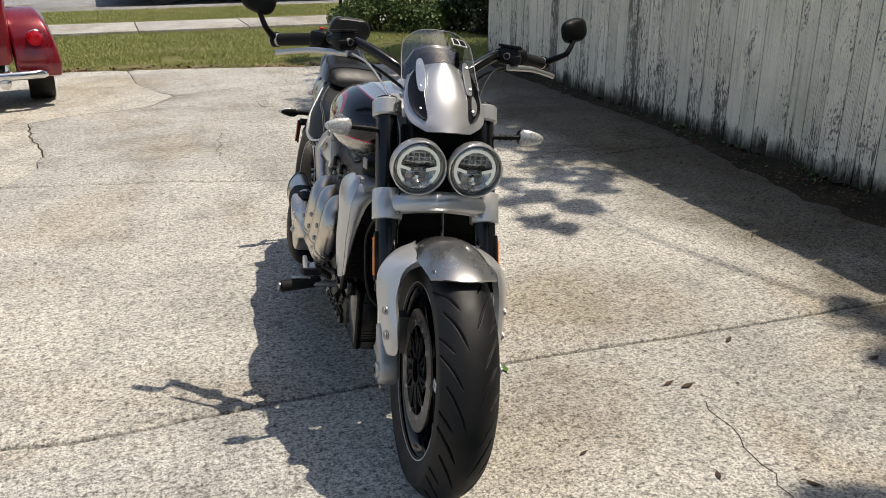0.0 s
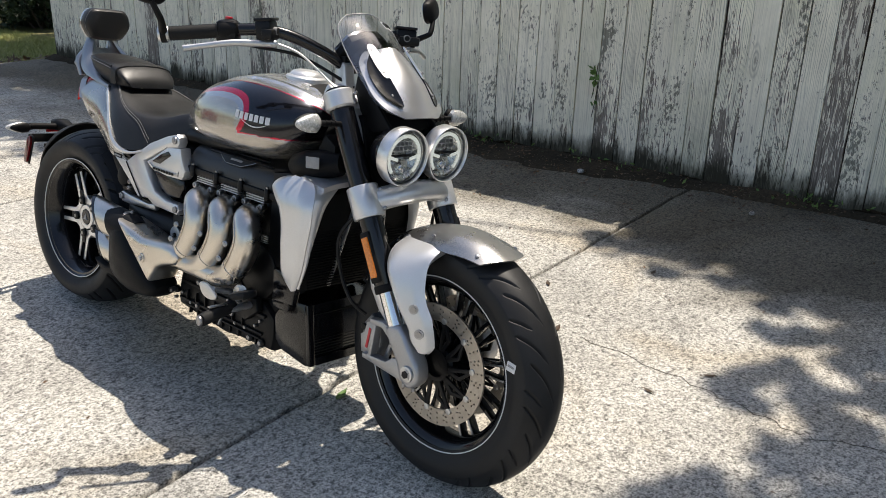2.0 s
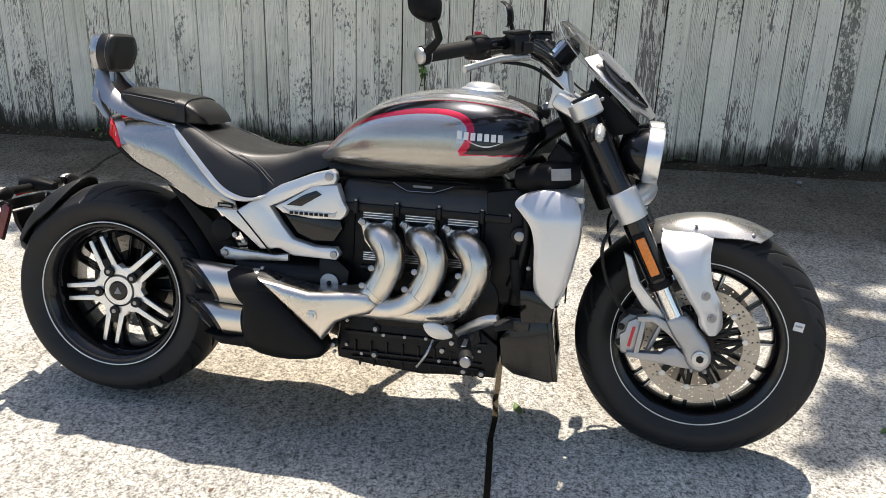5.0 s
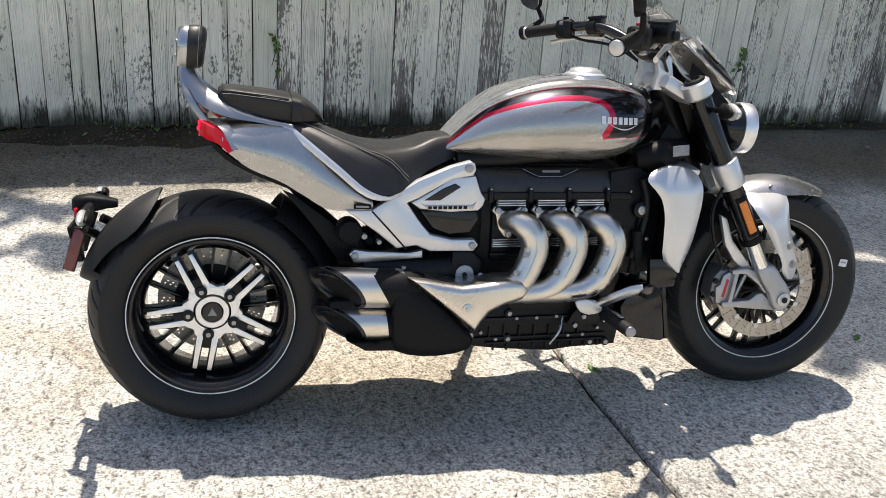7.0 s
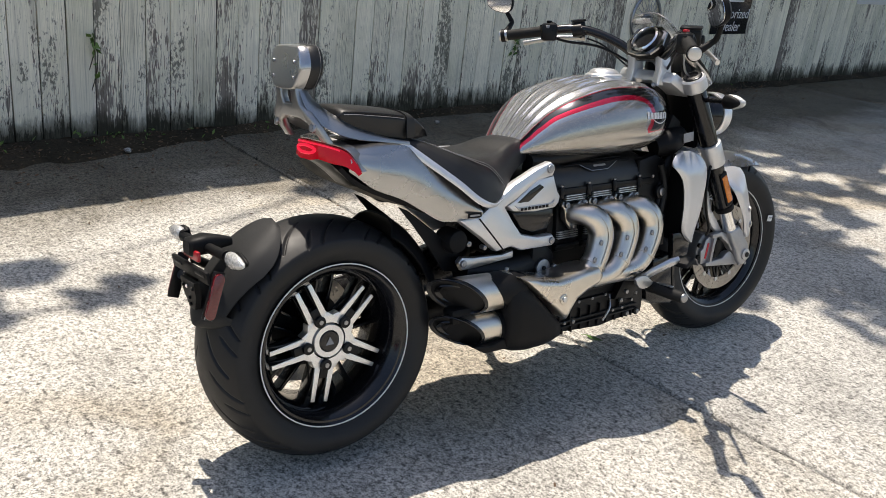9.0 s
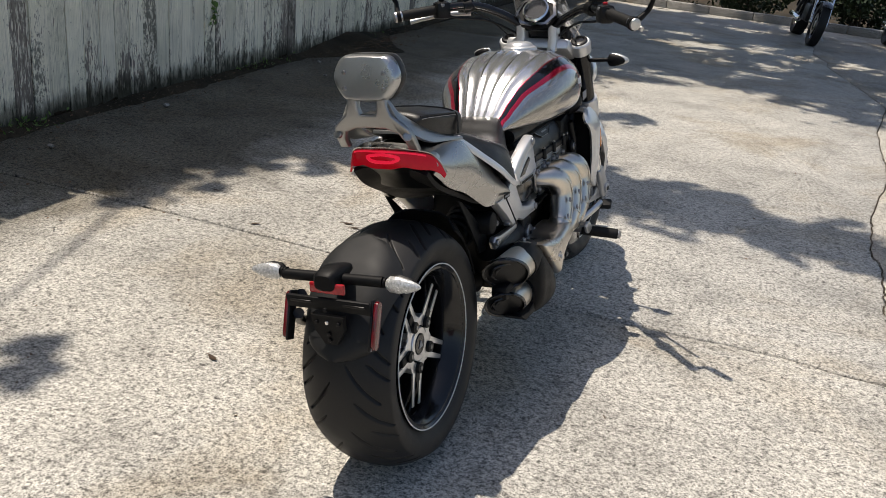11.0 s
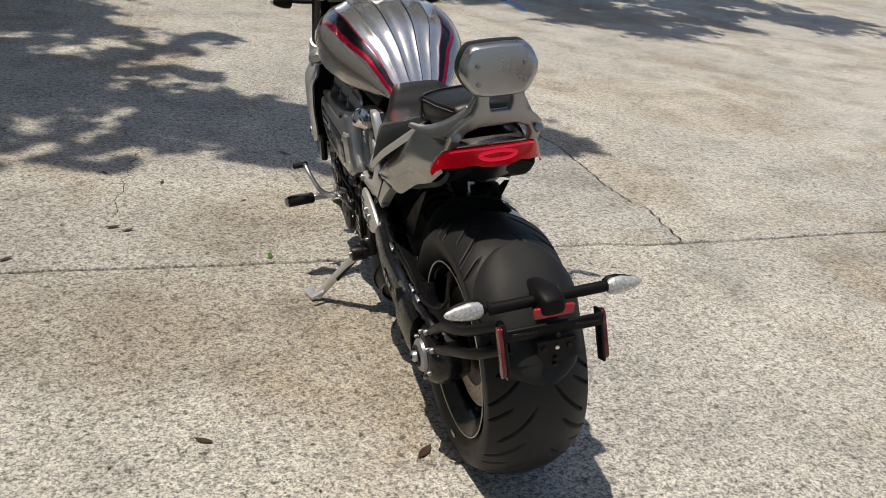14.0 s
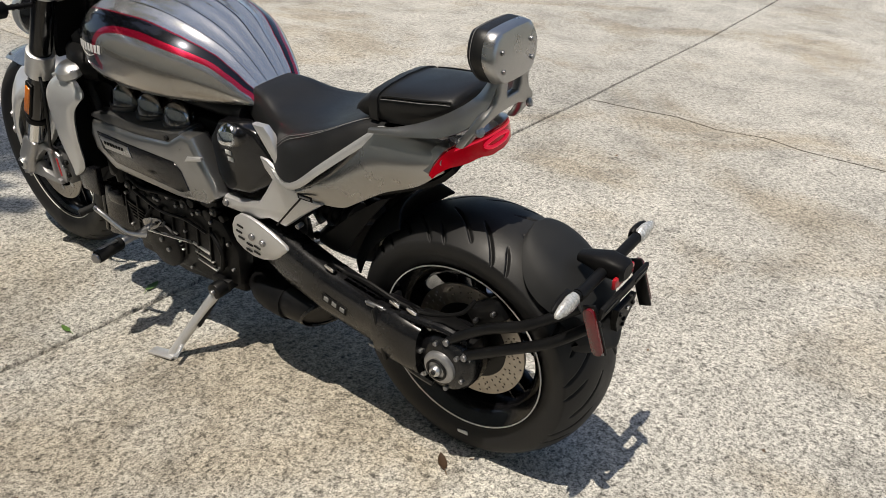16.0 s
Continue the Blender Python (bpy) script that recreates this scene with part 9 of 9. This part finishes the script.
for k in range(34):
    shade.append(over(rx.uniform(2.1, 3.3), rx.uniform(-0.2, 0.85), rx.uniform(0.22, 0.36), rx.uniform(6.0, 8.5)))
for k in range(26):
    shade.append(over(rx.uniform(2.2, 4.0), rx.uniform(-3.6, -0.6), rx.uniform(0.28, 0.42), rx.uniform(6.0, 8.5)))
tree((6.1, 0.2), shade, 3)
far = []
for _ in range(330):
    x, y = rt.uniform(-7.5, 3.6), rt.uniform(-10.5, -1.7)
    lim = curve1([(-8, -2.6), (-2.85, -2.1), (-1.67, -2.9), (-0.42, -2.1), (0.15, -2.6), (0.9, -2.4), (1.8, -2.0), (4, -1.8)], x)
    gap = noise.noise((x * 0.5, y * 1.1, 4.0)) > 0.34 and y < lim - 0.8
    if y < lim - 0.25 and not gap:
        far.append(over(x, y, rt.uniform(0.35, 0.65), rt.uniform(6.5, 9.5)))
tree((6.4, -6.5), far, 5, 0.15, 620)
screen_row = [(rt.uniform(4.05, 5.6) + 0.3655 * h, rt.uniform(-12.0, 10.5), h, rt.uniform(0.45, 0.8)) for h in (rt.uniform(3.3, 8.5) for _ in range(150))]
screen_row = [c for c in screen_row if not (2.3 < c[1] < 5.4 and c[0] - 0.3655 * c[2] - c[3] < 3.5)]
tree((7.2, -3.0), [c for c in screen_row if c[1] < 0], 12, 0.16, 520)
tree((7.2, 4.5), [c for c in screen_row if c[1] >= 0], 13, 0.16, 520)
near = []
for _ in range(70):
    x, y = rt.uniform(1.3, 4.3), rt.uniform(5.7, 10.8)
    gap = noise.noise((x * 0.8, y * 0.6, 8.0)) > 0.12
    if not gap and x > 1.3 + 0.35 * abs(y - 7):
        near.append(over(x, y, rt.uniform(0.22, 0.5), rt.uniform(6.0, 8.5)))
for _ in range(60):
    x, y = rt.uniform(2.55, 4.2), rt.uniform(5.0, 9.0)
    near.append(over(x, y, rt.uniform(0.22, 0.42), rt.uniform(6.0, 8.5)))
near += [over(x, y, r_, 6.5) for x, y, r_ in ((2.62, 4.62, 0.12), (2.42, 4.20, 0.08), (2.50, 4.08, 0.06), (2.78, 4.40, 0.09), (3.05, 4.66, 0.13), (3.3, 4.85, 0.2), (2.9, 4.9, 0.2), (2.52, 4.95, 0.2), (2.45, 4.55, 0.07), (2.8, 4.27, 0.06), (3.6, 4.7, 0.2))]
tree((6.3, 8.0), near, 8, 0.12, 580)


# ---------------------------------------------------------------- shrubs
def shrub(at, size, material, label, n, leaf, seed):
    s = tagged(empty("shrub", Matrix.Translation(at)), label, "shrub")
    r = np.random.default_rng(seed)
    lobes = [(r.uniform(-0.75, 0.75) * size[0], r.uniform(-0.7, 0.7) * size[1], r.uniform(0.18, 0.72) * size[2], r.uniform(0.30, 0.46)) for _ in range(14)]
    pts = []
    for x, y, z, f in lobes:
        k = n // 14
        d = r.normal(size=(k, 3))
        d /= np.linalg.norm(d, axis=1)[:, None]
        pts.append(np.array((x, y, z)) + d * r.uniform(0.55, 1.0, k)[:, None] ** 0.5 * (size[0] * f, size[1] * f * 1.2, size[2] * f))
    p = np.concatenate(pts)
    p = p[p[:, 2] > 0.0]
    part("foliage", leaves_mesh(p, leaf, material, False, seed, 0.6), material, s)
    for k in range(7):
        x, y, z, f = lobes[k]
        part("stem", b_tube([(x * 0.25, y * 0.25, -0.06), (x * 0.6, y * 0.6, z * 0.5), (x, y, z)], [0.02, 0.014, 0.006], 6, 3), M_BARK, s)


shrub((4.15, 12.35, -0.05), (0.66, 0.45, 0.52), M_SHRUB, "low rounded green shrub on the lawn", 11000, 0.045, 3)
shrub((4.85, 12.15, -0.05), (0.55, 0.42, 0.46), M_SHRUB, "low rounded green shrub on the lawn", 9000, 0.045, 4)
shrub((5.75, 11.5, -0.05), (0.75, 0.7, 1.3), M_SHADEDSHRUB, "dark dense shrub in shade by the fence end", 14000, 0.065, 5)
shrub((6.6, 12.8, -0.05), (1.0, 0.7, 1.6), M_SHADEDSHRUB, "dark dense shrub in shade by the fence end", 12000, 0.075, 6)
sign_post = tagged(empty("post", Matrix.Translation((3.66, 12.75, -0.05))), "thin black metal post beside the shrub", "post")
part("shaft", b_cyl(0.022, 1.4, (0, 0, 0.7), "z", 12, 0.003), M_BLACK, sign_post)
part("arm", b_tube([(0, 0, 1.30), (0.06, 0, 1.36), (0.2, 0, 1.36)], 0.012, 8, 3), M_BLACK, sign_post)

# garden bed and kerb at the far end of the yard
bed = sheet("garden_bed", -14, 8, -20, -10.2, -0.02, M_MULCH, "dark mulched garden bed", 40, 0.04)
for k in range(9):
    a, b = Vector((4.2, -11.72, 0)), Vector((-2.75, -10.30, 0))
    p, q = a.lerp(b, k / 9), a.lerp(b, (k + 1) / 9)
    mid, d = (p + q) / 2, (q - p)
    kb = part("kerb", b_box((d.length - 0.012, 0.14, 0.22), (mid.x, mid.y, 0.03), 0.014, (0, 0, math.degrees(math.atan2(d.y, d.x)))), M_KERB)
    tagged(kb, "pale concrete kerb stone along the garden bed", "kerb", "kerb stones", "structure")
for k in range(3):
    kb = part("kerb", b_box((0.9, 0.16, 0.24), (-3.62 - 0.91 * k, -9.98 + 0.05 * k, 0.04), 0.014, (0, 0, -4)), M_BLUEKERB)
    tagged(kb, "kerb stone painted blue for a reserved bay", "kerb", "kerb stones", "structure")
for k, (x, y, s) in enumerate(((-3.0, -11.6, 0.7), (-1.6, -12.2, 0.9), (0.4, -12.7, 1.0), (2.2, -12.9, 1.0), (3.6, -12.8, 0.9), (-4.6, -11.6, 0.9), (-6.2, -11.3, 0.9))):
    shrub((x, y, 0.0), (0.8 * s, 0.6 * s, 1.1 * s), M_SHADEDSHRUB, "leafy hedge shrub in the garden bed, in shaded leaf colour", 3500, 0.09, 30 + k)


def blue_line():
    bm = bmesh.new()
    rows, pts = [], [(-2.72, -9.6), (-2.69, -9.2), (-2.58, -6.1), (-2.36, -3.6), (-2.28, -2.7)]
    for p in spline([(x, y, 0) for x, y in pts], 14):
        w = 0.05 * (1 + 0.25 * noise.noise((p.y * 5, 0, 0)))
        rows.append([bm.verts.new((p.x - w, p.y, 0.0025)), bm.verts.new((p.x + w, p.y, 0.0025))])
    for a, b in zip(rows, rows[1:]):
        bm.faces.new((a[0], a[1], b[1], b[0]))
    tagged(part("bay_line", bm, M_BLUELINE), "worn blue painted parking bay line", "line marking", kind="structure")


blue_line()

# white paint patches far up the yard
patch = part("paint_mark", b_box((0.10, 0.34, 0.003), (1.66, 7.75, 0.0025), 0), M_WALKWAY)
tagged(patch, "faded pale paint mark on the concrete", "paint mark", kind="structure")


# ---------------------------------------------------------------- other vehicles
def parked_bike(at, yaw, paint, label):
    b = tagged(empty("motorcycle", pose(at[0], at[1], 0, -9, 0, yaw)), label, "motorcycle")

    def wheel(x, r, w):
        c = Vector((x, 0, r))
        tyre = [(r - 0.012, -w), (r - 0.002, -w * 0.6), (r, 0), (r - 0.002, w * 0.6), (r - 0.012, w), (r * 0.74, w * 0.92), (r * 0.70, w * 0.6), (r * 0.70, -w * 0.6), (r * 0.74, -w * 0.92)]
        t = part("wheel", b_lathe(tyre, c, 48, True), M_RUBBER, b)
        part("rim", b_lathe([(r * 0.72, -w * 0.7), (r * 0.74, -w * 0.8), (r * 0.66, -w * 0.3), (r * 0.66, w * 0.3), (r * 0.74, w * 0.8), (r * 0.64, w * 0.3), (r * 0.64, -w * 0.3)], c, 40, True), M_GLOSS, t)
        for k in range(10):
            a = 2 * math.pi * k / 10
            part("spoke", b_rod(c + Vector((0.04 * math.cos(a), 0, 0.04 * math.sin(a))), c + Vector((r * 0.66 * math.cos(a + 0.15), 0, r * 0.66 * math.sin(a + 0.15))), 0.008, 6), M_GLOSS, t)
        part("hub", b_cyl(0.05, 0.10, c, "y", 20, 0.008), M_ALU, t)
        part("brake_disc", moved(b_lathe([(0.09, -0.055), (0.15, -0.055), (0.15, -0.050), (0.09, -0.050)], n=40, closed=True), Matrix.Translation(c)), M_DISC, t)

    wheel(0.0, 0.32, 0.085)
    wheel(1.55, 0.31, 0.06)
    for s in (-1, 1):
        part("fork_leg", b_rod((1.53, s * 0.11, 0.31), (1.23, s * 0.11, 0.92), 0.024, 14), M_CHROME, b)
        part("silencer", b_rod((0.10, s * 0.19, 0.30), (0.80, s * 0.17, 0.28), 0.042, 16, 0.006), M_CHROME, b)
    part("fuel_tank", body_loft([0.62 + 0.42 * k / 14 for k in range(15)], [(0.62, 0.80), (0.75, 0.88), (0.92, 0.91), (1.04, 0.86)], [(0.62, 0.76), (0.9, 0.72), (1.04, 0.78)], [(0.62, 0.07), (0.8, 0.15), (0.95, 0.15), (1.04, 0.06)], 0.8, 24), paint, b)
    part("seat", body_loft([0.05 + 0.6 * k / 14 for k in range(15)], [(0.05, 0.80), (0.3, 0.74), (0.5, 0.74), (0.65, 0.80)], [(0.05, 0.74), (0.3, 0.66), (0.65, 0.72)], [(0.05, 0.08), (0.3, 0.15), (0.65, 0.09)], 0.6, 24), M_LEATHER, b)
    part("engine", join(b_box((0.42, 0.22, 0.26), (0.78, 0, 0.40), 0.03), b_box((0.16, 0.16, 0.24), (0.72, 0, 0.60), 0.02, (0, -12, 0)), b_box((0.16, 0.16, 0.24), (0.88, 0, 0.60), 0.02, (0, 14, 0))), M_BLACK, b)
    part("rear_mudguard", b_sheet(lambda u, v: (0.36 * math.cos(radians(lerp(60, 165, u))), (2 * v - 1) * 0.10, 0.32 + (0.36 - 0.03 * (2 * v - 1) ** 2) * math.sin(radians(lerp(60, 165, u)))), 16, 8, 0.004), paint, b)
    part("front_mudguard", b_sheet(lambda u, v: (1.55 + 0.335 * math.cos(radians(lerp(50, 140, u))), (2 * v - 1) * 0.075, 0.31 + (0.335 - 0.02 * (2 * v - 1) ** 2) * math.sin(radians(lerp(50, 140, u)))), 14, 8, 0.004), paint, b)
    part("handlebar", b_tube([(1.0, -0.40, 1.02), (1.12, -0.2, 1.06), (1.2, 0, 1.0), (1.12, 0.2, 1.06), (1.0, 0.40, 1.02)], 0.014, 10, 6), M_CHROME, b)
    part("headlamp", moved(b_lathe([(0.0, -0.09), (0.05, -0.07), (0.08, 0.0), (0.085, 0.03), (0.07, 0.035), (0.0, 0.04)], n=28), Matrix.Translation((1.33, 0, 0.86)) @ Matrix.Rotation(radians(-90), 4, "Z")), M_CHROME, b)
    part("frame_tube", b_tube([(0.0, -0.10, 0.32), (0.45, -0.12, 0.36), (0.55, -0.10, 0.70), (1.18, 0, 0.86)], 0.02, 8, 5), M_BLACK, b)
    part("frame_tube", b_tube([(0.0, 0.10, 0.32), (0.45, 0.12, 0.36), (0.55, 0.10, 0.70), (1.18, 0, 0.86)], 0.02, 8, 5), M_BLACK, b)
    part("side_stand", b_tube([(0.68, 0.13, 0.28), (0.72, 0.22, 0.15), (0.76, 0.30, 0.055)], 0.011, 8, 3), M_WHITE, b)


parked_bike((-0.32, -9.5), 95, M_DARKCAR, "black motorcycle parked nose-out near the garden kerb")
parked_bike((-1.70, -9.55), 92, M_DARKCAR, "black motorcycle parked nose-out near the garden kerb")
parked_bike((-5.1, -11.0), 80, M_BLUEPRINT, "dark blue motorcycle parked beyond the painted bay")


def trike():
    t = tagged(empty("trike", pose(-0.63, 8.6, 0, 0, 0, 94)), "deep red touring trike with chrome bumper, parked tail-out", "trike")
    for s in (-1, 1):
        c = Vector((0.0, s * 0.56, 0.31))
        w = part("wheel", b_lathe([(0.30, -0.10), (0.31, -0.05), (0.31, 0.05), (0.30, 0.10), (0.21, 0.095), (0.20, 0.0), (0.21, -0.095)], c, 40, True), M_RUBBER, t)
        part("rim", b_lathe([(0.0, s * 0.02), (0.05, s * 0.05), (0.15, s * 0.03), (0.20, s * 0.07), (0.21, s * 0.07), (0.20, -0.05)], c, 32), M_CHROME, w)
        top = [(-0.46, 0.36), (-0.45, 0.56), (-0.38, 0.74), (-0.22, 0.84), (0.05, 0.86), (0.30, 0.74), (0.42, 0.50), (0.36, 0.36), (0.30, 0.36), (0.26, 0.52), (0.10, 0.66), (-0.12, 0.66), (-0.30, 0.54), (-0.36, 0.36)]
        arch = b_prof(top, s * 0.56 - 0.17, s * 0.56 + 0.17, 0.06, 2, 4)
        for v in arch.verts:
            v.co.y -= s * 0.13 * max(0.0, (v.co.z - 0.40) / 0.46) ** 2 * (1 if s * v.co.y > 0.56 else 0.3)
            v.co.z -= 0.10
        fen = part("fender", arch, M_REDCAR, t, "rounded deep red fender", 60)
        lamp = part("tail_lamp", moved(b_lathe([(0.0, -0.07), (0.035, -0.065), (0.055, -0.04), (0.06, 0.0), (0.0, 0.02)], n=24), Matrix.Translation((-0.42, s * 0.56, 0.55)) @ Matrix.Rotation(radians(-90), 4, "Z")), M_TAIL, fen, "round red tail lamp")
        part("lamp_rim", moved(b_lathe([(0.060, -0.012), (0.066, -0.006), (0.066, 0.01), (0.058, 0.01)], n=24, closed=True), Matrix.Translation((-0.42, s * 0.56, 0.55)) @ Matrix.Rotation(radians(-90), 4, "Z")), M_CHROME, lamp)
        part("exhaust_pipe", b_rod((-0.60, s * 0.30, 0.22), (0.3, s * 0.30, 0.24), 0.040, 20, 0.004), M_CHROME, t)
    part("trunk", b_prof([(-0.50, 0.36), (-0.52, 0.62), (-0.44, 0.92), (-0.30, 1.02), (0.05, 1.02), (0.20, 0.80), (0.25, 0.40)], -0.38, 0.38, 0.05, 0, 4), M_REDCAR, t, "deep red luggage trunk")
    part("bumper", b_tube([(-0.40, -0.60, 0.27), (-0.54, -0.52, 0.28), (-0.58, 0, 0.28), (-0.54, 0.52, 0.28), (-0.40, 0.60, 0.27)], 0.035, 14, 6), M_CHROME, t, "chrome tube bumper")
    part("tow_frame", b_box((0.9, 0.6, 0.08), (0.0, 0, 0.30), 0.01), M_BLACK, t)
    part("seat", body_loft([0.15 + 0.7 * k / 12 for k in range(13)], [(0.15, 0.95), (0.5, 0.80), (0.85, 0.84)], [(0.15, 0.75), (0.85, 0.70)], [(0.15, 0.2), (0.5, 0.2), (0.85, 0.12)], 0.6, 20), M_LEATHER, t)
    part("fuel_tank", body_loft([0.8 + 0.5 * k / 12 for k in range(13)], [(0.8, 0.86), (1.0, 0.98), (1.3, 0.92)], [(0.8, 0.76), (1.3, 0.80)], [(0.8, 0.1), (1.05, 0.17), (1.3, 0.08)], 0.8, 20), M_REDCAR, t)
    part("engine", b_box((0.5, 0.35, 0.42), (1.0, 0, 0.48), 0.05), M_BLACK, t)
    fw = part("front_wheel", b_lathe([(0.30, -0.06), (0.32, 0.0), (0.30, 0.06), (0.22, 0.055), (0.20, 0.0), (0.22, -0.055)], (1.75, 0, 0.32), 40, True), M_RUBBER, t)
    part("hub", b_cyl(0.2, 0.04, (1.75, 0, 0.32), "y", 24, 0.01), M_CHROME, fw)
    for s in (-1, 1):
        part("fork_leg", b_rod((1.75, s * 0.1, 0.32), (1.42, s * 0.1, 1.0), 0.03, 12), M_CHROME, t)
    part("fairing", b_loft([[(x, w * math.cos(a), z + h * math.sin(a)) for a in (2 * math.pi * k / 20 for k in range(20))] for x, w, h, z in ((1.30, 0.42, 0.28, 1.05), (1.45, 0.40, 0.27, 1.02), (1.58, 0.28, 0.2, 0.98), (1.62, 0.1, 0.1, 0.97))]), M_REDCAR, t)
    part("handlebar", b_tube([(1.1, -0.42, 1.05), (1.25, -0.2, 1.12), (1.3, 0, 1.08), (1.25, 0.2, 1.12), (1.1, 0.42, 1.05)], 0.016, 8, 5), M_CHROME, t)


trike()


def car():
    c = tagged(empty("car", pose(3.0, 18.1, -0.035, 0, 0, 180)), "dark sedan parked along the street kerb", "car")
    low = [(-2.30, 0.32), (-2.34, 0.62), (-2.1, 0.80), (-1.3, 0.92), (1.2, 0.92), (2.1, 0.76), (2.32, 0.60), (2.30, 0.28), (1.82, 0.22), (1.78, 0.45), (1.55, 0.66), (1.25, 0.66), (1.02, 0.45), (0.98, 0.20), (-0.98, 0.20), (-1.02, 0.45), (-1.25, 0.66), (-1.55, 0.66), (-1.78, 0.45), (-1.82, 0.22)]
    part("body", b_prof(low, -0.88, 0.88, 0.08, 0, 4), M_DARKCAR, c, "", 50)
    part("cabin", b_prof([(-1.5, 0.90), (-0.9, 1.36), (-0.4, 1.44), (0.4, 1.42), (1.15, 0.92)], -0.74, 0.74, 0.07, 0, 3), M_GLOSS, c)
    for x in (-1.40, 1.40):
        for s in (-1, 1):
            p = Vector((x, s * 0.80, 0.33))
            w = part("wheel", b_lathe([(0.32, -0.10), (0.33, 0), (0.32, 0.10), (0.24, 0.10), (0.22, 0.0), (0.24, -0.10)], p, 40, True), M_RUBBER, c)
            part("rim", b_lathe([(0.0, s * 0.06), (0.06, s * 0.06), (0.10, s * 0.03), (0.20, s * 0.06), (0.24, s * 0.09), (0.24, -0.05)], p, 32), M_CHROME, w)
            for k in range(5):
                a = 2 * math.pi * k / 5
                part("spoke", b_rod(p + Vector((0.05 * math.cos(a), s * 0.07, 0.05 * math.sin(a))), p + Vector((0.22 * math.cos(a), s * 0.08, 0.22 * math.sin(a))), 0.022, 8), M_CHROME, w)
    for s in (-1, 1):
        part("headlamp", b_box((0.06, 0.34, 0.12), (2.26, s * 0.62, 0.62), 0.02), M_CLEARLAMP, c)
        part("tail_lamp", b_box((0.06, 0.34, 0.12), (-2.28, s * 0.62, 0.66), 0.02), M_TAIL, c)
    part("sill", b_box((1.9, 1.74, 0.08), (0, 0, 0.22), 0.02), M_PLASTIC, c)


car()


# ---------------------------------------------------------------- leaves and chips lying on the slabs
def fallen(x, y, size, yaw, material, label, curl=0.3):
    def f(u, v):
        w = 0.17 * math.sin(math.pi * min(0.999, max(0.001, u))) ** 0.8
        return (size * (u - 0.5), size * w * (2 * v - 1), 0.004 + size * curl * ((u - 0.5) ** 2 + 0.6 * w * (2 * v - 1) ** 2))
    ob = part("fallen_leaf", moved(b_sheet(f, 8, 4, 0.0006), pose(x, y, 0, 0, 0, yaw)), material)
    part("leaf_stalk", moved(b_rod((size * 0.45, 0, 0.004 + size * curl * 0.2), (size * 0.72, size * 0.05, 0.003), 0.0011, 5), pose(x, y, 0, 0, 0, yaw)), material, ob)
    return tagged(ob, label, "leaf", "fallen leaves")


BROWN, DARK, GREEN = "curled dry brown leaf lying on the concrete", "small dark dry leaf lying on the concrete", "fallen green leaf lying on the concrete"
for x, y, size, yaw, m_, lab in ((1.45, 4.04, 0.065, 40, M_DRYLEAF, BROWN), (1.98, 3.87, 0.05, -30, M_DRYLEAF, DARK), (2.07, 2.555, 0.045, 20, M_DRYLEAF, DARK), (-1.35, 0.78, 0.03, 60, M_DRYLEAF, DARK), (-1.72, 1.88, 0.03, 10, M_DRYLEAF, DARK),
                                 (1.60, 2.84, 0.05, 80, M_GREENLEAF, GREEN), (1.27, 2.83, 0.07, 15, M_GREENLEAF, GREEN), (2.12, 1.945, 0.045, 120, M_DRYLEAF, DARK), (1.90, 2.07, 0.04, 70, M_DRYLEAF, DARK), (2.12, 2.52, 0.055, 10, M_DRYLEAF, DARK),
                                 (1.30, 1.72, 0.06, 130, M_GREENLEAF, GREEN), (2.47, 2.75, 0.05, 35, M_DRYLEAF, DARK), (2.86, 2.45, 0.05, 0, M_DRYLEAF, DARK), (3.99, 1.94, 0.05, 45, M_DRYLEAF, BROWN), (1.6, 2.3, 0.03, 20, M_DRYLEAF, DARK), (3.6, 0.9, 0.05, 20, M_DRYLEAF, BROWN)):
    fallen(x, y, size, yaw, m_, lab)
crumbs = []
for _ in range(420):
    crumbs.append((rng.uniform(-4, 4.2), rng.uniform(-6, 8.5), 0.0))
for _ in range(260):
    crumbs.append((rng.uniform(2.6, 4.2), rng.uniform(-3, 8.5), 0.0))
tagged(new("twig_crumbs", leaves_mesh(crumbs, 0.016, M_DRYLEAF, True, 44, 0.45)), "tiny dark crumbs of leaf and twig on the concrete", "debris", kind="stuff")
pebbles = [(4.02, 1.2, 0.018), (3.93, 2.35, 0.016), (4.05, 3.4, 0.02), (3.7, -0.5, 0.014), (4.0, -1.0, 0.016)]
for k, (x, y, s) in enumerate(pebbles):
    bm = bmesh.new()
    bmesh.ops.create_icosphere(bm, subdivisions=2, radius=s)
    for v in bm.verts:
        v.co *= 1 + 0.3 * noise.noise(v.co * 60 + Vector((k, 0, 0)))
    bm.transform(Matrix.Translation((x, y, s * 0.5 + 0.01)) @ Matrix.Diagonal((1.3, 1, 0.7, 1)))
    tagged(part("pebble", bm, M_KERB), "small pale stone by the fence foot", "stone", "stones")
